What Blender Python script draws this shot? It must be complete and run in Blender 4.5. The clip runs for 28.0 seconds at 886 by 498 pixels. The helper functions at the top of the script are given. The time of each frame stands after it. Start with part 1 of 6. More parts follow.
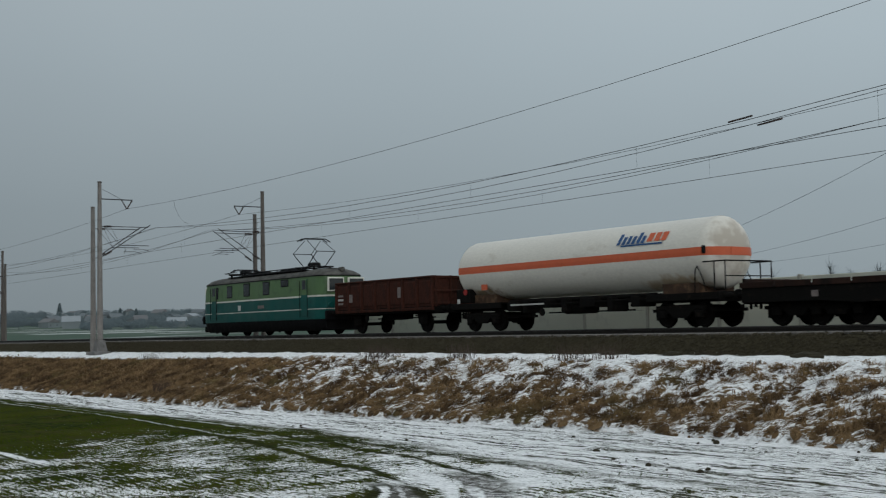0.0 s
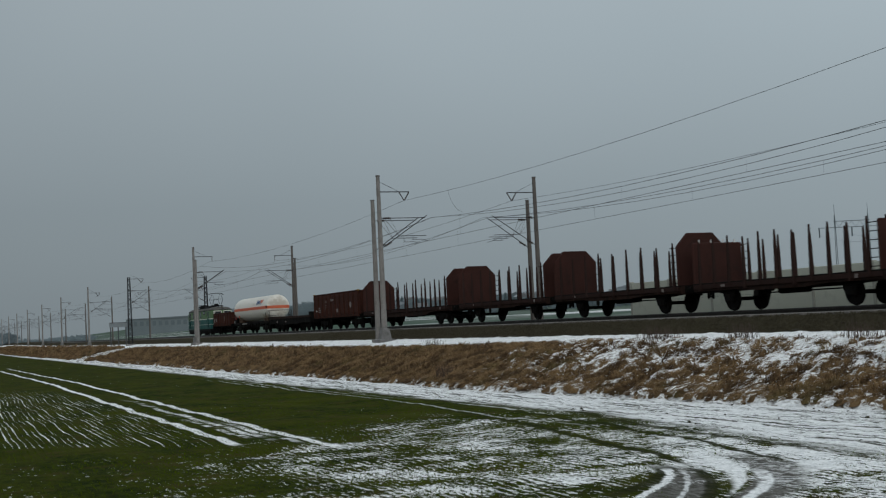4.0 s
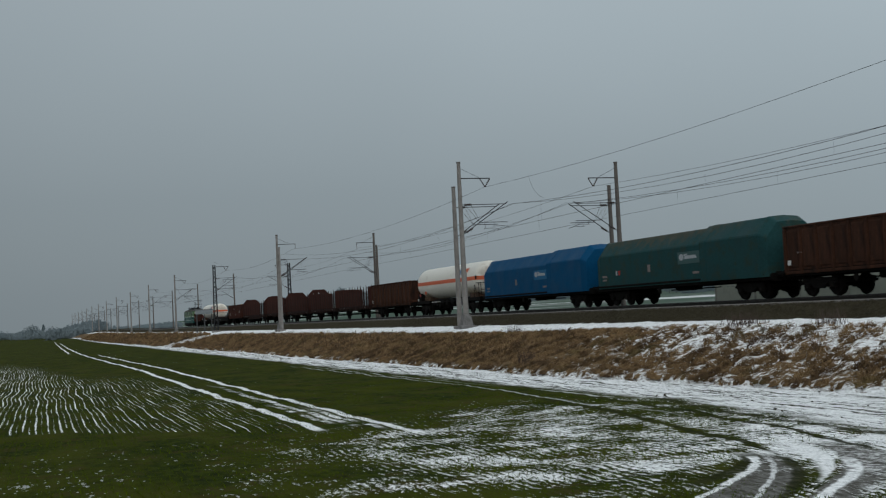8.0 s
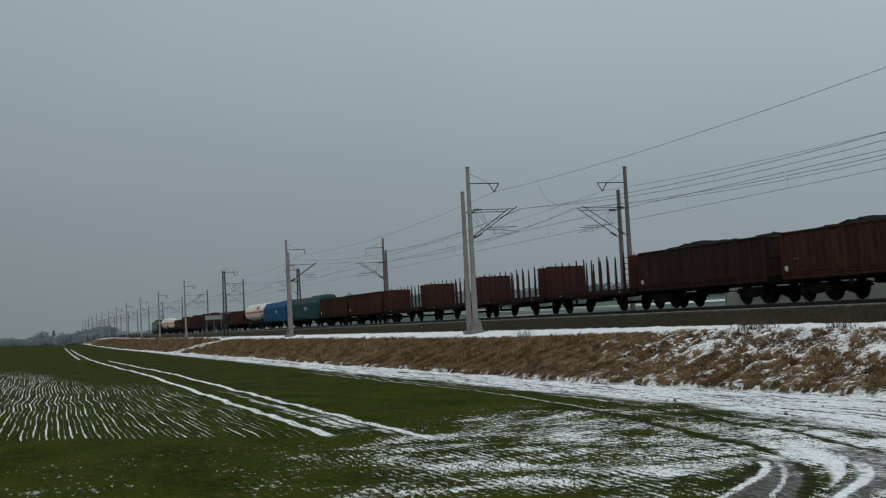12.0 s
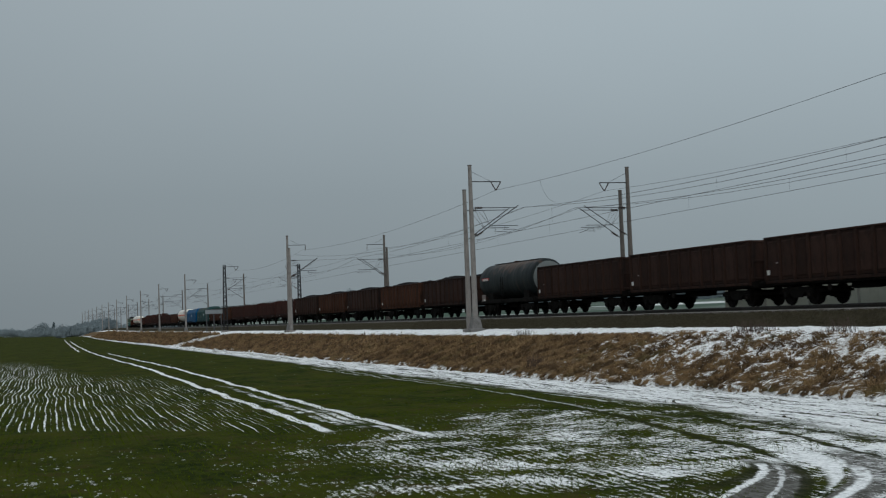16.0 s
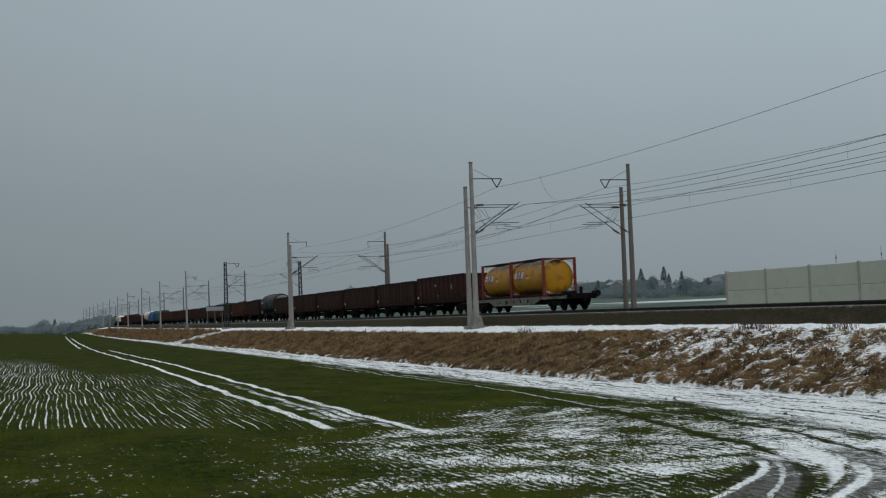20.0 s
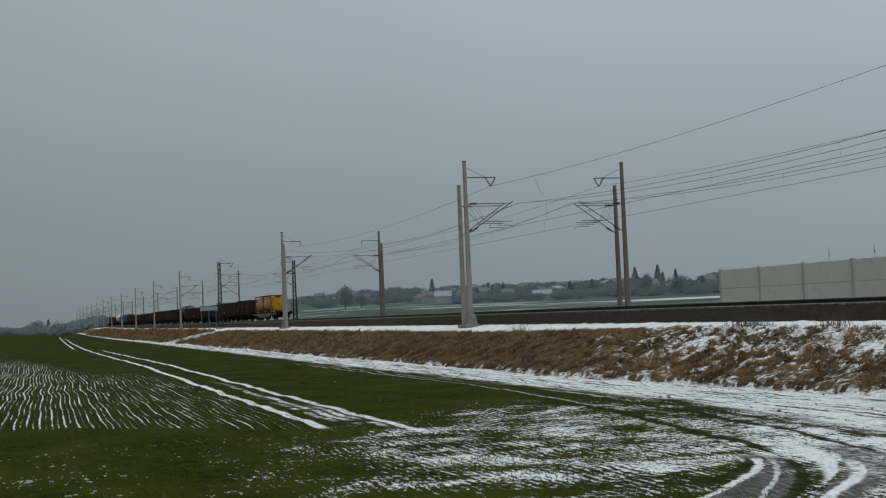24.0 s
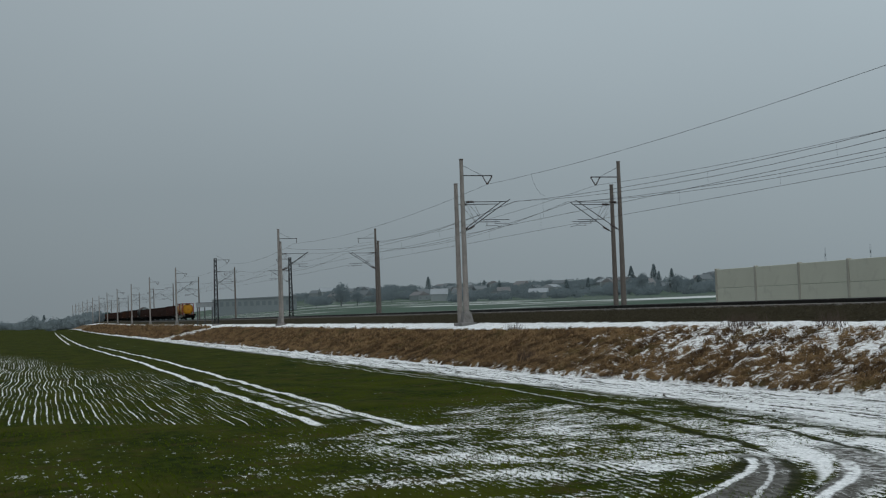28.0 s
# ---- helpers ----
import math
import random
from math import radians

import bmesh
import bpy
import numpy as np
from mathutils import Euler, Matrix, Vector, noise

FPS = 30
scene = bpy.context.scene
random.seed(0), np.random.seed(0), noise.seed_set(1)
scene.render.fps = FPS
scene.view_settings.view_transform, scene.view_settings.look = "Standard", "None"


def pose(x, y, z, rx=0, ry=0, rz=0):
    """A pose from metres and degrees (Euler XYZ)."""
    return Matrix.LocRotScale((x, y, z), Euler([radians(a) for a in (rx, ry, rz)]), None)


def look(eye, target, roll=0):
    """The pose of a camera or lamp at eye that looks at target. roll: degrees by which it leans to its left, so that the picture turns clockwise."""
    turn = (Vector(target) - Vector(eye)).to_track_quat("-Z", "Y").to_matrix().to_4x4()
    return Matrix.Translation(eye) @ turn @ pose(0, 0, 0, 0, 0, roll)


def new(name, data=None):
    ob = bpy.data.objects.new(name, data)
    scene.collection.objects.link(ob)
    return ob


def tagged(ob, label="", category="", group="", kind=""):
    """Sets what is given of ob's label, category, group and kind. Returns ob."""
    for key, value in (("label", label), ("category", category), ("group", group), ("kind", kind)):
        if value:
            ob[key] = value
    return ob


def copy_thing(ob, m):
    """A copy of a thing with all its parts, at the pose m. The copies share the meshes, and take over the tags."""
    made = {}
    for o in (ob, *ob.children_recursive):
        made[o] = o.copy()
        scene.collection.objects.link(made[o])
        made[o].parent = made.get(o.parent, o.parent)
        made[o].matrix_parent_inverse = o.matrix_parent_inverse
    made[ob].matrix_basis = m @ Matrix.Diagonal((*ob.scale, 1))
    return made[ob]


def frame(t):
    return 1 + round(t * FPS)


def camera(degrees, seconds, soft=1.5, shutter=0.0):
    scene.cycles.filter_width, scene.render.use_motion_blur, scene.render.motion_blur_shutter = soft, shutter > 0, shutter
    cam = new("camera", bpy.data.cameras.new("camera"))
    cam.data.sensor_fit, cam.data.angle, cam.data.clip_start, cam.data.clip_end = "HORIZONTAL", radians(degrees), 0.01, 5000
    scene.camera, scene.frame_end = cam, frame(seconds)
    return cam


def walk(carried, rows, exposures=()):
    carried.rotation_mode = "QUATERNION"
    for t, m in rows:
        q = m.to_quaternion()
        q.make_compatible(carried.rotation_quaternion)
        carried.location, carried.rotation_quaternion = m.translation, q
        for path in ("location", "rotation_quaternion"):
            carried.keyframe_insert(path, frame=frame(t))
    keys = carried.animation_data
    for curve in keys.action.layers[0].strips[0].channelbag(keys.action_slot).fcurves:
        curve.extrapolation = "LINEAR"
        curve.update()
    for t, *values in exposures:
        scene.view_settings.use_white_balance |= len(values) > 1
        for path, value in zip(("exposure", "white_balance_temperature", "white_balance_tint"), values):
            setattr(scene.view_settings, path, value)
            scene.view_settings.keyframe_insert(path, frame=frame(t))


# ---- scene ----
import functools

EYE = 2.5
# seconds, yaw, pitch, roll
PAN = [
    (0, -35.111, 3.705, -1.231), (0.5, -31.159, 3.573, -2.648), (1, -28.544, 3.714, -2.529), (1.5, -26.780, 3.861, -2.667),
    (2, -25.398, 3.849, -2.821), (2.5, -24.396, 3.739, -2.780), (3, -23.746, 3.648, -2.745), (3.5, -23.098, 3.488, -2.817),
    (5.5, -20.441, 3.168, -2.520), (6, -19.880, 3.161, -2.772), (6.5, -19.400, 3.135, -2.942), (7, -18.910, 3.036, -3.071),
    (7.5, -18.737, 2.950, -2.970), (8, -18.618, 2.917, -2.880), (8.5, -18.703, 2.846, -3.005), (9, -18.546, 2.942, -3.086),
    (9.5, -18.368, 2.950, -2.997), (10, -18.088, 3.054, -3.001), (10.5, -18.117, 3.125, -2.829), (11, -18.350, 3.154, -3.015),
    (11.5, -18.291, 3.192, -3.031), (12, -18.201, 3.176, -2.990), (12.5, -18.154, 3.128, -3.021), (14.5, -18.095, 3.057, -3.022),
    (15, -18.040, 3.052, -2.668), (15.5, -17.977, 3.070, -2.304), (16, -18.151, 3.067, -2.129), (16.5, -18.277, 3.050, -2.112),
    (17, -18.230, 3.041, -2.355), (17.5, -18.185, 2.993, -2.313), (18, -18.289, 2.925, -2.282), (18.5, -18.286, 2.821, -2.317),
    (19, -18.222, 2.802, -2.266), (19.5, -18.206, 2.816, -2.120), (20, -18.103, 2.934, -2.106), (20.5, -18.075, 3.018, -2.219),
    (21, -18.116, 3.068, -2.337), (21.5, -18.287, 3.063, -2.425), (23.5, -18.452, 2.859, -2.428), (24, -18.384, 2.872, -2.343),
    (24.5, -18.391, 2.886, -2.235), (25, -18.360, 2.924, -1.967), (25.5, -18.409, 2.904, -1.930), (26, -18.467, 2.878, -2.032),
    (26.5, -18.515, 2.872, -2.070), (27, -18.526, 2.847, -2.142), (27.5, -18.514, 2.810, -1.984), (28, -18.546, 2.769, -1.990),
]
cam = camera(39.5, 28.0, soft=1.2, shutter=0.12)
walk(cam, [(t, pose(0, 0, EYE, 0, 0, yaw) @ pose(0, 0, 0, 90 + pitch) @ pose(0, 0, 0, 0, 0, roll)) for t, yaw, pitch, roll in PAN], [(0, -0.10), (3.5, -0.11), (6, -0.11), (7, -0.13), (8, -0.06), (9.5, -0.02), (28, -0.02)])

# ---- light ----
world = bpy.data.worlds.new("overcast_sky")
scene.world = world
world.use_nodes = True
wn, wl = world.node_tree.nodes, world.node_tree.links
wn.clear()
w_out = wn.new("ShaderNodeOutputWorld")
w_bg = wn.new("ShaderNodeBackground")
w_sky = wn.new("ShaderNodeTexSky")
w_sky.sky_type, w_sky.sun_disc = "NISHITA", False
w_sky.sun_elevation, w_sky.sun_rotation = radians(24), radians(150)
w_sky.air_density, w_sky.dust_density = 1.0, 4.0
w_co = wn.new("ShaderNodeTexCoord")
w_sep = wn.new("ShaderNodeSeparateXYZ")
w_ramp = wn.new("ShaderNodeValToRGB")
w_ramp.color_ramp.elements[0].position, w_ramp.color_ramp.elements[0].color = 0.0, (0.229, 0.274, 0.298, 1)
w_ramp.color_ramp.elements[1].position, w_ramp.color_ramp.elements[1].color = 1.0, (0.74, 0.82, 0.87, 1)
for at, tone in ((0.10, (0.246, 0.299, 0.330, 1)), (0.22, (0.318, 0.384, 0.422, 1))):
    w_ramp.color_ramp.elements.new(at).color = tone
w_hs = wn.new("ShaderNodeHueSaturation")
w_hs.inputs["Saturation"].default_value, w_hs.inputs["Value"].default_value = 0.25, 0.09
w_mix = wn.new("ShaderNodeMix")
w_mix.data_type = "RGBA"
w_mix.inputs["Factor"].default_value = 0.12
w_n = wn.new("ShaderNodeTexNoise")
w_n.inputs["Scale"].default_value, w_n.inputs["Detail"].default_value = 1.6, 3
w_mul = wn.new("ShaderNodeMix")
w_mul.data_type, w_mul.blend_type = "RGBA", "SOFT_LIGHT"
w_mul.inputs["Factor"].default_value = 0.22
wl.new(w_co.outputs["Generated"], w_sep.inputs[0])
wl.new(w_sep.outputs["Z"], w_ramp.inputs[0])
wl.new(w_sky.outputs[0], w_hs.inputs["Color"])
wl.new(w_ramp.outputs[0], w_mix.inputs["A"])
wl.new(w_hs.outputs[0], w_mix.inputs["B"])
wl.new(w_co.outputs["Generated"], w_n.inputs["Vector"])
wl.new(w_mix.outputs["Result"], w_mul.inputs["A"])
wl.new(w_n.outputs["Fac"], w_mul.inputs["B"])
w_dot = wn.new("ShaderNodeVectorMath")
w_dot.operation = "DOT_PRODUCT"
w_dot.inputs[1].default_value = (0.62, -0.25, 0.0)
w_rng = wn.new("ShaderNodeMapRange")
w_rng.inputs["From Min"].default_value, w_rng.inputs["From Max"].default_value = -0.3, 0.45
w_rng.inputs["To Min"].default_value, w_rng.inputs["To Max"].default_value = 0.905, 1.39
wl.new(w_co.outputs["Generated"], w_dot.inputs[0])
wl.new(w_dot.outputs["Value"], w_rng.inputs["Value"])
w_side = wn.new("ShaderNodeMix")
w_side.data_type, w_side.blend_type = "RGBA", "MULTIPLY"
w_side.inputs["Factor"].default_value = 1.0
wl.new(w_mul.outputs["Result"], w_side.inputs["A"])
wl.new(w_rng.outputs[0], w_side.inputs["B"])
wl.new(w_side.outputs["Result"], w_bg.inputs["Color"])
w_bg.inputs["Strength"].default_value = 1.0
wl.new(w_bg.outputs[0], w_out.inputs[0])

sun_data = bpy.data.lights.new("sun", "SUN")
sun_data.energy, sun_data.angle, sun_data.color = 0.5, radians(30), (1.0, 0.97, 0.93)
sun = new("sun", sun_data)
sun.matrix_world = look((-60, -90, 60), (30, 60, 0))


# ---- materials ----
def mat(name, base, rough=0.7, metal=0.0, var=0.25, scale=3.0, fine=40.0, bump=0.15, dirt=None, dirt_at=0.58, spec=0.2, random_tone=0.0, stretch=(1, 1, 1)):
    """A surface with broad stains, fine grain and relief, in metres of the object's own space."""
    m = bpy.data.materials.new(name)
    m.use_nodes = True
    n, l = m.node_tree.nodes, m.node_tree.links
    b = n["Principled BSDF"]
    b.inputs["Metallic"].default_value = metal
    b.inputs["Specular IOR Level"].default_value = spec
    co = n.new("ShaderNodeTexCoord")
    mp = n.new("ShaderNodeMapping")
    mp.inputs["Scale"].default_value = stretch
    l.new(co.outputs["Object"], mp.inputs["Vector"])
    broad, grain = n.new("ShaderNodeTexNoise"), n.new("ShaderNodeTexNoise")
    broad.inputs["Scale"].default_value, broad.inputs["Detail"].default_value = scale, 5
    grain.inputs["Scale"].default_value, grain.inputs["Detail"].default_value = fine, 3
    for t in (broad, grain):
        l.new(mp.outputs[0], t.inputs["Vector"])
    add = n.new("ShaderNodeMath")
    add.operation = "ADD"
    l.new(broad.outputs["Fac"], add.inputs[0])
    l.new(grain.outputs["Fac"], add.inputs[1])
    if random_tone:
        info, k = n.new("ShaderNodeObjectInfo"), n.new("ShaderNodeMath")
        k.operation = "MULTIPLY_ADD"
        k.inputs[1].default_value = random_tone
        l.new(info.outputs["Random"], k.inputs[0])
        l.new(add.outputs[0], k.inputs[2])
        add = k
    ramp = n.new("ShaderNodeMapRange")
    ramp.inputs["From Min"].default_value, ramp.inputs["From Max"].default_value = 0.6, 1.4 + random_tone
    ramp.inputs["To Min"].default_value, ramp.inputs["To Max"].default_value = 1 - var, 1 + var
    l.new(add.outputs[0], ramp.inputs["Value"])
    mul = n.new("ShaderNodeMix")
    mul.data_type, mul.blend_type = "RGBA", "MULTIPLY"
    mul.inputs["Factor"].default_value = 1
    mul.inputs["A"].default_value = (*base, 1)
    l.new(ramp.outputs[0], mul.inputs["B"])
    col = mul.outputs["Result"]
    if dirt:
        d = n.new("ShaderNodeTexNoise")
        d.inputs["Scale"].default_value, d.inputs["Detail"].default_value, d.inputs["Roughness"].default_value = scale * 1.7, 8, 0.65
        l.new(mp.outputs[0], d.inputs["Vector"])
        dr = n.new("ShaderNodeMapRange")
        dr.inputs["From Min"].default_value, dr.inputs["From Max"].default_value = dirt_at - 0.06, dirt_at + 0.1
        l.new(d.outputs["Fac"], dr.inputs["Value"])
        dm = n.new("ShaderNodeMix")
        dm.data_type = "RGBA"
        dm.inputs["B"].default_value = (*dirt, 1)
        l.new(dr.outputs[0], dm.inputs["Factor"])
        l.new(col, dm.inputs["A"])
        col = dm.outputs["Result"]
    l.new(col, b.inputs["Base Color"])
    rr = n.new("ShaderNodeMapRange")
    rr.inputs["From Min"].default_value, rr.inputs["From Max"].default_value = 0.3, 0.7
    rr.inputs["To Min"].default_value, rr.inputs["To Max"].default_value = max(rough - 0.12, 0.05), min(rough + 0.12, 1)
    l.new(broad.outputs["Fac"], rr.inputs["Value"])
    l.new(rr.outputs[0], b.inputs["Roughness"])
    if bump:
        bp = n.new("ShaderNodeBump")
        bp.inputs["Strength"].default_value, bp.inputs["Distance"].default_value = bump, 0.02
        l.new(grain.outputs["Fac"], bp.inputs["Height"])
        l.new(bp.outputs[0], b.inputs["Normal"])
    return m


M_CONCRETE = mat("concrete", (0.225, 0.212, 0.20), 0.9, var=0.3, scale=1.2, fine=25, dirt=(0.16, 0.15, 0.14))
M_CONCRETE_DARK = mat("weathered_concrete", (0.125, 0.112, 0.102), 0.9, var=0.3, scale=1.2, fine=25)
M_FOOTING = mat("grey_footing_concrete", (0.17, 0.165, 0.16), 0.9, var=0.35, scale=1.5, fine=25, dirt=(0.10, 0.095, 0.09))
M_LATTICE = mat("dark_lattice_steel", (0.024, 0.025, 0.027), 0.7, 0.2, var=0.3)
# Pylons and conductors: steel lightened and blued in place of haze.
M_PYLON = mat("hazed_pylon_steel", (0.13, 0.155, 0.17), 0.8, var=0.1, bump=0)
M_STEEL = mat("galvanised_steel", (0.07, 0.073, 0.077), 0.6, 0.4, var=0.3)
M_WIRE = mat("copper_wire", (0.03, 0.03, 0.03), 0.6, 0.3, bump=0)
M_INSULATOR = mat("insulator_glaze", (0.05, 0.035, 0.03), 0.3, bump=0)
M_RAIL = mat("rail_steel", (0.022, 0.019, 0.017), 0.5, 0.6, var=0.3)
M_SLEEPER = mat("sleeper_concrete", (0.16, 0.15, 0.14), 0.9, random_tone=0.4)
M_STONE = mat("ballast_pebble", (0.042, 0.036, 0.023), 0.95, var=0.4, scale=1.5, fine=9, bump=0.3, spec=0.08)
M_WALL = mat("noise_wall_panel", (0.50, 0.515, 0.44), 0.85, var=0.12, scale=0.8, fine=30, dirt=(0.43, 0.44, 0.38), dirt_at=0.6, random_tone=0.3)
M_POST = mat("noise_wall_post", (0.33, 0.33, 0.29), 0.85, var=0.2)
M_RUST = mat("brown_wagon_paint", (0.031, 0.0170, 0.0132), 0.8, var=0.6, scale=1.4, fine=18, dirt=(0.016, 0.0115, 0.0105), dirt_at=0.52, random_tone=0.5, stretch=(1, 1, 0.25), spec=0.08)
M_RED = mat("oxide_red_wagon_paint", (0.054, 0.020, 0.014), 0.8, var=0.45, scale=1.2, fine=18, dirt=(0.028, 0.015, 0.012), dirt_at=0.53, stretch=(1, 1, 0.5), spec=0.08)
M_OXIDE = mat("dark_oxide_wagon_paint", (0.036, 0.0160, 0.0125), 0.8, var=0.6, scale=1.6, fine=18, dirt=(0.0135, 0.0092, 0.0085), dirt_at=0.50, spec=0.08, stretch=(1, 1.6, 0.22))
M_END = mat("red_brown_end_board", (0.044, 0.0185, 0.0150), 0.75, var=0.35, scale=0.9, fine=22, dirt=(0.028, 0.0150, 0.0125), dirt_at=0.57, random_tone=0.3, spec=0.08)
M_RUSTY = mat("rusted_wagon_steel", (0.053, 0.0235, 0.0145), 0.85, var=0.6, scale=1.3, fine=18, dirt=(0.022, 0.0135, 0.0105), dirt_at=0.51, random_tone=0.4, stretch=(1, 1, 0.3), spec=0.08)
M_FRAME = mat("grimy_underframe", (0.007, 0.0065, 0.006), 0.85, var=0.5, scale=2, fine=20, dirt=(0.022, 0.016, 0.012), dirt_at=0.62, spec=0.08)
M_WHEEL = mat("wheel_steel", (0.008, 0.007, 0.0065), 0.7, 0.3, var=0.4, spec=0.08)
M_BLACK = mat("black_paint", (0.009, 0.009, 0.010), 0.55, var=0.4, spec=0.08)
M_MARK = mat("faded_white_marking", (0.55, 0.55, 0.53), 0.8, var=0.2)
M_FADED = mat("worn_lettering", (0.20, 0.17, 0.16), 0.8, var=0.4, scale=6)
M_FADE_WHITE = mat("faded_emblem_white", (0.36, 0.38, 0.40), 0.8, var=0.25, scale=5)
M_CRADLE = mat("rust_stained_cradle", (0.060, 0.036, 0.024), 0.85, var=0.5, scale=1.5, dirt=(0.14, 0.085, 0.05), dirt_at=0.55)
# Panes of house and hall, lightened in colour to stand for haze.
M_FARPANE = mat("hazed_far_window", (0.125, 0.152, 0.163), 0.5, var=0.1, bump=0)
M_SNOWLOAD = mat("thin_snow", (0.78, 0.80, 0.84), 0.7, var=0.1, scale=2, bump=0.3)
M_COAL = mat("coal", (0.0085, 0.0082, 0.0085), 0.8, var=0.6, scale=3, fine=12, bump=0.8, spec=0.05)
M_CREAM = mat("cream_white_tank_paint", (0.72, 0.69, 0.62), 0.45, var=0.1, scale=0.7, fine=12, dirt=(0.56, 0.51, 0.43), dirt_at=0.66, bump=0.04, stretch=(1, 0.5, 1))


def rust_patch(m, at, radius, colour):
    """A rust stain with ragged edges round one place of the thing."""
    n, l = m.node_tree.nodes, m.node_tree.links
    b = n["Principled BSDF"]
    old = b.inputs["Base Color"].links[0].from_socket
    co, d, mp, r, mix = n.new("ShaderNodeTexCoord"), n.new("ShaderNodeVectorMath"), n.new("ShaderNodeMapping"), n.new("ShaderNodeMapRange"), n.new("ShaderNodeMix")
    mp.inputs["Location"].default_value = tuple(-q / s for q, s in zip(at, radius))
    mp.inputs["Scale"].default_value = tuple(1 / s for s in radius)
    d.operation = "LENGTH"
    no, add = n.new("ShaderNodeTexNoise"), n.new("ShaderNodeMath")
    no.inputs["Scale"].default_value, no.inputs["Detail"].default_value = 2.4, 7
    add.operation = "MULTIPLY_ADD"
    add.inputs[1].default_value = -1.8
    l.new(co.outputs["Object"], mp.inputs["Vector"])
    l.new(mp.outputs[0], d.inputs[0])
    l.new(co.outputs["Object"], no.inputs["Vector"])
    l.new(no.outputs["Fac"], add.inputs[0])
    l.new(d.outputs["Value"], add.inputs[2])
    r.inputs["From Min"].default_value, r.inputs["From Max"].default_value = 0.15, -0.35
    l.new(add.outputs[0], r.inputs["Value"])
    mix.data_type = "RGBA"
    mix.inputs["B"].default_value = (*colour, 1)
    l.new(r.outputs[0], mix.inputs["Factor"])
    l.new(old, mix.inputs["A"])
    l.new(mix.outputs["Result"], b.inputs["Base Color"])


rust_patch(M_CREAM, (-0.9, -5.6, 1.45), (1.0, 1.9, 0.5), (0.50, 0.40, 0.28))
rust_patch(M_CREAM, (0.0, -7.9, 2.9), (1.5, 0.75, 1.3), (0.50, 0.45, 0.38))
rust_patch(M_CREAM, (-0.9, 5.9, 1.4), (1.0, 1.6, 0.5), (0.33, 0.25, 0.17))
M_ORANGE = mat("orange_band", (0.60, 0.13, 0.06), 0.5, var=0.12, bump=0.04)
M_LOGO_BLUE = mat("logo_blue", (0.03, 0.09, 0.22), 0.5, var=0.1, bump=0)
M_TARP_BLUE = mat("blue_tarpaulin", (0.002, 0.061, 0.147), 0.55, var=0.2, scale=0.8, fine=10, dirt=(0.003, 0.050, 0.115), dirt_at=0.6, bump=0.1, spec=0.06)
M_PANEL_GREEN = mat("pale_green_panel", (0.045, 0.095, 0.095), 0.6, var=0.15)
M_PANEL_BLUE = mat("pale_blue_panel", (0.010, 0.115, 0.235), 0.6, var=0.15)
M_CORNER = mat("ochre_corner_paint", (0.24, 0.15, 0.03), 0.7, var=0.3)
M_BRACE = mat("pale_brace_paint", (0.42, 0.38, 0.34), 0.7, var=0.3)
M_TARP_GREEN = mat("green_tarpaulin", (0.015, 0.054, 0.056), 0.6, var=0.25, scale=0.8, fine=10, dirt=(0.025, 0.045, 0.035), dirt_at=0.56, bump=0.1, spec=0.06)
rust_patch(M_TARP_GREEN, (0.0, 1.5, 3.75), (1.9, 9.5, 0.75), (0.056, 0.060, 0.044))
M_TANK_DARK = mat("sooty_tank_paint", (0.0095, 0.0145, 0.0155), 0.6, var=0.45, scale=0.9, fine=10, dirt=(0.08, 0.036, 0.020), dirt_at=0.66, bump=0.1, stretch=(1, 2.2, 0.4))
rust_patch(M_TANK_DARK, (-0.2, -0.5, 3.9), (1.7, 4.6, 0.95), (0.075, 0.046, 0.034))
M_TANK_END = mat("grey_tank_end", (0.14, 0.16, 0.16), 0.6, var=0.2)
M_PLATE_RED = mat("red_plate", (0.35, 0.035, 0.03), 0.6, var=0.2)
M_YELLOW = mat("yellow_tank_paint", (0.36, 0.172, 0.008), 0.45, var=0.2, scale=0.8, dirt=(0.20, 0.095, 0.012), dirt_at=0.57, bump=0.05, stretch=(1, 0.5, 1))
rust_patch(M_YELLOW, (0.0, 0.0, 0.25), (1.4, 3.2, 0.50), (0.075, 0.045, 0.018))
rust_patch(M_YELLOW, (0.0, 0.3, 2.45), (1.7, 4.6, 0.52), (0.040, 0.024, 0.010))
# Side rails, much darker than the red posts of the same frame.
M_DARKRAIL = mat("dark_container_rail", (0.030, 0.012, 0.009), 0.8, var=0.4, dirt=(0.012, 0.008, 0.006), dirt_at=0.5, spec=0.1)
M_CFRAME = mat("red_container_frame", (0.15, 0.024, 0.019), 0.6, var=0.2)
M_GREYSILL = mat("grey_wagon_sill", (0.165, 0.165, 0.135), 0.75, var=0.35, scale=1.0, dirt=(0.07, 0.06, 0.045), dirt_at=0.55)
M_LOCO_TEAL = mat("teal_locomotive_paint", (0.002, 0.078, 0.068), 0.5, var=0.18, scale=0.8, dirt=(0.004, 0.055, 0.05), dirt_at=0.58, bump=0.03, spec=0.3)
M_LOCO_GREEN = mat("pale_green_locomotive_paint", (0.092, 0.165, 0.072), 0.5, var=0.18, scale=0.8, dirt=(0.062, 0.108, 0.055), dirt_at=0.58, bump=0.03, spec=0.3)
M_LOCO_ROOF = mat("grey_locomotive_roof", (0.10, 0.097, 0.087), 0.75, var=0.3, scale=1.2, dirt=(0.05, 0.048, 0.045), dirt_at=0.5)
M_CREAM_LINE = mat("cream_line", (0.62, 0.62, 0.55), 0.5, var=0.1, bump=0)
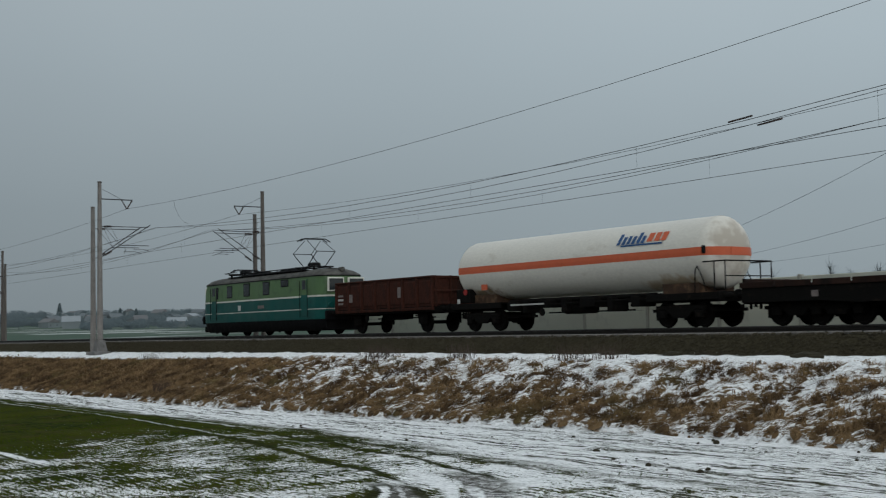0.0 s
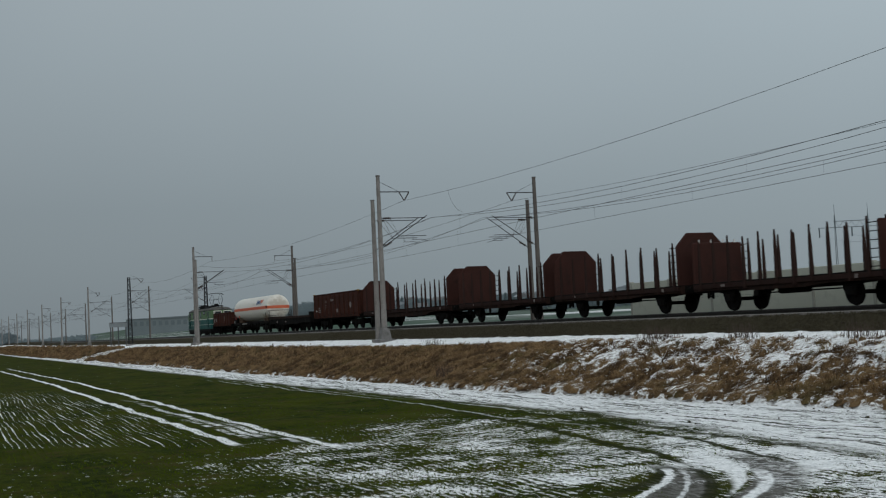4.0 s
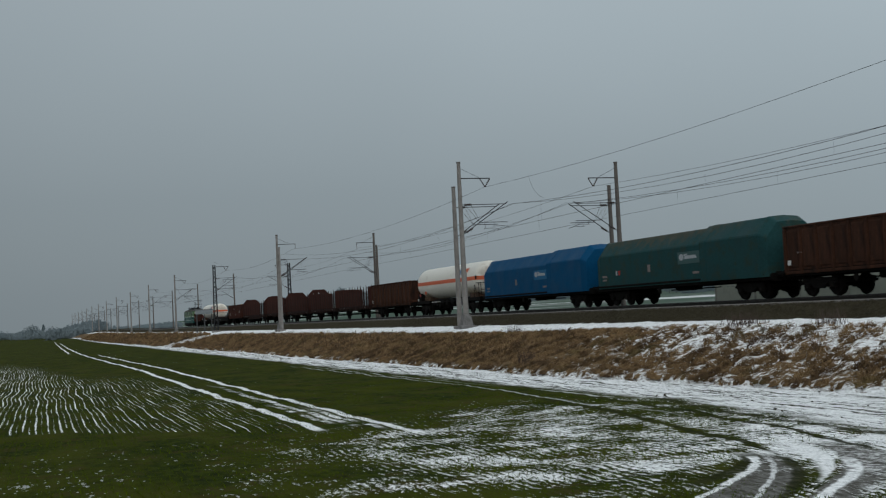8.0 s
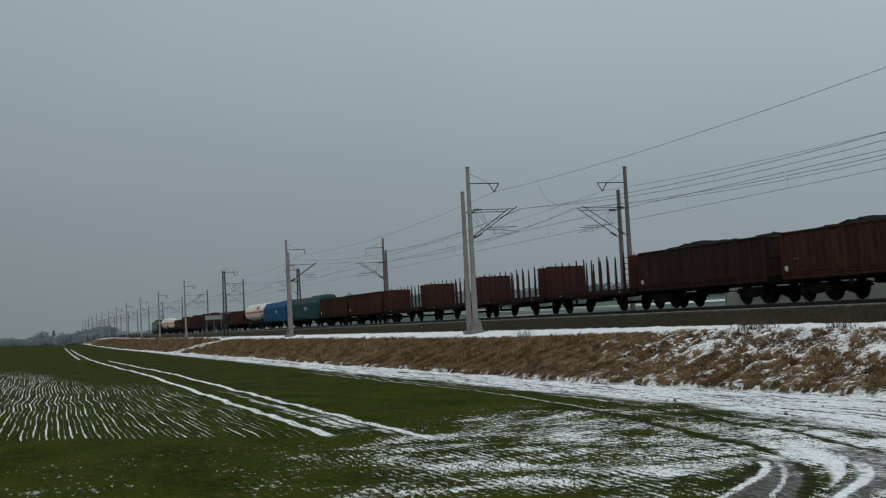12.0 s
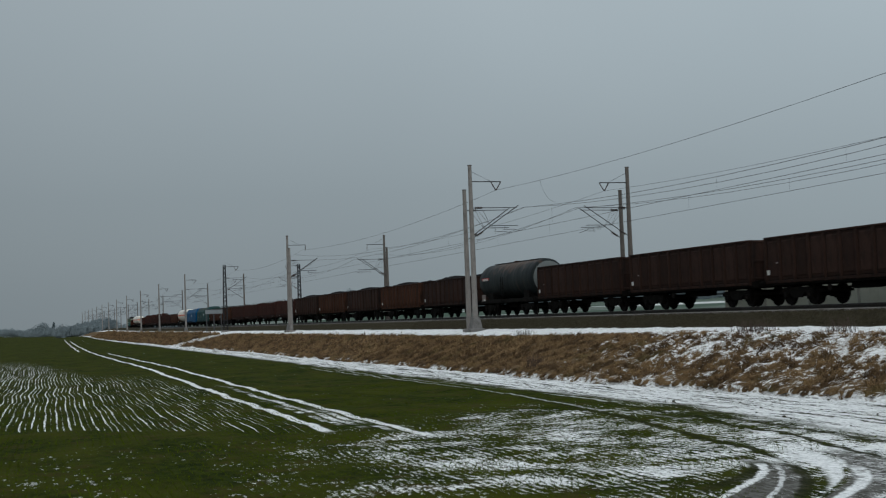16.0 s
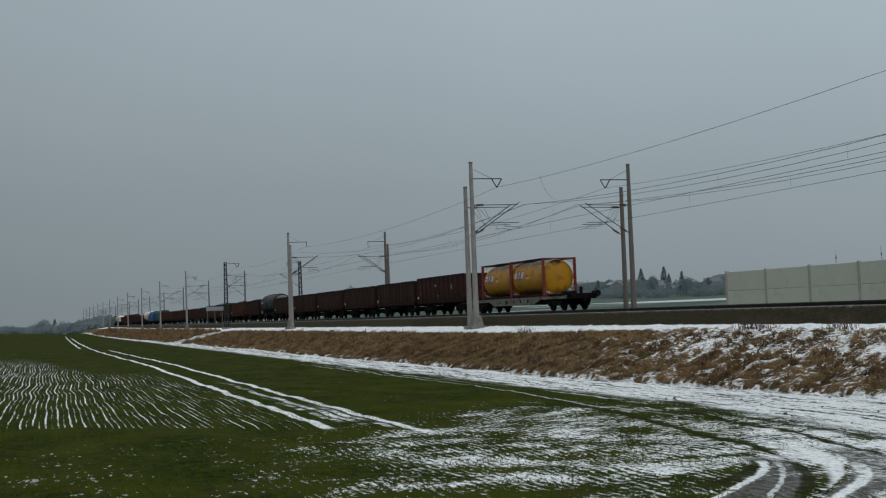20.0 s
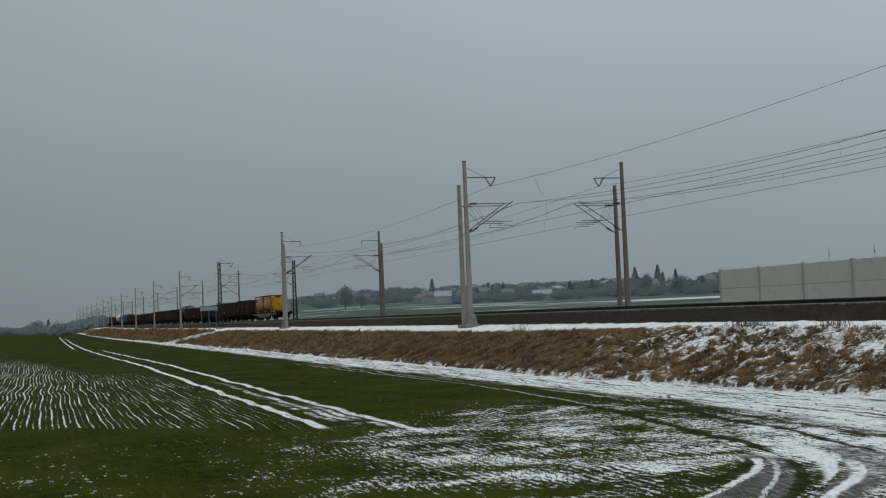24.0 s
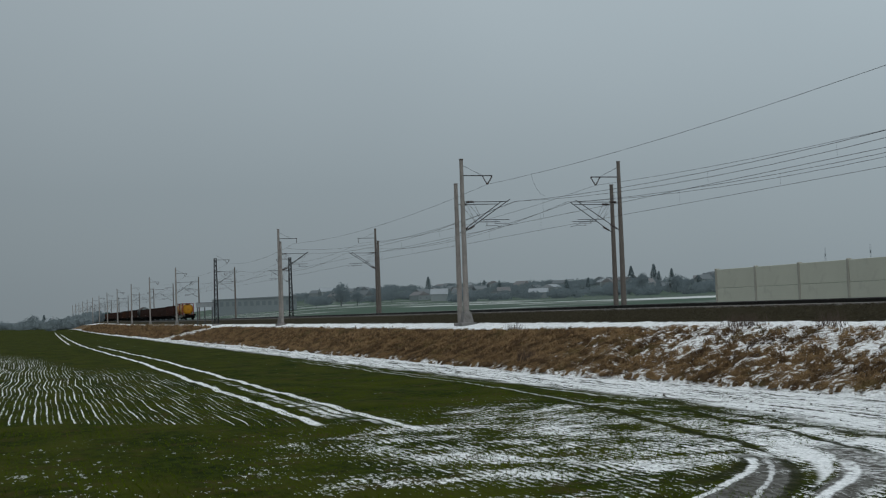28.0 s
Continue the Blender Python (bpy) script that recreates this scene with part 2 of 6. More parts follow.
M_GLASS = mat("dark_window_glass", (0.02, 0.026, 0.028), 0.16, var=0.1, bump=0, spec=0.35)
# Bluish bark: distance haze is mixed into this base colour.
M_BARK = mat("hazed_far_bark", (0.10, 0.118, 0.124), 0.95, var=0.3)
M_STAKE = mat("dark_stake_steel", (0.030, 0.0165, 0.0140), 0.8, var=0.4, random_tone=0.4, spec=0.08)
M_CLOD = mat("earth_clod", (0.035, 0.030, 0.018), 0.95, var=0.4)
# Twigs, needles and far woods carry distance haze in their base colours.
M_TWIG = mat("hazed_twigs", (0.105, 0.125, 0.132), 0.95, var=0.3)
M_CONIFER = mat("hazed_conifer_needles", (0.10, 0.135, 0.145), 0.95, var=0.4, scale=0.3, fine=2)
M_FARWOOD = mat("hazed_far_wood", (0.140, 0.178, 0.195), 0.95, var=0.22, scale=0.05, fine=0.5)
M_HAZEWOOD = mat("pale_hazed_wood", (0.165, 0.205, 0.222), 0.95, var=0.15, scale=0.05, fine=0.5)
# House and hall colours are greyed towards blue, with the haze painted in.
M_HOUSE = mat("hazed_house_plaster", (0.20, 0.235, 0.245), 0.9, var=0.15, scale=0.4, random_tone=0.8)
M_ROOF = mat("hazed_house_roof", (0.135, 0.155, 0.165), 0.9, var=0.2, scale=0.4, random_tone=0.6)
M_ROOFSNOW = mat("hazed_snowy_roof", (0.28, 0.31, 0.33), 0.8, var=0.15, scale=0.3)
M_HALLROOF = mat("hazed_hall_roof", (0.15, 0.178, 0.19), 0.85, var=0.12, scale=0.2)
M_TILE = mat("hazed_roof_tiles", (0.155, 0.158, 0.162), 0.9, var=0.2, scale=0.4, random_tone=0.6)
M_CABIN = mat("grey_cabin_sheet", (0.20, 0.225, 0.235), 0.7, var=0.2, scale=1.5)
M_HALL = mat("hazed_hall_cladding", (0.165, 0.198, 0.21), 0.8, var=0.15, scale=0.1)
M_DRY_DARK = mat("dead_stems", (0.07, 0.05, 0.042), 0.95, var=0.3, bump=0)
M_CROP = mat("winter_wheat", (0.055, 0.080, 0.0025), 0.9, var=0.45, scale=0.7, fine=8, bump=0, spec=0.05)


# ---- mesh helpers ----
class Geo:
    """Collects vertices and faces."""

    def __init__(self):
        self.v, self.f = [], []

    def add(self, verts, faces):
        k = len(self.v)
        self.v += [tuple(p) for p in verts]
        self.f += [tuple(i + k for i in q) for q in faces]
        return self

    def box(self, c, s, bev=0.0):
        x, y, z = (q / 2 for q in s)
        b = min(bev, 0.45 * min(x, y, z) * 2) if bev else 0
        if not b:
            p = [(c[0] + i * x, c[1] + j * y, c[2] + k * z) for k in (-1, 1) for j in (-1, 1) for i in (-1, 1)]
            return self.add(p, [(0, 2, 3, 1), (4, 5, 7, 6), (0, 1, 5, 4), (2, 6, 7, 3), (0, 4, 6, 2), (1, 3, 7, 5)])
        rings = []
        for zz, inn in ((-z, b), (-z + b, 0), (z - b, 0), (z, b)):
            xx, yy = x - inn, y - inn
            rings.append([(c[0] + px, c[1] + py, c[2] + zz) for px, py in
                          ((-xx + b, -yy), (xx - b, -yy), (xx, -yy + b), (xx, yy - b), (xx - b, yy), (-xx + b, yy), (-xx, yy - b), (-xx, -yy + b))])
        return self.loft(rings)

    def loft(self, rings, caps=True):
        n = len(rings[0])
        f = [(i * n + j, i * n + (j + 1) % n, (i + 1) * n + (j + 1) % n, (i + 1) * n + j) for i in range(len(rings) - 1) for j in range(n)]
        if caps:
            f += [tuple(reversed(range(n))), tuple((len(rings) - 1) * n + j for j in range(n))]
        return self.add([p for r in rings for p in r], f)

    def tube(self, a, b, r, n=8, r2=None, caps=True):
        a, b = Vector(a), Vector(b)
        q = (b - a).to_track_quat("Z", "X")
        rings = [[p + q @ Vector((rr * math.cos(6.28318 * k / n), rr * math.sin(6.28318 * k / n), 0)) for k in range(n)] for p, rr in ((a, r), (b, r if r2 is None else r2))]
        return self.loft(rings, caps)

    def line(self, pts, r, n=5):
        for a, b in zip(pts, pts[1:]):
            self.tube(a, b, r, n, caps=False)
        return self

    def prism(self, poly, y0, y1):
        """An outline in x and z, drawn along y."""
        return self.loft([[(x, y0, z) for x, z in poly], [(x, y1, z) for x, z in poly]])

    def lathe_y(self, prof, cx, cz, n=32, a0=0.0, a1=None):
        """A profile of (y, radius) turned about an axis along y."""
        full = a1 is None
        a1 = a0 + 2 * math.pi if full else a1
        m = n if full else n + 1
        rings = [[(cx + r * math.cos(a0 + (a1 - a0) * k / n), y, cz + r * math.sin(a0 + (a1 - a0) * k / n)) for k in range(m)] for y, r in prof]
        f = [(i * m + j, i * m + (j + 1) % m, (i + 1) * m + (j + 1) % m, (i + 1) * m + j) for i in range(len(rings) - 1) for j in range(n)]
        return self.add([p for r in rings for p in r], f)

    def mesh(self, name, material, smooth=False):
        me = bpy.data.meshes.new(name)
        me.from_pydata(self.v, [], self.f)
        me.materials.append(material)
        if smooth:
            me.polygons.foreach_set("use_smooth", [True] * len(self.f))
            me.set_sharp_from_angle(angle=radians(35))
        me.update()
        return me


def part(name, geo, material, parent=None, label="", smooth=False, kind=""):
    """Links a Geo, or a ready mesh, as one mesh object under a thing or a part."""
    ob = new(name, geo if isinstance(geo, bpy.types.Mesh) else geo.mesh(name, material, smooth))
    ob.parent = parent
    return tagged(ob, label=label, kind=kind)


def thing(name, label, category, group="", kind="", at=(0, 0, 0)):
    ob = new(name)
    ob.location = at
    return tagged(ob, label, category, group, kind)


def smooth(a, b, x):
    t = min(max((x - a) / (b - a), 0), 1)
    return t * t * (3 - 2 * t)


# ---- plan ----
RAIL = 2.38            # top of the rails
X_NEAR, X_FAR = 29.3, 33.6   # track centres
X_MAST, X_MAST2 = 25.86, 37.16


def rise(x, y):
    r = math.hypot(x, y)
    a = math.degrees(math.atan2(x, y))
    k = smooth(1, 16, a) * (1 - smooth(100, 140, a))
    return (6.3 * smooth(180, 720, r) + 19.0 * smooth(740, 1500, r)) * k


def bend(y):
    """How far the line swings to the west of straight at y: a wide curve, then its tangent."""
    q = min(max(y - 70.0, 0.0), 110.0)
    return q * q / 24000 + 0.0065 * max(y - 180.0, 0.0)


def fall(y):
    """How far the line has dropped at y."""
    return 0.0016 * min(max(y - 50.0, 0.0), 220.0)


def bank_foot(y):
    return 18.25 + 1.35 * smooth(44, 19, y) + 0.25 * math.sin(y * 0.13) + 0.15 * math.sin(y * 0.41) - bend(y)


def on_slope(b, y):
    """The x at which the bank is b of the way from its foot to its shoulder."""
    f = bank_foot(y)
    return f + b * (23.6 - bend(y) - f)


def ground_height(x, y):
    u = x + bend(y)
    field = -0.0045 * (min(max(y, -60), 260) - 30) + 0.0025 * min(max(y - 60, 0), 180) * smooth(9, 16, u)
    edge = 1.52 - 0.3 * smooth(38, 62, y) - fall(y)
    foot = bank_foot(y) + bend(y)
    if u < foot:
        z = field + 0.05 * math.exp(-((x - 13.6) / 1.2) ** 2)
    elif u < 23.6:
        z = field + (edge - field) * smooth(-0.25, 1.0, (u - foot) / (23.6 - foot))
    elif u < 27.0:
        z = edge + (1.58 - fall(y) - edge) * (u - 23.6) / 3.4
    elif u < 27.9:
        z = 1.58 - fall(y) + 0.56 * (u - 27.0) / 0.9
    elif u < 35.1:
        z = 2.14 - fall(y)
    elif u < 36.2:
        z = 2.14 - fall(y) - 0.54 * (u - 35.1) / 1.1
    elif u < 43:
        z = 1.6 - fall(y)
    else:
        z = 1.6 - fall(y) - 1.5 * smooth(43, 48, u)
    if x > 44 or y > 330:
        z += rise(x, y)
    return z


# ---- ground ----
class Kit:
    """Short names for the nodes of one material, in metres of the place."""

    def __init__(self, m, co):
        self.n, self.l, self.co = m.node_tree.nodes, m.node_tree.links, co

    def put(self, sock, v):
        if isinstance(v, (int, float)):
            sock.default_value = v
        else:
            self.l.new(v, sock)

    def op(self, kind, a, c=0.0, d=0.0):
        t = self.n.new("ShaderNodeMath")
        t.operation = kind
        for s, v in zip(t.inputs, (a, c, d)):
            self.put(s, v)
        return t.outputs[0]

    def ss(self, v, lo, hi):
        t = self.n.new("ShaderNodeMapRange")
        t.interpolation_type = "SMOOTHSTEP"
        self.put(t.inputs["Value"], v)
        self.put(t.inputs["From Min"], lo)
        self.put(t.inputs["From Max"], hi)
        return t.outputs[0]

    def noi(self, scale, stretch=(1, 1, 1), detail=4, rough=0.55, turn=0.0):
        t, rot, mp = self.n.new("ShaderNodeTexNoise"), self.n.new("ShaderNodeMapping"), self.n.new("ShaderNodeMapping")
        rot.inputs["Rotation"].default_value = (0, 0, turn)
        mp.inputs["Scale"].default_value = stretch
        self.l.new(self.co.outputs["Object"], rot.inputs["Vector"])
        self.l.new(rot.outputs[0], mp.inputs["Vector"])
        self.l.new(mp.outputs[0], t.inputs["Vector"])
        t.inputs["Scale"].default_value, t.inputs["Detail"].default_value, t.inputs["Roughness"].default_value = scale, detail, rough
        return t.outputs["Fac"]

    def mx(self, a, c):
        return self.op("MAXIMUM", a, c)

    def mul(self, a, c):
        return self.op("MULTIPLY", a, c)

    def sub(self, a, c):
        return self.op("SUBTRACT", a, c)

    def add(self, a, c):
        return self.op("ADD", a, c)

    def near(self, v, at, width, soft):
        d = self.op("ABSOLUTE", self.op("SUBTRACT", v, at))
        return self.op("SUBTRACT", 1.0, self.ss(d, width, self.op("ADD", width, soft)))

    def mixc(self, fac, a, c):
        t = self.n.new("ShaderNodeMix")
        t.data_type = "RGBA"
        self.put(t.inputs["Factor"], fac)
        for s, v in ((t.inputs["A"], a), (t.inputs["B"], c)):
            if isinstance(v, tuple):
                s.default_value = (*v, 1)
            else:
                self.l.new(v, s)
        return t.outputs["Result"]

    def line_x(self, X, Y):
        """x counted from the bent line."""
        op = self.op
        q = op("MINIMUM", op("MAXIMUM", op("SUBTRACT", Y, 70.0), 0.0), 110.0)
        out = op("MULTIPLY_ADD", op("MULTIPLY", q, q), 1 / 24000, X)
        return op("MULTIPLY_ADD", op("MAXIMUM", op("SUBTRACT", Y, 180.0), 0.0), 0.0065, out)

    def slope(self, X, Y):
        """0 at the foot of the bank, 1 at its shoulder."""
        op = self.op
        foot = op("MULTIPLY_ADD", self.ss(Y, 44, 19), 1.35, 18.25)
        foot = op("MULTIPLY_ADD", op("SINE", op("MULTIPLY", Y, 0.13)), 0.25, foot)
        foot = op("MULTIPLY_ADD", op("SINE", op("MULTIPLY", Y, 0.41)), 0.15, foot)
        return op("DIVIDE", op("SUBTRACT", X, foot), op("SUBTRACT", 23.6, foot))

    def bank_snow(self, slope_at, Y, more):
        """Snow caught on the bank: ragged streaks in patches, thinning out with the way."""
        op, ss, noi = self.op, self.ss, self.noi
        s = op("MULTIPLY_ADD", op("SUBTRACT", noi(4.8, (0.62, 1.5, 1.0), 4, 0.68, radians(48)), 0.5), 0.54, more - 0.255)
        s = op("MULTIPLY_ADD", op("SUBTRACT", noi(11.0, (0.6, 1.5, 1.0), 3, 0.7, radians(48)), 0.5), 0.58, s)
        s = op("MULTIPLY_ADD", op("SUBTRACT", noi(0.72, detail=3), 0.5), 0.19, s)
        s = op("MULTIPLY_ADD", ss(Y, 53, 36), 0.235, s)
        s = op("MULTIPLY_ADD", ss(Y, 36, 20), 0.015, s)
        s = op("MULTIPLY_ADD", ss(slope_at, 0.10, 0.62), 0.080, s)
        return ss(op("SUBTRACT", s, 0.05), 0.0, 0.045)


def surface(name):
    """An empty material with its kit, the place's x and y, and short names for sums."""
    m = bpy.data.materials.new(name)
    m.use_nodes = True
    n, l = m.node_tree.nodes, m.node_tree.links
    co, sep = n.new("ShaderNodeTexCoord"), n.new("ShaderNodeSeparateXYZ")
    l.new(co.outputs["Object"], sep.inputs[0])
    return m, Kit(m, co), sep.outputs["X"], sep.outputs["Y"]


def finish(m, kit, earth, snow, speck, grit, relief):
    """Snow over earth, with fine relief."""
    n, l = m.node_tree.nodes, m.node_tree.links
    b = n["Principled BSDF"]
    white = kit.mixc(kit.ss(kit.add(kit.mul(speck, 0.6), kit.mul(grit, 0.4)), 0.3, 0.62), (0.47, 0.475, 0.48), (0.95, 0.955, 0.95))
    l.new(kit.mixc(snow, earth, white), b.inputs["Base Color"])
    b.inputs["Roughness"].default_value = 1.0
    b.inputs["Specular IOR Level"].default_value = 0.04
    bp = n.new("ShaderNodeBump")
    bp.inputs["Strength"].default_value, bp.inputs["Distance"].default_value = 0.55, 0.05
    kit.put(bp.inputs["Height"], relief)
    l.new(bp.outputs[0], b.inputs["Normal"])
    return m


def snowed_grass(name, light, dark, more):
    """Dead grass in brown tufts, white where the bank's snow lies."""
    m, k, X, Y = surface(name)
    n, l = m.node_tree.nodes, m.node_tree.links
    b = n["Principled BSDF"]
    isle = n.new("ShaderNodeNewGeometry").outputs["Random Per Island"]
    tone = k.op("MULTIPLY_ADD", isle, 0.12, k.op("ADD", k.op("MULTIPLY", k.noi(1.1, detail=2), 0.9), k.op("MULTIPLY", k.noi(6.0, detail=3), 0.25)))
    col = k.mixc(k.ss(tone, 0.50, 0.76), dark, light)
    col = k.mixc(k.op("MULTIPLY", k.ss(k.noi(0.5, detail=3), 0.54, 0.68), 0.5), col, (0.105, 0.090, 0.036))
    snow = k.bank_snow(k.slope(k.line_x(X, Y), Y), Y, more)
    l.new(k.mixc(snow, col, (0.84, 0.85, 0.87)), b.inputs["Base Color"])
    b.inputs["Roughness"].default_value = 1.0
    b.inputs["Specular IOR Level"].default_value = 0.04
    return m


M_DRY = snowed_grass("dry_grass", (0.290, 0.190, 0.098), (0.100, 0.064, 0.037), -0.105)
M_MAT = snowed_grass("matted_grass", (0.170, 0.112, 0.058), (0.062, 0.040, 0.024), -0.03)


def field_material():
    m, kit, X, Y = surface("field_snow")
    op, ss, noi, near, mixc, mx, mul, sub, add = kit.op, kit.ss, kit.noi, kit.near, kit.mixc, kit.mx, kit.mul, kit.sub, kit.add
    fine = noi(5.0, (1, 0.6, 1), 5, 0.6)
    grit = noi(22.0, (1, 0.8, 1), 3, 0.7)
    clump = noi(1.3, (0.7, 1.2, 1), 5, 0.7, radians(22))
    speck = noi(9.0, (1.0, 0.55, 1), 5, 0.75, radians(-8))
    broad = noi(0.16, detail=3)
    mid = noi(0.6, (1, 0.5, 1), 4)
    poly = lambda v, *c: functools.reduce(lambda acc, q: op("MULTIPLY_ADD", acc, v, q), c[1:], c[0])
    till = lambda a, c: sub(1.0, ss(Y, a, c))
    # drilled rows, 0.155 m apart, that swing together; snow lies between them
    swing = mul(op("EXPONENT", mul(-1.0, op("POWER", mul(op("ABSOLUTE", sub(Y, 80.0)), 0.036), 2.0))), 0.42)
    swing = add(swing, mul(mx(sub(Y, 170.0), 0.0), 0.0098))
    XS = sub(sub(X, swing), mul(sub(noi(0.08, (0.2, 1, 1), 1), 0.5), 0.55))
    xw = add(XS, mul(sub(noi(0.30, (0.5, 1, 1), 2), 0.5), 0.09))
    row = op("SINE", mul(xw, 40.5))
    half_row = op("SINE", mul(xw, 20.2))
    row_end = add(32.6, mul(XS, -0.93))
    far_end = add(62.0, mul(ss(add(XS, mul(sub(mid, 0.5), 4.0)), 3.0, -2.2), 44.0))
    row_zone = mul(ss(sub(Y, row_end), -0.25, 0.15), sub(1.0, ss(add(XS, mul(sub(mid, 0.5), 2.0)), 4.3, 6.8)))
    row_zone = mul(row_zone, sub(1.0, mul(ss(Y, mul(far_end, 0.55), mul(far_end, 1.45)), 0.92)))
    drift = noi(2.2, (2.5, 0.10, 1), 2)
    rows_in = add(add(mul(row, 0.9), mul(half_row, 0.2)), add(mul(sub(speck, 0.5), 1.9), mul(sub(drift, 0.5), 2.2)))
    rows_snow = ss(sub(rows_in, mul(ss(XS, 0.0, 4.0), 0.16)), 0.60, 1.1)
    rows_snow = mul(rows_snow, mul(ss(add(row_zone, mul(sub(speck, 0.5), 0.9)), 0.30, 0.72), ss(add(broad, mul(mid, 0.4)), 0.36, 0.54)))
    # tramlines and the thinner lines between
    wander = add(XS, mul(sub(noi(0.5, (0.2, 1, 1), 2), 0.5), 0.12))
    t0 = mul(near(wander, 4.90, 0.07, 0.09), mul(ss(Y, 172, 182), till(380, 450)))
    t1 = mul(near(wander, 6.08, 0.085, 0.08), mul(ss(add(Y, mul(fine, 1.5)), 27.2, 28.2), till(330, 395)))
    t2 = mul(near(wander, 7.60, 0.075, 0.08), mul(ss(add(Y, mul(fine, 1.5)), 24.6, 25.6), till(140, 160)))
    t3 = mul(mul(near(wander, 6.98, 0.05, 0.10), ss(Y, 27, 28.5)), mul(ss(clump, 0.42, 0.55), till(40, 55)))
    t4 = mul(mul(near(wander, 6.68, 0.05, 0.08), ss(Y, 28, 29.5)), mul(ss(clump, 0.46, 0.58), till(33, 42)))
    t5 = mul(mul(near(wander, 7.28, 0.05, 0.08), ss(Y, 25.5, 27.5)), mul(ss(clump, 0.42, 0.56), till(32, 36)))
    lines = mul(mx(mx(mx(t0, t1), t2), mx(mx(t3, t4), t5)), ss(fine, 0.20, 0.36))
    # wheel ruts that leave the track and turn
    V = sub(op("MINIMUM", mx(Y, 12.0), 34.0), 16.0)
    shake = add(X, mul(sub(fine, 0.5), 0.20))
    ua = sub(shake, poly(V, -0.00005, -0.0043, 0.2195, 10.790))
    ub = sub(shake, poly(V, 0.00049, -0.0163, 0.2639, 12.1785))
    uc = sub(shake, poly(V, 0.0064, 0.0653, 13.3193))
    arc1 = sub(shake, poly(V, -0.1454, 0.6204, 10.0989))
    arc2 = sub(shake, poly(V, -0.0677, 0.5342, 10.3554))
    inner = sub(shake, poly(V, -0.2139, 0.7672, 9.9929))
    sweep = sub(shake, poly(V, -0.0928, 0.4011, 10.6163))
    rim = sub(shake, poly(V, -0.1063, 0.5244, 11.4421))
    arc3 = sub(shake, poly(V, -0.1533, 0.2996, 11.5211))
    side_e = sub(shake, poly(V, 0.19, 13.35))
    # broken snow over the headland: dashes along the rows, open green spots, more towards the farm track
    dash = noi(5.0, (2.0, 0.75, 1), 4, 0.75)
    spots = noi(0.75, detail=3)
    cover = add(-0.145, mul(ss(add(XS, mul(sub(mid, 0.5), 3.0)), 1.8, 7.2), 0.140))
    cover = sub(cover, mul(ss(sub(Y, mul(XS, 0.75)), 17.0, 26.0), 0.162))
    cover = add(cover, mul(mul(ss(XS, 10.4, 11.4), till(16.5, 22.5)), 0.060))
    cover = sub(cover, mul(mul(ss(XS, 3.6, 2.4), ss(Y, 25.5, 28)), 0.10))
    cover = sub(cover, mul(mul(ss(X, 12.2, 13.0), ss(Y, 20.5, 25)), 0.055))
    cover = sub(cover, mul(near(XS, 8.0, 0.4, 0.8), mul(ss(Y, 16.5, 18.5), 0.018)))
    cover = sub(cover, mul(mul(till(14.4, 16.6), ss(XS, 10.8, 10.0)), 0.050))
    cover = sub(cover, mul(mx(near(ua, 0.03, 0.06, 0.18), near(ub, 0.03, 0.05, 0.15)), mul(mul(ss(Y, 16.8, 18.0), till(29, 36)), 0.075)))
    grain = add(add(mul(sub(dash, 0.5), 0.46), mul(sub(grit, 0.5), 0.40)), add(mul(sub(spots, 0.5), 0.40), add(mul(sub(clump, 0.5), 0.26), mul(row, 0.030))))
    patch = ss(add(grain, cover), 0.0, 0.036)
    flecks = mul(ss(add(mul(noi(10.0, (1.0, 0.30, 1), 2), 0.72), add(mul(spots, 0.34), mul(mid, 0.12))), 0.705, 0.75), mul(ss(XS, 9.0, 5.0), mul(till(24.5, 27.5), 0.42)))
    patch = mx(patch, flecks)
    # farm track along the bank
    streak = noi(2.2, (2.2, 0.12, 1), 7, 0.7)
    crumbs = noi(8.0, (1.4, 0.4, 1), 5, 0.75)
    track_edge = add(13.55, mul(ss(Y, 16, 26.5), 1.5))
    road = ss(add(sub(add(X, mul(sub(mid, 0.5), 0.7)), track_edge), mul(sub(crumbs, 0.5), 1.8)), -0.25, 0.45)
    road_bare = mul(ss(add(mul(streak, 0.55), mul(crumbs, 0.45)), 0.510, 0.548), 0.97)
    prints = mul(near(add(wander, mul(Y, -0.12)), 16.55, 0.9, 0.6), mul(ss(noi(6.0, (1.0, 2.6, 1), 3, 0.7), 0.55, 0.60), till(30, 40)))
    dotted = mul(near(add(X, mul(sub(fine, 0.5), 0.3)), add(15.12, mul(mx(sub(Y, 13.4), 0.0), 0.16)), 0.07, 0.10), mul(till(15.2, 16.8), ss(crumbs, 0.36, 0.48)))
    road_snow = mul(road, sub(1.0, mx(road_bare, mx(mul(prints, 0.8), dotted))))
    deep = mx(mul(near(ua, 0.0, 0.055, 0.06), mul(ss(Y, 16.3, 17.4), till(29, 34))), mul(near(ub, 0.0, 0.040, 0.05), mul(ss(Y, 15.2, 16.4), till(29, 33))))
    deep = mx(deep, mul(near(sweep, 0.0, 0.06, 0.09), till(15.9, 16.8)))
    deep = mx(deep, mul(near(inner, 0.0, 0.13, 0.14), mul(ss(Y, 14.0, 14.6), till(16.6, 17.6))))
    deep = mx(deep, mul(mul(near(uc, 0.0, 0.07, 0.14), ss(crumbs, 0.38, 0.50)), mul(ss(Y, 15.0, 17.0), till(27, 30))))
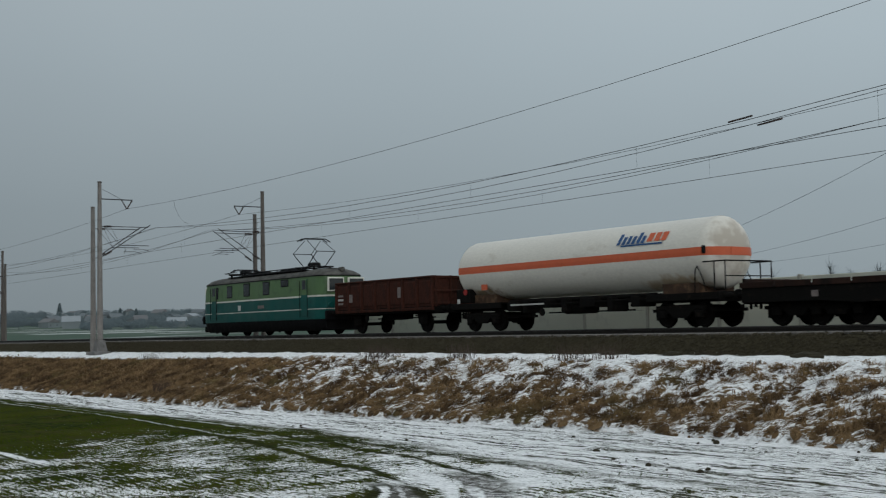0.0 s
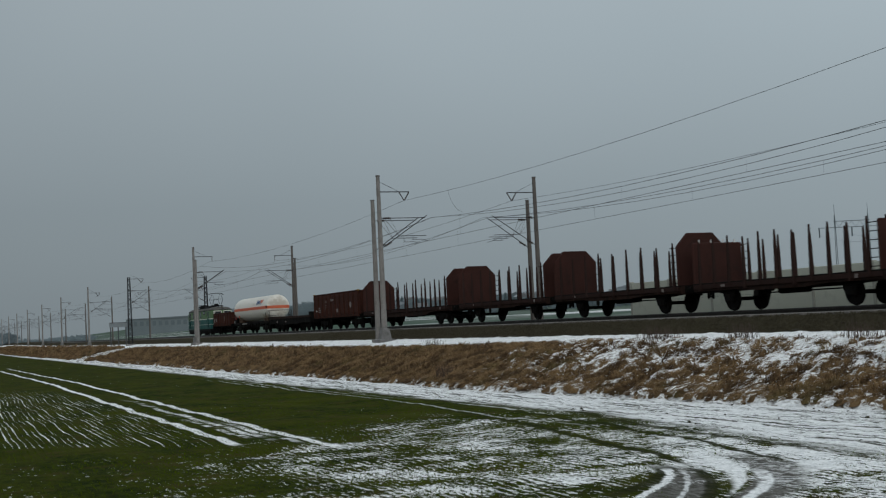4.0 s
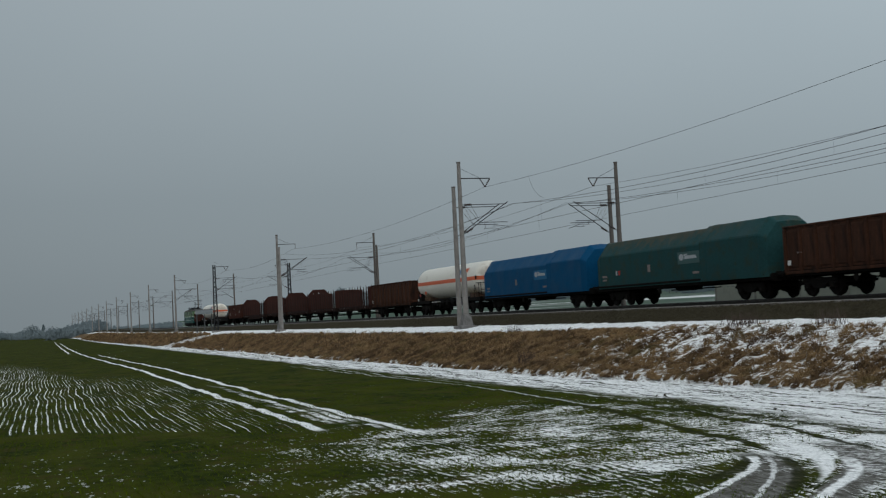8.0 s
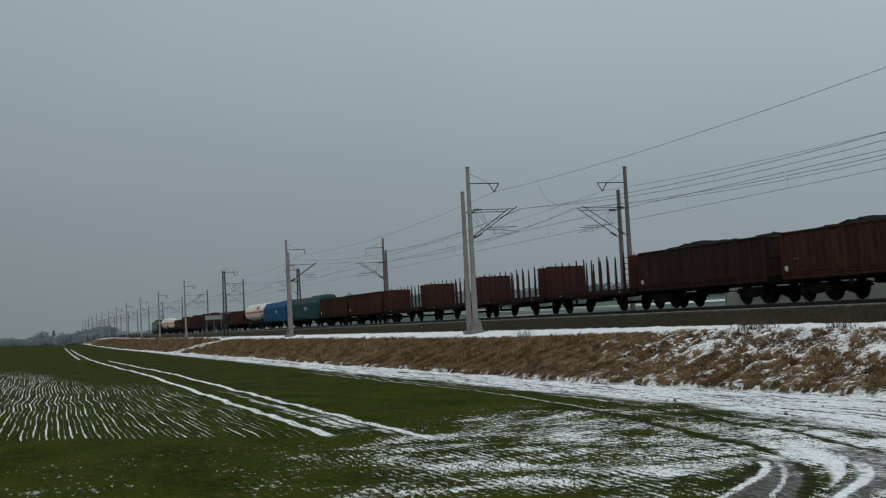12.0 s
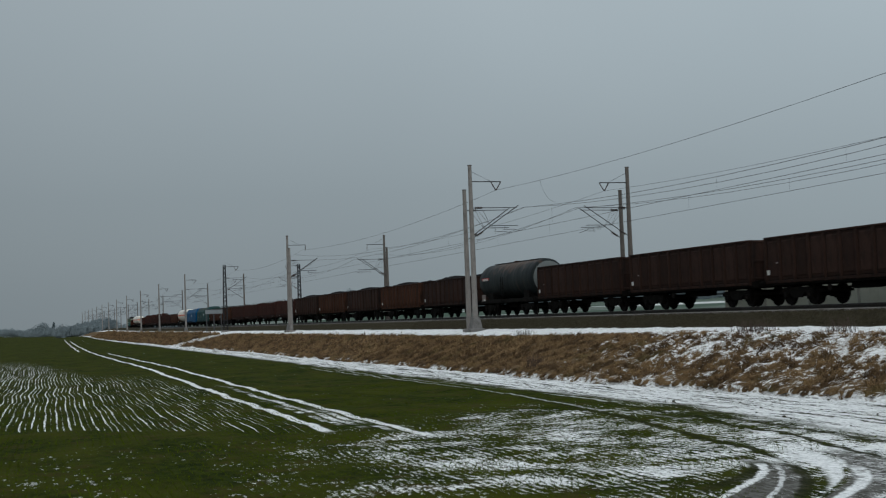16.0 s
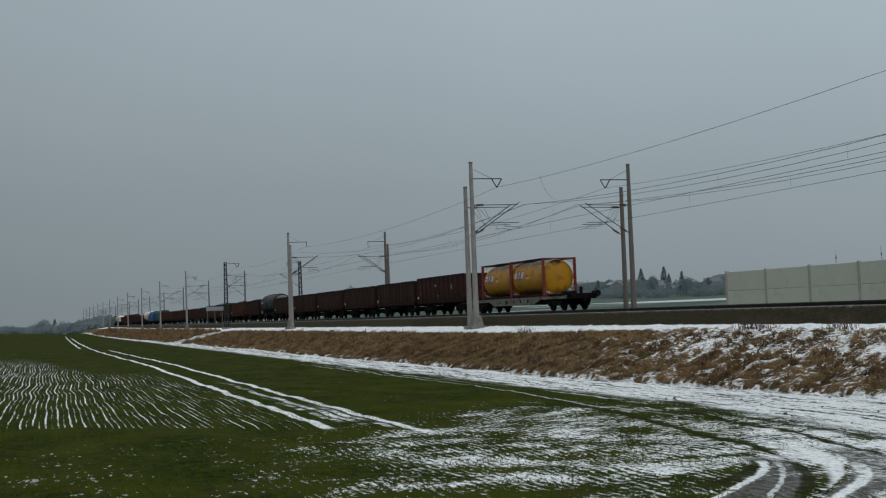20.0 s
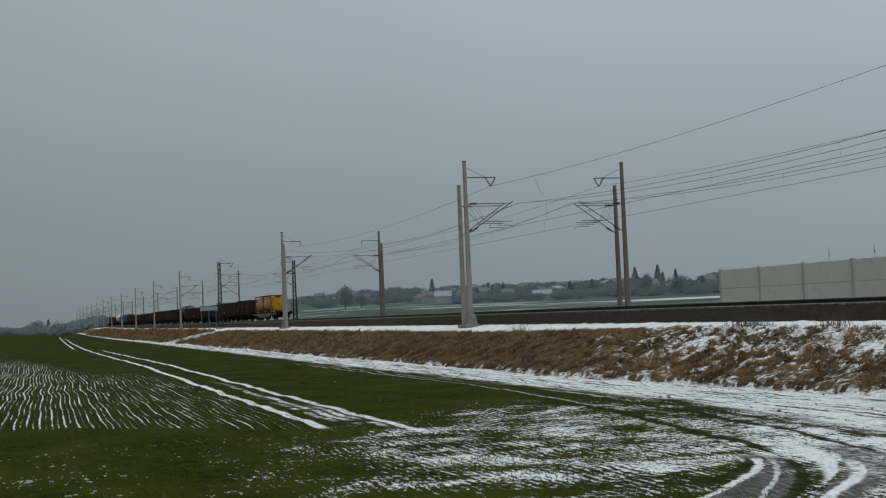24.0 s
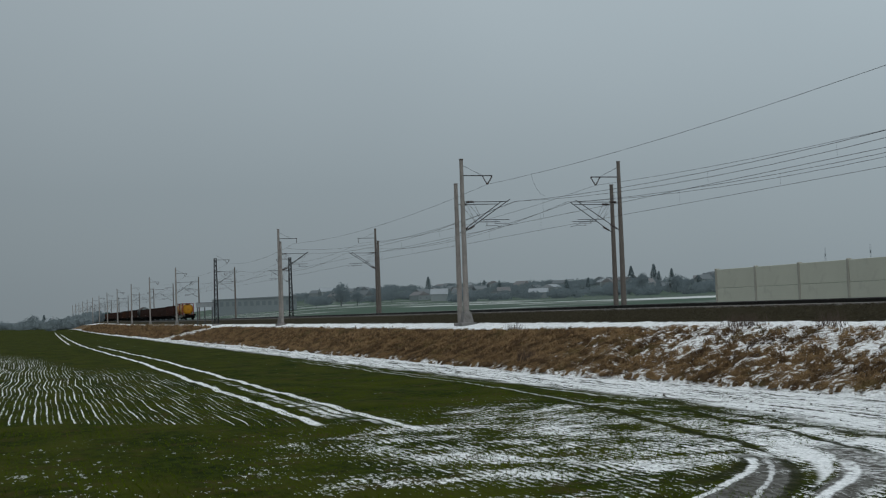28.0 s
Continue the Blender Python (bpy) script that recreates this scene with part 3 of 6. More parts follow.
    deep = mx(deep, mul(mul(near(side_e, 0.0, 0.06, 0.16), ss(crumbs, 0.44, 0.54)), till(15.4, 16.6)))
    deep = mul(deep, ss(Y, 9.0, 12.0))
    dark_ruts = mul(deep, ss(crumbs, 0.22, 0.34))
    mud = mul(mul(ss(arc1, -0.05, 0.15), ss(sweep, 0.1, -0.1)), till(16.2, 17.2))
    mud = mx(mud, mul(mul(ss(rim, 0.0, 0.12), ss(arc3, 1.0, 0.4)), till(16.4, 18.2)))
    mud = mul(mud, ss(add(Y, mul(fine, 3.0)), 10.0, 13.0))
    drifted = mul(mul(near(add(arc1, mul(sub(crumbs, 0.5), 0.16)), 0.0, 0.05, 0.07), till(16.4, 16.8)), ss(crumbs, 0.30, 0.42))
    drifted = mx(drifted, mul(mul(near(arc2, 0.0, 0.025, 0.04), till(16.0, 16.5)), mul(ss(crumbs, 0.34, 0.46), 0.75)))
    drifted = mx(drifted, mul(mul(near(arc3, 0.0, 0.085, 0.09), till(15.3, 15.7)), ss(crumbs, 0.30, 0.42)))
    drifted = mx(drifted, mul(mul(ss(sweep, 0.28, 0.46), ss(rim, -0.02, -0.10)), mul(till(16.8, 18.2), ss(crumbs, 0.30, 0.42))))
    drifted = mul(drifted, ss(add(Y, mul(fine, 3.0)), 10.0, 13.0))
    white_lines = mul(near(add(X, mul(sub(fine, 0.5), 0.10)), add(13.03, mul(ss(Y, 27, 40), 0.72)), 0.02, 0.05), mul(ss(Y, 22, 27), till(60, 72)))
    white_lines = mx(white_lines, mul(mul(near(shake, 14.28, 0.03, 0.08), ss(crumbs, 0.4, 0.5)), mul(ss(Y, 36, 48), till(58, 70))))
    white_lines = mul(mx(white_lines, mul(near(shake, 14.62, 0.03, 0.07), mul(ss(Y, 29.5, 30.5), till(33.5, 36)))), 0.6)
    snow = mx(mx(rows_snow, lines), mul(patch, sub(1.0, road)))
    snow = mx(snow, road_snow)
    snow = mul(snow, sub(1.0, mul(dark_ruts, 0.94)))
    snow = mul(snow, sub(1.0, mul(mud, sub(1.0, mul(ss(speck, 0.46, 0.60), 0.6)))))
    snow = mx(snow, mul(mx(drifted, white_lines), ss(fine, 0.30, 0.46)))
    green = mixc(ss(fine, 0.3, 0.7), (0.006, 0.0105, 0.0002), (0.031, 0.045, 0.0009))
    green = mixc(ss(mid, 0.35, 0.7), green, (0.040, 0.046, 0.002))
    green = mixc(mul(ss(noi(1.1, detail=4), 0.52, 0.66), 0.6), green, (0.050, 0.038, 0.010))
    soil = mixc(ss(fine, 0.4, 0.7), (0.026, 0.025, 0.012), (0.055, 0.050, 0.026))
    earth = mixc(mx(mul(road, 0.8), mul(deep, 0.25)), green, soil)
    earth = mixc(mud, earth, mixc(ss(crumbs, 0.4, 0.6), (0.065, 0.062, 0.051), (0.160, 0.155, 0.145)))
    earth = mixc(mul(deep, 0.85), earth, mixc(ss(crumbs, 0.4, 0.6), (0.010, 0.013, 0.002), (0.026, 0.028, 0.006)))
    return finish(m, kit, earth, snow, speck, grit, add(mul(speck, 0.7), add(mul(row, 0.12), mul(grit, 0.3))))


def bank_material():
    m, kit, X, Y = surface("railway_bank")
    X = kit.line_x(X, Y)
    op, ss, noi, near, mixc, mx, mul, sub, add = kit.op, kit.ss, kit.noi, kit.near, kit.mixc, kit.mx, kit.mul, kit.sub, kit.add
    grit = noi(22.0, (1, 0.8, 1), 3, 0.7)
    speck = noi(9.0, (1.0, 0.55, 1), 5, 0.75, radians(-8))
    streak = noi(2.2, (2.2, 0.12, 1), 7, 0.7)
    crumbs = noi(8.0, (1.4, 0.4, 1), 5, 0.75)
    road_snow = sub(1.0, mul(ss(add(mul(streak, 0.55), mul(crumbs, 0.45)), 0.530, 0.570), 0.92))
    slope_at = kit.slope(X, Y)
    on_bank = ss(add(slope_at, mul(sub(crumbs, 0.5), 0.30)), -0.03, 0.03)
    fibre = noi(13.0, (0.4, 1.8, 1.0), 4, 0.7, radians(48))
    bank_noise = noi(2.4, (0.6, 1.4, 1.0), 8, 0.76, radians(48))
    bank_snow = kit.bank_snow(slope_at, Y, 0.055)
    bank_snow = mx(bank_snow, mul(near(add(Y, mul(slope_at, 11.0)), 171.5, 5.0, 5.0), ss(add(mul(bank_noise, 0.5), mul(fibre, 0.5)), 0.44, 0.56)))
    bank_snow = mx(bank_snow, ss(add(X, mul(sub(bank_noise, 0.5), 1.6)), 23.2, 23.7))
    shelf = ss(add(add(X, mul(sub(bank_noise, 0.5), 0.8)), mul(sub(fibre, 0.5), 1.3)), 26.72, 26.86)
    bank_snow = mul(bank_snow, sub(1.0, shelf))
    snow = add(mul(road_snow, sub(1.0, on_bank)), mul(bank_snow, on_bank))
    brown = mixc(ss(fibre, 0.3, 0.7), (0.085, 0.055, 0.030), (0.200, 0.135, 0.075))
    gravel = mixc(ss(noi(9.0, detail=2), 0.4, 0.6), (0.033, 0.028, 0.0165), (0.048, 0.0415, 0.026))
    brown = mixc(shelf, brown, gravel)
    earth = mixc(on_bank, mixc(ss(crumbs, 0.4, 0.7), (0.026, 0.025, 0.012), (0.055, 0.050, 0.026)), brown)
    return finish(m, kit, earth, snow, speck, grit, add(mul(speck, 0.7), mul(grit, 0.3)))


def far_material():
    m, kit, X, Y = surface("hazed_far_fields")
    op, ss, noi, near, mixc, mx, mul, sub, add = kit.op, kit.ss, kit.noi, kit.near, kit.mixc, kit.mx, kit.mul, kit.sub, kit.add
    grit = noi(2.0, (1, 0.8, 1), 3, 0.7)
    speck = noi(0.9, (1.0, 0.55, 1), 5, 0.75)
    far_field = noi(0.012, (1, 3, 1), 3)
    far_snow = mul(mul(ss(add(far_field, mul(noi(0.25), 0.14)), 0.60, 0.66), 0.4), sub(1.0, ss(add(X, mul(Y, 0.6)), 700, 900)))
    rr = op("SQRT", add(mul(X, X), mul(Y, Y)))
    far_snow = mul(far_snow, sub(1.0, mul(ss(sub(X, mul(Y, 0.42)), -20, 20), 0.8)))
    strip = mul(near(add(rr, mul(noi(0.03), 24)), 490, 26, 14), ss(sub(X, mul(Y, 0.46)), 0, 30))
    strip = mx(strip, mul(near(add(rr, mul(noi(0.03), 16)), 500, 7, 6), ss(sub(X, mul(Y, 0.29)), 0, 12)))
    far_snow = mx(far_snow, mul(strip, 0.7))
    # Field greens paled towards blue: the haze of distance is in the colour.
    hazed_green = mixc(ss(far_field, 0.4, 0.6), (0.070, 0.105, 0.080), (0.095, 0.120, 0.098))
    return finish(m, kit, hazed_green, far_snow, speck, grit, add(mul(speck, 0.7), mul(grit, 0.3)))


def spread(cuts):
    out = []
    for a, c, step in cuts:
        k = max(1, round((c - a) / step))
        out += [a + (c - a) * i / k for i in range(k)]
    return out + [cuts[-1][1]]


def build_ground():
    xs = spread([(-2500, -400, 300), (-400, -60, 40), (-60, -12, 6), (-12, 8, 0.8), (8, 17.4, 0.26), (17.4, 28, 0.16), (28, 36, 0.6), (36, 48, 1), (48, 120, 9), (120, 900, 30), (900, 3200, 150)])
    ys = spread([(-2500, -300, 250), (-300, -20, 20), (-20, 11, 2), (11, 30, 0.28), (30, 80, 0.4), (80, 140, 1.0), (140, 320, 4), (320, 1500, 30), (1500, 3600, 150)])
    g = Geo()
    for y in ys:
        for x in xs:
            z = ground_height(x, y)
            p = Vector((x, y, 0))
            if -20 < y < 330:
                foot = bank_foot(y)
                if x < foot - 0.2:
                    z += 0.05 * (noise.noise(p * 0.5) + 0.5 * noise.noise(p * 2.1)) if x > -60 else 0
                    if 14 < x:
                        z += 0.03 * noise.noise(Vector((x * 2.2, y * 0.12, 3)))
                elif x + bend(y) < 23.9:
                    k = smooth(foot - 0.2, foot + 0.5, x)
                    z += k * (0.17 * noise.noise(p * 0.9) + 0.13 * noise.noise(p * 2.2))
                elif x + bend(y) < 26.9:
                    z += 0.05 * noise.noise(p * 1.3) + 0.06 * noise.noise(p * 3.1)
                elif x + bend(y) < 36:
                    z += 0.03 * noise.noise(p * 4)
            elif x > 60 or y > 330:
                z += 0.8 * noise.noise(p * 0.006)
            g.v.append((x, y, z))
    w = len(xs)
    for j in range(len(ys) - 1):
        for i in range(w - 1):
            a = j * w + i
            g.f.append((a, a + 1, a + w + 1, a + w))
    ob = part("ground", g, field_material(), label="snowy winter wheat field, farm track and grassy railway bank", kind="structure")
    ob.data.materials.append(bank_material())
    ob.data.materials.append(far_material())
    slots = []
    for a, _, c, _ in g.f:
        x, y = (g.v[a][0] + g.v[c][0]) / 2, (g.v[a][1] + g.v[c][1]) / 2
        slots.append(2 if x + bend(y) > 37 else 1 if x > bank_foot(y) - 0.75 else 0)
    ob.data.polygons.foreach_set("material_index", slots)
    ob.data.polygons.foreach_set("use_smooth", [True] * len(g.f))
    tagged(ob, category="ground")


build_ground()


# ---- railway ----
Y0, Y1 = -60.0, 900.0


def rail_profile(x, z):
    return [(x - 0.07, z - 0.17), (x + 0.07, z - 0.17), (x + 0.07, z - 0.155), (x + 0.012, z - 0.13), (x + 0.012, z - 0.045), (x + 0.035, z - 0.035),
            (x + 0.035, z - 0.005), (x + 0.028, z), (x - 0.028, z), (x - 0.035, z - 0.005), (x - 0.035, z - 0.035), (x - 0.012, z - 0.045), (x - 0.012, z - 0.13), (x - 0.07, z - 0.155)]


for xc in (X_NEAR, X_FAR):
    track = thing("railway_track", "worn steel rails on concrete sleepers in dark ballast", "railway track", "tracks", "structure")
    for side in (-0.7535, 0.7535):
        ways = [Y0, 70.0] + [70.0 + 10.0 * i for i in range(1, 24)] + [Y1]
        part("rail", Geo().loft([[(x - bend(y), y, z - fall(y)) for x, z in rail_profile(xc + side, RAIL)] for y in ways]), M_RAIL, track, "dark worn steel rail")
    sl = Geo().box((0, 0, 0), (2.6, 0.26, 0.2), 0.03).mesh("sleeper", M_SLEEPER)
    for i in range(150):
        s = part("sleeper", sl, None, track)
        y = 18.0 + 0.6 * i
        s.location = (xc - bend(y), y, RAIL - 0.265 - fall(y))
    rest = Geo()
    for i in range(560):
        y = 18.0 + 0.6 * (150 + i)
        rest.box((xc - bend(y), y, RAIL - 0.265 - fall(y)), (2.6, 0.26, 0.2))
    for i in range(120):
        rest.box((xc, 17.4 - 0.6 * i, RAIL - 0.265), (2.6, 0.26, 0.2))
    part("far_sleepers", rest, M_SLEEPER, track, kind="stuff")


def stones():
    rnd = random.Random(5)
    g = Geo()
    shape = [(1, 0, 0), (0, 1, 0), (-1, 0, 0), (0, -1, 0), (0, 0, 1)]
    for i in range(13000):
        y = 17 + 75 * rnd.random() ** 1.5
        x = 26.75 + 1.75 * rnd.random()
        z = ground_height(x, y) + 0.01
        r = 0.022 + 0.035 * rnd.random()
        a = rnd.random() * 6.28
        ca, sa = math.cos(a), math.sin(a)
        k = [r * (0.7 + 0.6 * rnd.random()) for _ in shape]
        g.add([(x + (px * ca - py * sa) * q, y + (px * sa + py * ca) * q, z + pz * q * 0.8) for (px, py, pz), q in zip(shape, k)], [(0, 1, 4), (1, 2, 4), (2, 3, 4), (3, 0, 4)])
    part("ballast_stones", g, M_STONE, label="dark grey-brown crushed stone ballast shoulder", kind="stuff")["category"] = "ballast"


stones()


# ---- overhead line ----
NEAR_Y = [72.9, 133.6, 182.6, 234.9, 288.7, 343.1, 400.3, 454.6]
FAR_Y = [73.6, 134.7, 183.5, 236.6, 290.3, 344.5, 401.0, 455.4]
for i in range(1, 8):
    NEAR_Y.append(454.6 + 54.4 * i)
    FAR_Y.append(455.4 + 54.4 * i)
BASE, TOP = 1.46, 11.84


def along(ys, x):
    """Mast places on the bent line, at the bearings that ys have on a straight one."""
    out = []
    for y in ys:
        q = y
        for _ in range(12):
            q = y * (x - bend(q)) / x
        out.append(q)
    return out


NEAR_Y, FAR_Y = along(NEAR_Y, X_MAST), along(FAR_Y, X_MAST2)
WIRE, MESS, FEED = RAIL + 5.41, RAIL + 6.81, 10.31


def cone_pole(z0, z1, r0=0.19, r1=0.115, n=14):
    return Geo().tube((0, 0, z0), (0, 0, z1), r0, n, r1)


def footing():
    return Geo().loft([[(sx * s, sy * s, z) for sx, sy in ((-1, -1), (1, -1), (1, 1), (-1, 1))] for s, z in ((0.52, BASE - 0.6), (0.52, BASE + 0.12), (0.34, BASE + 0.18), (0.24, BASE + 0.8), (0.2, BASE + 0.85))])


def lattice_pole(z1):
    g = Geo()
    w0, w1 = 0.28, 0.15
    corners = [(-1, -1), (1, -1), (1, 1), (-1, 1)]
    at = lambda c, z: (c[0] * (w0 + (w1 - w0) * (z - BASE) / (z1 - BASE)), c[1] * (w0 + (w1 - w0) * (z - BASE) / (z1 - BASE)), z)
    for c in corners:
        g.tube(at(c, BASE - 0.2), at(c, z1), 0.065, 4)
    n = 14
    for i in range(n):
        za, zb = BASE + (z1 - BASE) * i / n, BASE + (z1 - BASE) * (i + 1) / n
        for a, c in zip(corners, corners[1:] + corners[:1]):
            g.tube(at(a, za), at(c, zb), 0.036, 4)
            g.tube(at(a, zb), at(c, zb), 0.02, 4)
    return g


def insulator(g, a, b, r=0.075, n=5):
    a, b = Vector(a), Vector(b)
    g.tube(a, b, 0.025, 6)
    for i in range(n):
        p = a.lerp(b, (i + 0.5) / n)
        d = (b - a).normalized() * 0.018
        g.tube(p - d, p + d, r, 8)


def cantilever(parent, s, dy=0.0, reach=3.2, drop=0.0):
    """The hinged bracket that holds the wires over a track; s is the side to which it points."""
    arm = Geo()
    x1 = s * reach
    top, low = MESS + 0.02 - drop, WIRE - 0.44 - drop
    reg = low + (top + 0.12 - low) * 0.36
    arm.tube((s * 0.15, dy, top - 0.02), (x1 - s * 0.12, dy, top), 0.025, 6)
    arm.tube((s * 0.15, dy, low), (x1, dy, top + 0.14), 0.028, 6)
    arm.tube((s * 1.25, dy, reg), (x1 - s * 0.1, dy, reg), 0.022, 6)
    arm.tube((s * 0.3, dy, top - 0.02), (s * 1.22, dy, reg + 0.02), 0.011, 5)
    arm.tube((s * 0.7, dy, top - 0.02), (s * 1.25, dy, reg + 0.02), 0.011, 5)
    arm.line([(x1 - s * 1.1, dy, reg - 0.26), (x1 - s * 0.35, dy, reg - 0.24), (x1 + s * 0.05, dy, reg - 0.36)], 0.016)
    arm.tube((x1 - s * 1.0, dy, reg), (x1 - s * 1.0, dy, reg - 0.26), 0.012, 5)
    c = part("cantilever", arm, M_STEEL, parent, "thin steel tube bracket")
    for a, b in (((s * 0.25, dy, top - 0.02), (s * 0.75, dy, top - 0.01)), ((s * 0.3, dy, low + 0.09), (s * 0.75, dy, low + 0.35))):
        ins = Geo()
        insulator(ins, a, b)
        part("insulator", ins, M_INSULATOR, c, "dark ribbed insulator")
    return c


def feeder_arm(parent, s, vee=True):
    arm = Geo()
    x1 = s * 2.05
    arm.tube((s * 0.1, 0, FEED + 0.55), (x1, 0, FEED + 0.55), 0.034, 6)
    arm.tube((s * 0.1, 0, TOP - 0.35), (s * 1.35, 0, FEED + 0.58), 0.012, 5)
    a = part("feeder_arm", arm, M_STEEL, parent, "horizontal steel arm")
    pairs = [((s * 1.38, 0, FEED + 0.53), (s * 1.7, 0, FEED)), ((s * 2.05, 0, FEED + 0.53), (s * 1.72, 0, FEED))] if vee else [((s * 2.0, 0, FEED + 0.53), (s * 2.0, 0, FEED))]
    for p, q in pairs:
        ins = Geo()
        insulator(ins, p, q, 0.055 if vee else 0.04)
        part("insulator", ins, M_INSULATOR, a, "dark suspension insulator")


def mast(x, y, s, kind, pair=0.0, row_i=0):
    name = "lattice_mast" if kind == "lattice" else "catenary_mast"
    label = "riveted steel lattice mast with wire bracket beside the track" if kind == "lattice" else "tall tapered grey concrete overhead-line mast with steel brackets"
    t = thing(name, label, "catenary mast", "overhead line masts", at=(x - bend(y), y, -fall(y)))
    near_row = s > 0
    if kind == "lattice":
        part("lattice_pole", lattice_pole(TOP - 0.75), M_LATTICE, t)
        part("base", Geo().box((0, 0, BASE - 0.1), (1.2, 1.2, 0.6), 0.06), M_CONCRETE, t)
    else:
        part("pole", cone_pole(BASE, TOP), M_CONCRETE if near_row else M_CONCRETE_DARK, t, smooth=True)
        part("cap", Geo().tube((0, 0, TOP), (0, 0, TOP + 0.07), 0.14, 10), M_CONCRETE_DARK, t)
        part("base", footing(), M_FOOTING, t, "flared concrete footing")
    cantilever(t, s)
    feeder_arm(t, s, row_i != 1)
    if pair:
        p = thing("catenary_mast", "shorter grey concrete mast paired with a taller one", "catenary mast", "overhead line masts", at=(x - bend(y), y + pair, -fall(y)))
        part("pole", cone_pole(BASE, TOP - 1.41, 0.18, 0.12), M_CONCRETE if near_row else M_CONCRETE_DARK, p, smooth=True)
        part("cap", Geo().tube((0, 0, TOP - 1.41), (0, 0, TOP - 1.36), 0.14, 10), M_CONCRETE_DARK, p)
        part("base", Geo().box((0, 0, BASE - 0.1), (0.7, 0.7, 0.5), 0.05), M_CONCRETE, p, "plain concrete footing")
        cantilever(p, s, 0, 3.05, 0.05)


for i, y in enumerate(NEAR_Y):
    mast(X_MAST, y, 1, "lattice" if i == 2 else "pole", (1.2, -1.0)[i] if i < 2 else 0, i)
for i, y in enumerate(FAR_Y):
    mast(X_MAST2, y, -1, "lattice" if i == 2 else "pole", (1.15, -1.0)[i] if i < 2 else 0, i)


def strung(name, label, stations, r, sag, droppers=None):
    t = thing(name, label, "overhead wire", "overhead wires", "structure")
    g, d = Geo(), Geo()
    for (x0, ya, z0), (x1, yb, z1) in zip(stations, stations[1:]):
        pts = []
        for i in range(13):
            k = i / 12
            pts.append((x0 + (x1 - x0) * k, ya + (yb - ya) * k, z0 + (z1 - z0) * k - 4 * sag * k * (1 - k)))
        g.line(pts, r)
        if droppers:
            for p in pts[1:-1:2]:
                d.tube(p, (p[0], p[1], droppers - fall(p[1])), 0.0035, 4, caps=False)
    part("wire", g, M_WIRE, t)
    if droppers:
        part("droppers", d, M_WIRE, t)


def stations(ys, x, z, stagger=0.0, before=3):
    ys = [ys[0] - 57.0 * (before - k) for k in range(before)] + ys
    return [(x - bend(y) + (stagger if i % 2 else -stagger), y, z - fall(y)) for i, y in enumerate(ys)]


for ys, xc, xm, s in ((NEAR_Y, X_NEAR, X_MAST, 1), (FAR_Y, X_FAR, X_MAST2, -1)):
    strung("contact_wire", "thin dark contact wire above the track", stations(ys, xc, WIRE, 0.2), 0.010, 0.04)
    strung("messenger_wire", "dark messenger wire with droppers", stations(ys, xc, MESS, 0.0), 0.011, 0.88, WIRE)
    feed = [(x, y, z + (0.75 if s > 0 and y < 70 else 0.0)) for x, y, z in stations(ys, xm + s * 1.71, FEED, 0.0)]
    strung("feeder_wire", "thin dark feeder wire on mast arms", feed, 0.009, 0.68)
    strung("second_messenger_wire", "second messenger wire at the overlap of two spans", [(xc + 0.3 * s, ys[0] - 114, MESS + 0.1), (xc + 0.3 * s, ys[0] - 57, MESS + 0.05), (xc + 0.25 * s, ys[0], MESS), (xc - 2.5 * s - bend(ys[1]), ys[1], MESS + 0.6 - fall(ys[1]))], 0.010, 1.15)
    for k in (0, 1) if s > 0 else ():
        ya = 25.1 - 0.9 * k
        tagged(part("section_insulator", Geo().tube((xc + 0.3 * s * k, ya, 8.80 - 0.2 * k), (xc + 0.3 * s * k, ya + 0.95, 8.74 - 0.2 * k), 0.03, 8), M_INSULATOR), "black rod insulator spliced into a wire", "insulator", "section insulators", "structure")
jump = [(27.57, 65.7, 10.16), (27.83, 66.1, 9.76), (28.3, 66.7, 9.36), (28.8, 67.2, 9.08), (29.3, 67.6, 8.98)]
tagged(part("jumper_cable", Geo().line([Vector(p) for p in jump], 0.006), M_WIRE), "slack connecting cable between two overhead wires", "cable", kind="structure")


# ---- noise wall ----
def noise_wall():
    w = thing("noise_wall", "pale greenish concrete noise barrier of stacked panels", "noise barrier", kind="structure")
    x, top, seam, bottom = 37.95, 1.72 + EYE, 0.62 + EYE, 1.45
    step = 4.08
    up = Geo().box((0, 0, 0), (0.14, step - 0.16, top - seam - 0.012), 0.015).mesh("panel", M_WALL)
    low = Geo().box((0, 0, 0), (0.14, step - 0.16, seam - bottom - 0.012), 0.015).mesh("panel", M_WALL)
    pst = Geo().box((0, 0, 0), (0.24, 0.16, top - bottom + 0.06), 0.02).mesh("post", M_POST)
    y = 63.1
    for i in range(19):
        p = part("post", pst, None, w)
        p.location = (x, y, (top + bottom) / 2 + 0.03)
        for me, z in ((up, (top + seam) / 2), (low, (seam + bottom) / 2)):
            q = part("panel", me, None, w)
            q.location = (x, y - step / 2, z)
        y -= step


noise_wall()


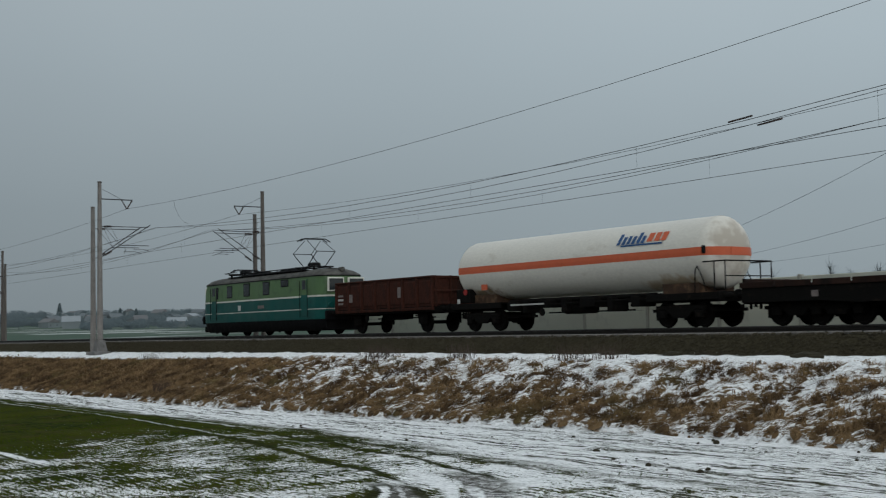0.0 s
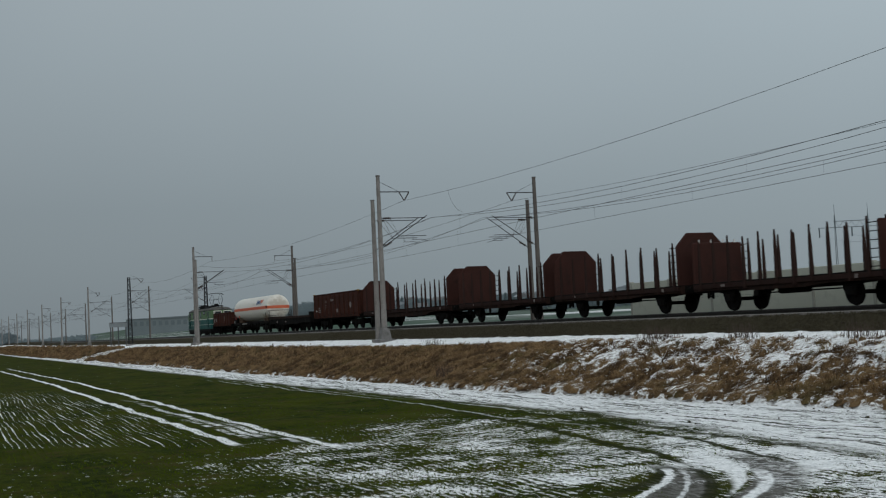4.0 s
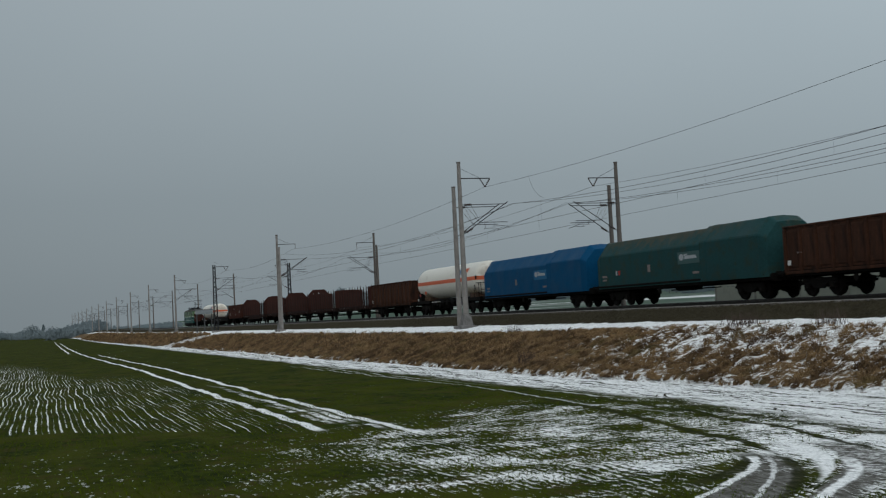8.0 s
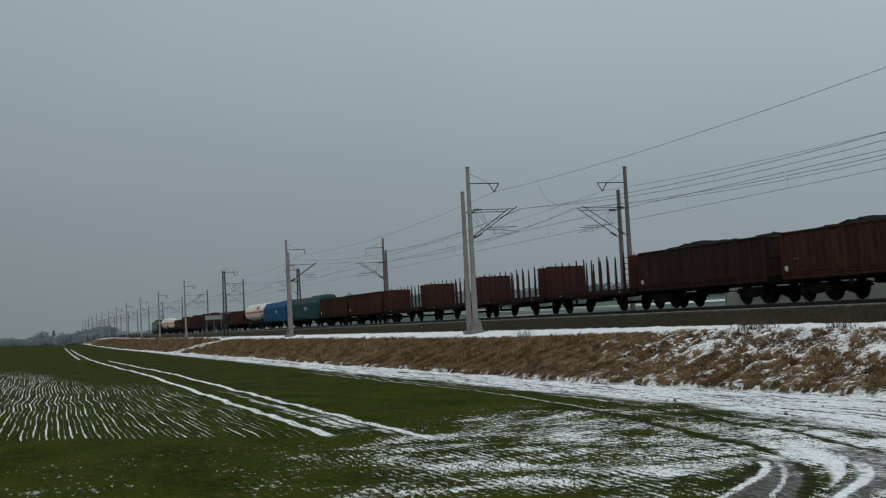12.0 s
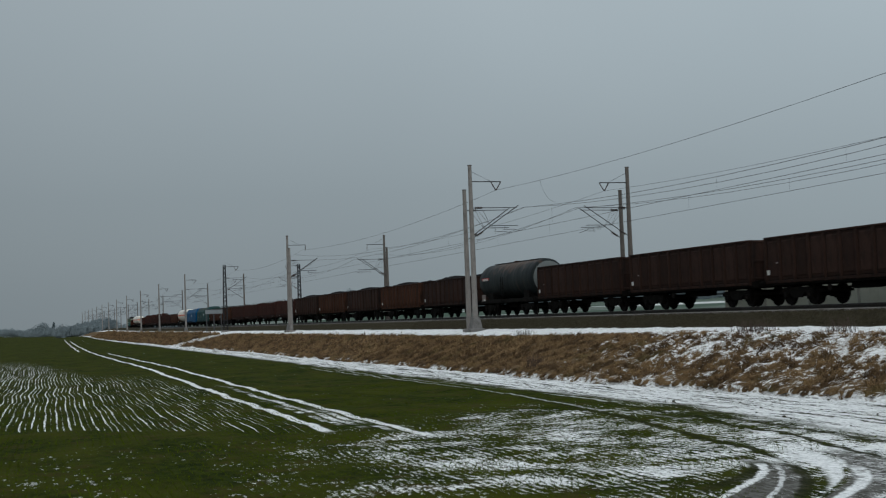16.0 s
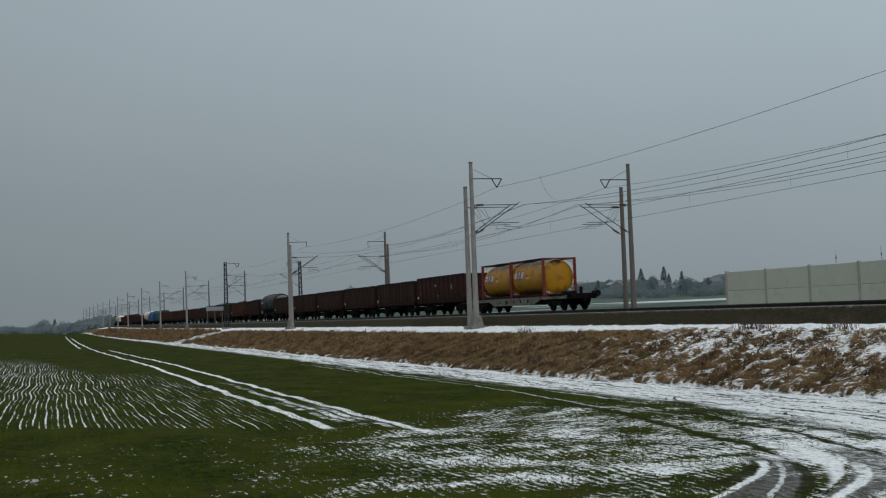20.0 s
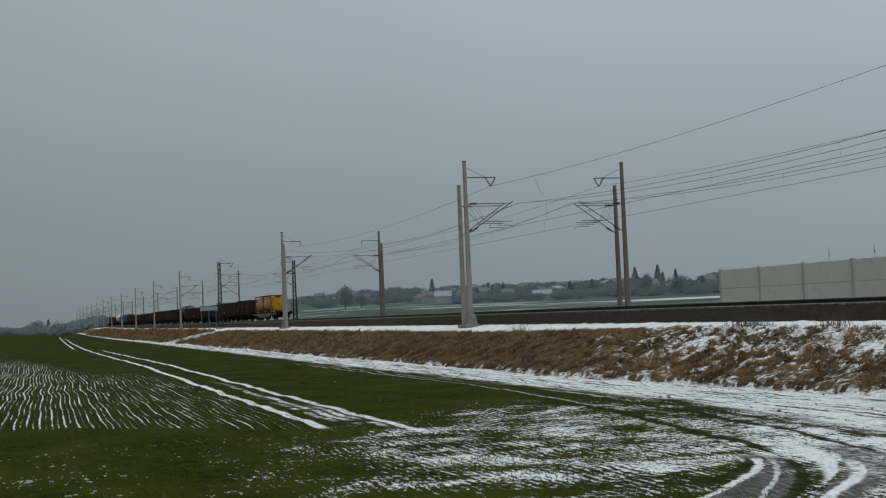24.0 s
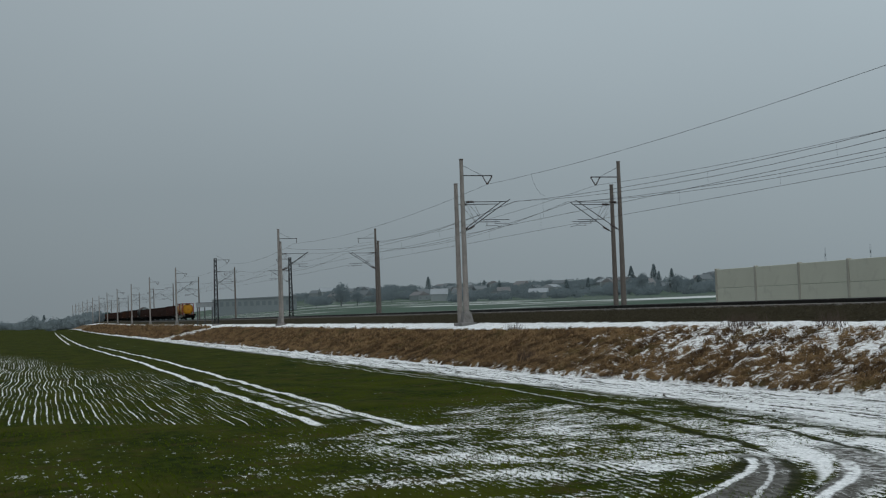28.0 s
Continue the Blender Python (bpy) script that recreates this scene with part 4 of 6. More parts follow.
# ---- train: running gear shared by all wagons ----
def wheel_mesh(r=0.46):
    prof = [(-0.065, 0.10), (-0.065, 0.17), (-0.02, 0.2), (-0.015, r - 0.08), (-0.065, r - 0.06), (-0.065, r + 0.025), (-0.035, r + 0.025), (-0.03, r), (0.065, r - 0.005), (0.065, r - 0.06), (0.02, r - 0.08), (0.015, 0.2), (0.06, 0.16), (0.06, 0.0)]
    g = Geo()
    n = 24
    rings = [[(y, q * math.cos(6.28318 * k / n), q * math.sin(6.28318 * k / n)) for k in range(n)] for y, q in prof]
    return g.loft(rings).mesh("wheel", M_WHEEL, True)


WHEEL, BIGWHEEL = wheel_mesh(), wheel_mesh(0.5)
AXLE = Geo().tube((-0.75, 0, 0), (0.75, 0, 0), 0.085, 10).mesh("axle", M_WHEEL)


def bogie_frame_mesh(base, axles):
    g = Geo()
    half = base / 2 * (axles - 1)
    for s in (-1, 1):
        x = s * 0.98
        n = axles
        out = []
        ys = [-half + base * i for i in range(n)]
        top = [(-half - 0.42, 0.62), (-half - 0.42, 0.42)]
        for i, yy in enumerate(ys):
            g.box((x, yy, 0.46), (0.2, 0.34, 0.3), 0.04)
            g.box((x, yy, 0.66), (0.16, 0.55, 0.12), 0.03)
            for e in (-0.22, 0.22):
                g.tube((x, yy + e, 0.5), (x, yy + e, 0.72), 0.06, 8)
        for a, c in zip(ys, ys[1:]):
            m = (a + c) / 2
            g.loft([[(x - 0.06, yy, z0), (x + 0.06, yy, z0), (x + 0.06, yy, z1), (x - 0.06, yy, z1)] for yy, z0, z1 in ((a - 0.3, 0.62, 0.78), (a + 0.25, 0.6, 0.78), (m - 0.3, 0.32, 0.80), (m + 0.3, 0.32, 0.80), (c - 0.25, 0.6, 0.78), (c + 0.3, 0.62, 0.78))])
            g.box((x, m, 0.5), (0.14, 0.5, 0.3), 0.04)
    g.box((0, 0, 0.68), (2.0, 0.5, 0.26), 0.04)
    g.box((0, half + 0.5, 0.6), (1.9, 0.1, 0.12))
    g.box((0, -half - 0.5, 0.6), (1.9, 0.1, 0.12))
    for i in range(axles):
        yy = -half + base * i
        for s in (-1, 1):
            g.box((s * 0.72, yy + 0.52, 0.45), (0.12, 0.07, 0.4))
    return g.mesh("bogie_frame", M_FRAME)


BOGIE2, BOGIE3 = bogie_frame_mesh(1.8, 2), bogie_frame_mesh(1.6, 3)
BUFFER = Geo()
BUFFER.tube((0, -0.62, 0), (0, -0.3, 0), 0.11, 10).tube((0, -0.32, 0), (0, -0.06, 0), 0.085, 10).tube((0, -0.06, 0), (0, 0, 0), 0.22, 16, 0.2).box((0, -0.62, 0), (0.34, 0.06, 0.34), 0.02)
BUFFER = BUFFER.mesh("buffer", M_FRAME, True)
COUPLING = Geo().tube((0, -0.5, 0), (0, -0.12, -0.02), 0.05, 8).tube((0, -0.12, -0.02), (0, -0.02, -0.16), 0.04, 8).tube((0, -0.02, -0.16), (0, 0.02, -0.42), 0.03, 6).box((0, -0.25, -0.34), (0.12, 0.06, 0.3), 0.02).mesh("coupling", M_FRAME)


def wheelset(parent, y, mesh, z=0.46, prefix_z=0.0):
    for s in (-1, 1):
        w = part("wheel", mesh, None, parent)
        w.location = (s * 0.7535, y, z)
        w.rotation_euler = (0, 0, 0 if s > 0 else math.pi)
    a = part("axle", AXLE, None, parent)
    a.location = (0, y, z)


def bogie(parent, y, axles=2):
    b = part("bogie", BOGIE2 if axles == 2 else BOGIE3, None, parent, "grimy cast steel bogie")
    b.location = (0, y, 0)
    base = 1.8 if axles == 2 else 1.6
    for i in range(axles):
        wheelset(b, (i - (axles - 1) / 2) * base, WHEEL)


def ends(parent, half, z=1.06):
    for e in (-1, 1):
        for s in (-0.875, 0.875):
            b = part("buffer", BUFFER, None, parent)
            b.location, b.rotation_euler = (s, e * half, z), (0, 0, 0 if e > 0 else math.pi)
        c = part("coupling", COUPLING, None, parent)
        c.location, c.rotation_euler = (0, e * half, z), (0, 0, 0 if e > 0 else math.pi)


def underframe(half, w=2.5, z0=0.92, z1=1.16, deep=0.0):
    g = Geo()
    b = half - 0.62
    for s in (-1, 1):
        if deep:
            g.loft([[(s * (w / 2) - 0.05, yy, zz), (s * (w / 2) + 0.05, yy, zz), (s * (w / 2) + 0.05, yy, z1), (s * (w / 2) - 0.05, yy, z1)] for yy, zz in ((-b, z0), (-b + 3.2, z0), (-b + 4.6, z0 - deep), (b - 4.6, z0 - deep), (b - 3.2, z0), (b, z0))])
        else:
            g.box((s * w / 2, 0, (z0 + z1) / 2), (0.1, 2 * b, z1 - z0), 0.015)
        g.box((s * 0.3, 0, z0 + 0.1), (0.12, 2 * b, 0.3))
    for e in (-1, 1):
        g.box((0, e * (b - 0.06), (z0 + z1) / 2), (w, 0.12, z1 - z0 + 0.1), 0.02)
    g.box((0, 0, z1 - 0.03), (w, 2 * b - 0.1, 0.05))
    for yy in (-b * 0.5, 0, b * 0.5):
        g.box((0, yy, z0 + 0.1), (w, 0.14, 0.16))
    return g


def underside_gear(parent, w=2.5):
    g = Geo()
    g.tube((-0.5, -0.9, 0.78), (-0.5, 0.9, 0.78), 0.17, 12).box((0.35, 0.4, 0.8), (0.5, 0.4, 0.3), 0.03).tube((0, -2.6, 0.7), (0, 2.6, 0.7), 0.03, 6)
    g.tube((-w / 2, 1.6, 0.86), (-w / 2, 1.6, 0.62), 0.03, 6).tube((-w / 2 - 0.03, 1.6, 0.72), (-w / 2 + 0.02, 1.6, 0.72), 0.16, 12)
    part("brake_gear", g, M_FRAME, parent, "dark brake cylinder and rods")


def bars(parent, rects, material=M_FADED, x=-1.0, name="marking"):
    """Small painted plates on the side at x: y, z, width, height."""
    for yy, zz, wy, hz in rects:
        part(name, Geo().box((x, yy, zz), (0.012, wy, hz)), material, parent, "faded painted marking")


# ---- open high-sided wagons ----
def open_wagon(length, top, nribs, material, label, marks, floor=1.16, width=2.76, bogies=True, name="open_wagon"):
    t = thing(name, label, "freight wagon", "wagons of the goods train")
    half = length / 2
    b = half - 0.66
    part("underframe", underframe(half, width - 0.2), M_FRAME, t, "grimy dark steel underframe")
    for s in (-1, 1):
        x = s * width / 2
        side = part("side_wall", Geo().box((x - s * 0.03, 0, (floor + top) / 2), (0.05, 2 * b, top - floor - 0.06)), material, t)
        n = nribs
        rib = Geo()
        rib.loft([[(x - s * 0.005, -0.09, z), (x + s * d, -0.055, z), (x + s * d, 0.055, z), (x - s * 0.005, 0.09, z)] for z, d in ((floor - 0.16, 0.05), (floor + 0.1, 0.10), (top - 0.2, 0.085), (top - 0.06, 0.05))])
        rm = rib.mesh("rib", material)
        for i in range(n + 1):
            r = part("rib", rm, None, side)
            r.location = (0, -b + 0.08 + (2 * b - 0.16) * i / n, 0)
        pan = Geo().loft([[(x - s * 0.004, -(b / n) * 0.72 * k, floor + 0.12 + q), (x - s * 0.004, (b / n) * 0.72 * k, floor + 0.12 + q), (x - s * 0.004, (b / n) * 0.72 * k, top - 0.2 - q), (x - s * 0.004, -(b / n) * 0.72 * k, top - 0.2 - q)] if d == 0 else
                          [(x + s * d, -(b / n) * 0.72 * k, floor + 0.12 + q), (x + s * d, (b / n) * 0.72 * k, floor + 0.12 + q), (x + s * d, (b / n) * 0.72 * k, top - 0.2 - q), (x + s * d, -(b / n) * 0.72 * k, top - 0.2 - q)] for d, k, q in ((0, 1, 0), (0.035, 0.82, 0.07))]).mesh("pressed_panel", material)
        for i in range(n):
            r = part("pressed_panel", pan, None, side)
            r.location = (0, -b + 0.08 + (2 * b - 0.16) * (i + 0.5) / n, 0)
        part("top_rail", Geo().box((x, 0, top - 0.05), (0.13, 2 * b + 0.1, 0.1), 0.03), material, side)
        part("sill", Geo().box((x, 0, floor - 0.08), (0.1, 2 * b, 0.14), 0.02), material, side)
    for e in (-1, 1):
        end = part("end_wall", Geo().box((0, e * b, (floor + top) / 2), (width - 0.1, 0.06, top - floor - 0.04)), material, t)
        for zz in (floor + 0.15, (floor + top) / 2, top - 0.08):
            part("end_rib", Geo().box((0, e * (b + 0.05), zz), (width, 0.09, 0.13), 0.03), material, end)
        for xx in (-width / 2 + 0.1, -0.45, 0.45, width / 2 - 0.1):
            part("end_post", Geo().box((xx, e * (b + 0.06), (floor + top) / 2), (0.1, 0.1, top - floor), 0.02), material, end)
    part("floor", Geo().box((0, 0, floor), (width - 0.1, 2 * b, 0.05)), M_FRAME, t)
    if bogies:
        for e in (-1, 1):
            bogie(t, e * (half - 2.55))
    else:
        for e in (-1, 1):
            for s in (-1, 1):
                g = Geo().box((s * 0.98, e * (half - 2.15), 0.52), (0.16, 0.34, 0.34), 0.04).box((s * 0.98, e * (half - 2.15), 0.78), (0.1, 1.2, 0.08), 0.02).box((s * 0.98, e * (half - 2.15), 0.65), (0.05, 0.7, 0.5))
                part("axle_guard", g, M_FRAME, t)
            wheelset(t, e * (half - 2.15), WHEEL)
    underside_gear(t)
    ends(t, half)
    bars(t, marks[:1], M_MARK, x=-width / 2 - 0.048)
    bars(t, marks[1:], x=-width / 2 - 0.048)
    return t


def log_wagon(length, gable, posts, bogies, label):
    t = thing("timber_wagon", label, "freight wagon", "wagons of the goods train")
    half = length / 2
    b = half - 0.62
    part("underframe", underframe(half, 2.5, 0.92, 1.22, 0.22 if bogies else 0.1), M_RUST, t, "brown flat wagon frame")
    part("deck", Geo().box((0, 0, 1.25), (2.75, 2 * b, 0.06), 0.01), M_FRAME, t)
    hw = 1.3
    if gable:
        poly = [(-hw, 1.2), (hw, 1.2), (hw, 3.10), (0.72, 3.70), (-0.72, 3.70), (-hw, 3.10)]
    else:
        poly = [(-hw, 1.2), (hw, 1.2), (hw, 3.12), (-hw, 3.12)]
    for e in (-1, 1):
        wall = part("end_board", Geo().prism(poly, e * (b - 0.1) - 0.05, e * (b - 0.1) + 0.05), M_END, t, "red-brown steel end board")
        fr = Geo()
        for (xa, za), (xb, zb) in zip(poly, poly[1:] + poly[:1]):
            fr.tube((xa, e * (b - 0.1), za), (xb, e * (b - 0.1), zb), 0.06, 6)
        part("board_frame", fr, M_END, wall)
        if not gable:
            for xx in (-0.95, -0.3, 0.35, 1.0):
                part("stub", Geo().tube((xx, e * (b - 0.1), 2.95), (xx, e * (b - 0.1), 3.32), 0.045, 6, 0.03), M_MARK if e > 0 else M_RUST, wall, "pale peg on the board's top edge")
        for s in ((-1, 1) if e < 0 else (1,)):
            lad = Geo()
            for k in range(6):
                zz = 1.4 + 0.33 * k
                lad.tube((s * 1.36, e * (b - 0.12), zz), (s * 1.36, e * (b - 0.62), zz), 0.02, 5)
            part("ladder_rungs", lad, M_FRAME, t, "steel rungs between board and stake")
    stake = Geo().loft([[(-q, -q, z), (q, -q, z), (q, q, z), (-q, q, z)] for q, z in ((0.07, 1.05), (0.06, 1.5), (0.048, 2.6), (0.026, 3.3))]).mesh("stake", M_STAKE)
    for s in (-1, 1):
        for i in range(posts):
            k = part("stake", stake, None, t)
            k.location = (s * 1.36, -b + 0.66 + (2 * b - 1.32) * i / (posts - 1) - (0.28 if gable and s < 0 else 0.0), -0.12 if (i + (s > 0)) % 3 == 1 else 0.0)
        part("side_rail", Geo().box((s * 1.33, 0, 1.12), (0.1, 2 * b - 0.1, 0.22), 0.02), M_STAKE, t)
    if bogies:
        for e in (-1, 1):
            bogie(t, e * (half - 2.6))
    else:
        for e in (-1, 1):
            yy = e * (half - 2.85)
            for s in (-1, 1):
                g = Geo().box((s * 0.98, yy, 0.55), (0.18, 0.36, 0.36), 0.04).box((s * 0.98, yy, 0.84), (0.1, 1.3, 0.1), 0.02).loft([[(s * 0.98 - 0.03, yy + p, z), (s * 0.98 + 0.03, yy + p, z), (s * 0.98 + 0.03, yy + q, z), (s * 0.98 - 0.03, yy + q, z)] for z, p, q in ((0.38, -0.25, 0.25), (0.95, -0.5, 0.5))])
                part("axle_guard", g, M_FRAME, t)
            wheelset(t, yy, BIGWHEEL, 0.5)
    underside_gear(t)
    ends(t, half)
    bars(t, [(half - 3.0, 1.12, 0.3, 0.1), (-half + 2.0, 1.1, 0.16, 0.16)], x=-1.392)
    return t


def dish(half, r, d):
    """Profile of a tank with dished ends."""
    p = []
    for i in range(9):
        a = math.pi / 2 * i / 8
        p.append((half - d + d * math.cos(a) if i else half, r * math.sin(a) ** 0.85 if i else 0.001))
    body = [(half - d - (2 * half - 2 * d) * i / 12, r) for i in range(1, 12)]
    return p + body + [(-y, q) for y, q in reversed(p)]


def gas_tank_wagon():
    t = thing("gas_tank_wagon", "long cream-white gas tank wagon with orange waistband and rust stains", "tank wagon", "wagons of the goods train")
    half, cz, r = 8.6, 2.66, 1.31
    prof = dish(7.75, r, 0.62)
    part("tank", Geo().lathe_y(prof, 0, cz, 48), M_CREAM, t, "cream-white pressure vessel", True)
    band = Geo()
    hb = 0.15
    loop = []
    for side, seq in ((1, prof), (-1, list(reversed(prof)))):
        loop += [(side, y, q) for y, q in seq if q > hb + 0.02]
    strips = [[(side * (math.sqrt((q + 0.007) ** 2 - z * z)), y * 1.0008, cz + z) for side, y, q in loop] for z in (-hb, 0.0, hb)]
    m = len(loop)
    for k in (0, 1):
        band.add(strips[k] + strips[k + 1], [(i, (i + 1) % m, m + (i + 1) % m, m + i) for i in range(m)])
    for e in (-1, 1):
        band.box((0, e * 7.752, cz), (0.5, 0.02, 0.30))
    part("waistband", band, M_ORANGE, t, "orange painted band", True)
    for yy in (-7.12, -5.5, 0.4, 5.5, 7.12):
        seam = Geo()
        seam.lathe_y([(yy - 0.04, r), (yy - 0.035, r + 0.004), (yy + 0.035, r + 0.004), (yy + 0.04, r)], 0, cz, 48)
        part("weld_seam", seam, M_CREAM, t)
    lg = Geo()
    a = math.asin(0.62 / r)
    for k, (yy, h) in enumerate(((0.55, 0.42), (0.28, 0.3), (0.02, 0.32), (-0.24, 0.3), (-0.5, 0.42), (-0.74, 0.28))):
        y0 = -3.55 + yy
        for j, (za, zb) in enumerate(((0.48, 0.48 + h),)):
            xa, xb = -math.sqrt(r * r - za * za) - 0.035, -math.sqrt(r * r - zb * zb) - 0.035
            lg.add([(xa, y0 + 0.05, cz + za), (xa, y0 - 0.13, cz + za), (xb, y0 - 0.19, cz + zb), (xb, y0 - 0.01, cz + zb)], [(0, 1, 2, 3)])
    xa, xb = -math.sqrt(r * r - 0.42 ** 2) - 0.035, -math.sqrt(r * r - 0.46 ** 2) - 0.035
    lg.add([(xa, -3.2, cz + 0.40), (xa, -5.4, cz + 0.40), (xb, -5.4, cz + 0.46), (xb, -3.2, cz + 0.46)], [(0, 1, 2, 3)])
    part("emblem", lg, M_LOGO_BLUE, t, "slanted dark blue strokes")
    lo = Geo()
    for yy in (-1.05, -1.42, -1.76):
        y0 = -3.55 + yy
        za, zb = 0.52, 0.84
        xa, xb = -math.sqrt(r * r - za * za) - 0.035, -math.sqrt(r * r - zb * zb) - 0.035
        lo.add([(xa, y0 + 0.05, cz + za), (xa, y0 - 0.23, cz + za), (xb, y0 - 0.29, cz + zb), (xb, y0 - 0.01, cz + zb)], [(0, 1, 2, 3)])
    part("emblem", lo, M_ORANGE, t, "slanted orange strokes")
    part("hazard_plate", Geo().box((-1.13, 5.6, 1.93), (0.02, 0.42, 0.32)), M_ORANGE, t, "small orange plate")
    for e in (-1, 1):
        g = Geo()
        for s in (-1, 1):
            g.box((s * 1.15, e * 6.2, 1.08), (0.1, 3.6, 0.26), 0.015).box((s * 0.3, e * 6.0, 1.05), (0.14, 4.0, 0.3))
        g.box((0, e * 7.92, 1.06), (2.4, 0.12, 0.34), 0.02).box((0, e * 6.2, 1.18), (2.3, 3.5, 0.05)).box((0, e * 5.0, 1.05), (2.3, 0.14, 0.24))
        part("end_frame", g, M_FRAME, t, "grimy black steel end frame")
    g = Geo()
    for s in (-1, 1):
        g.tube((s * 0.62, -4.4, 1.22), (s * 0.62, 4.4, 1.22), 0.09, 8).tube((s * 0.95, -4.6, 1.08), (s * 0.95, 3.2, 1.02), 0.04, 6)
    for yy, w, h in ((-3.6, 0.5, 0.4), (-2.2, 0.3, 0.55), (-0.9, 0.9, 0.35), (0.5, 0.35, 0.5), (1.7, 0.7, 0.3), (3.0, 0.3, 0.5), (3.9, 0.6, 0.4)):
        g.box((-0.55, yy, 1.2 - h / 2), (0.9, w, h), 0.03)
    part("piping", g, M_FRAME, t, "dark discharge pipes and valves under the vessel")
    for e in (-1, 1):
        part("saddle", Geo().prism([(-0.9, 1.15), (0.9, 1.15), (0.92, 1.58), (0.6, 1.46), (0, 1.36), (-0.6, 1.46), (-0.92, 1.58)], e * 5.9 - 0.9, e * 5.9 + 0.9), M_CRADLE, t, "rust-stained tank cradle")
    cab = part("valve_cabinet", Geo().box((-1.0, 7.1, 1.55), (0.4, 1.0, 0.6), 0.03), M_FRAME, t)
    part("signal_disc", Geo().tube((-1.2, 6.9, 1.72), (-1.23, 6.9, 1.72), 0.13, 14), M_PLATE_RED, cab, "red disc")
    bars(t, [(7.35, 1.32, 0.2, 0.2), (2.5, 1.06, 2.2, 0.06)], M_MARK, x=-1.27)
    rail = Geo()
    yb = -half + 0.8
    for s in (-1, 1):
        rail.tube((s * 1.2, yb, 1.2), (s * 1.2, yb, 2.28), 0.025, 6).tube((s * 1.2, yb - 0.5, 1.2), (s * 1.2, yb - 0.5, 2.28), 0.025, 6).tube((s * 1.2, yb + 0.55, 2.28), (s * 1.2, yb - 0.5, 2.28), 0.025, 6)
        rail.line([(s * 1.25, yb + 0.9, 1.2), (s * 1.25, yb + 0.85, 2.0), (s * 1.25, yb + 0.75, 2.15), (s * 1.25, yb + 0.5, 1.7), (s * 1.25, yb + 0.35, 1.25)], 0.022)
    rail.tube((-1.2, yb - 0.5, 2.28), (1.2, yb - 0.5, 2.28), 0.025, 6).tube((-1.2, yb - 0.5, 1.75), (1.2, yb - 0.5, 1.75), 0.02, 6)
    part("platform_railing", rail, M_FRAME, t, "dark tubular handrail")
    part("lamp_bracket", Geo().box((-1.27, -7.4, 2.72), (0.1, 0.16, 0.28), 0.03), M_BLACK, t)
    for e in (-1, 1):
        bogie(t, e * 5.95)
    underside_gear(t, 2.4)
    ends(t, half)
    return t


def heavy_flat_wagon():
    t = thing("heavy_flat_wagon", "low black six-axle flat wagon dusted with snow", "flat wagon", "wagons of the goods train")
    half = 8.05
    g = underframe(half, 2.7, 0.78, 1.28, 0.1)
    part("underframe", g, M_FRAME, t, "deep black side sills")
    part("deck", Geo().box((0, 0, 1.31), (2.9, 14.8, 0.07), 0.01), M_RUST, t, "brown plank deck")
    part("snow_cover", Geo().box((0.25, -0.4, 1.365), (2.2, 13.4, 0.04), 0.01), M_SNOWLOAD, t, "thin snow on the deck")
    for s in (-1, 1):
        for i in range(10):
            part("drop_side", Geo().box((s * 1.43, -6.75 + 1.5 * i, 1.36), (0.05, 1.44, 0.2), 0.01), M_RUST, t)
    part("end_box", Geo().box((0, -6.9, 1.55), (2.6, 0.6, 0.45), 0.03), M_FRAME, t, "dark box at the deck's end")
    part("end_plank", Geo().box((0, 7.3, 1.45), (2.8, 0.12, 0.26), 0.02), M_RUST, t)
    for e in (-1, 1):
        bogie(t, e * 4.7, 3)
    underside_gear(t)
    ends(t, half)
    bars(t, [(4.4, 1.0, 0.26, 0.2), (1.2, 0.98, 0.5, 0.12)], x=-1.42)
    return t


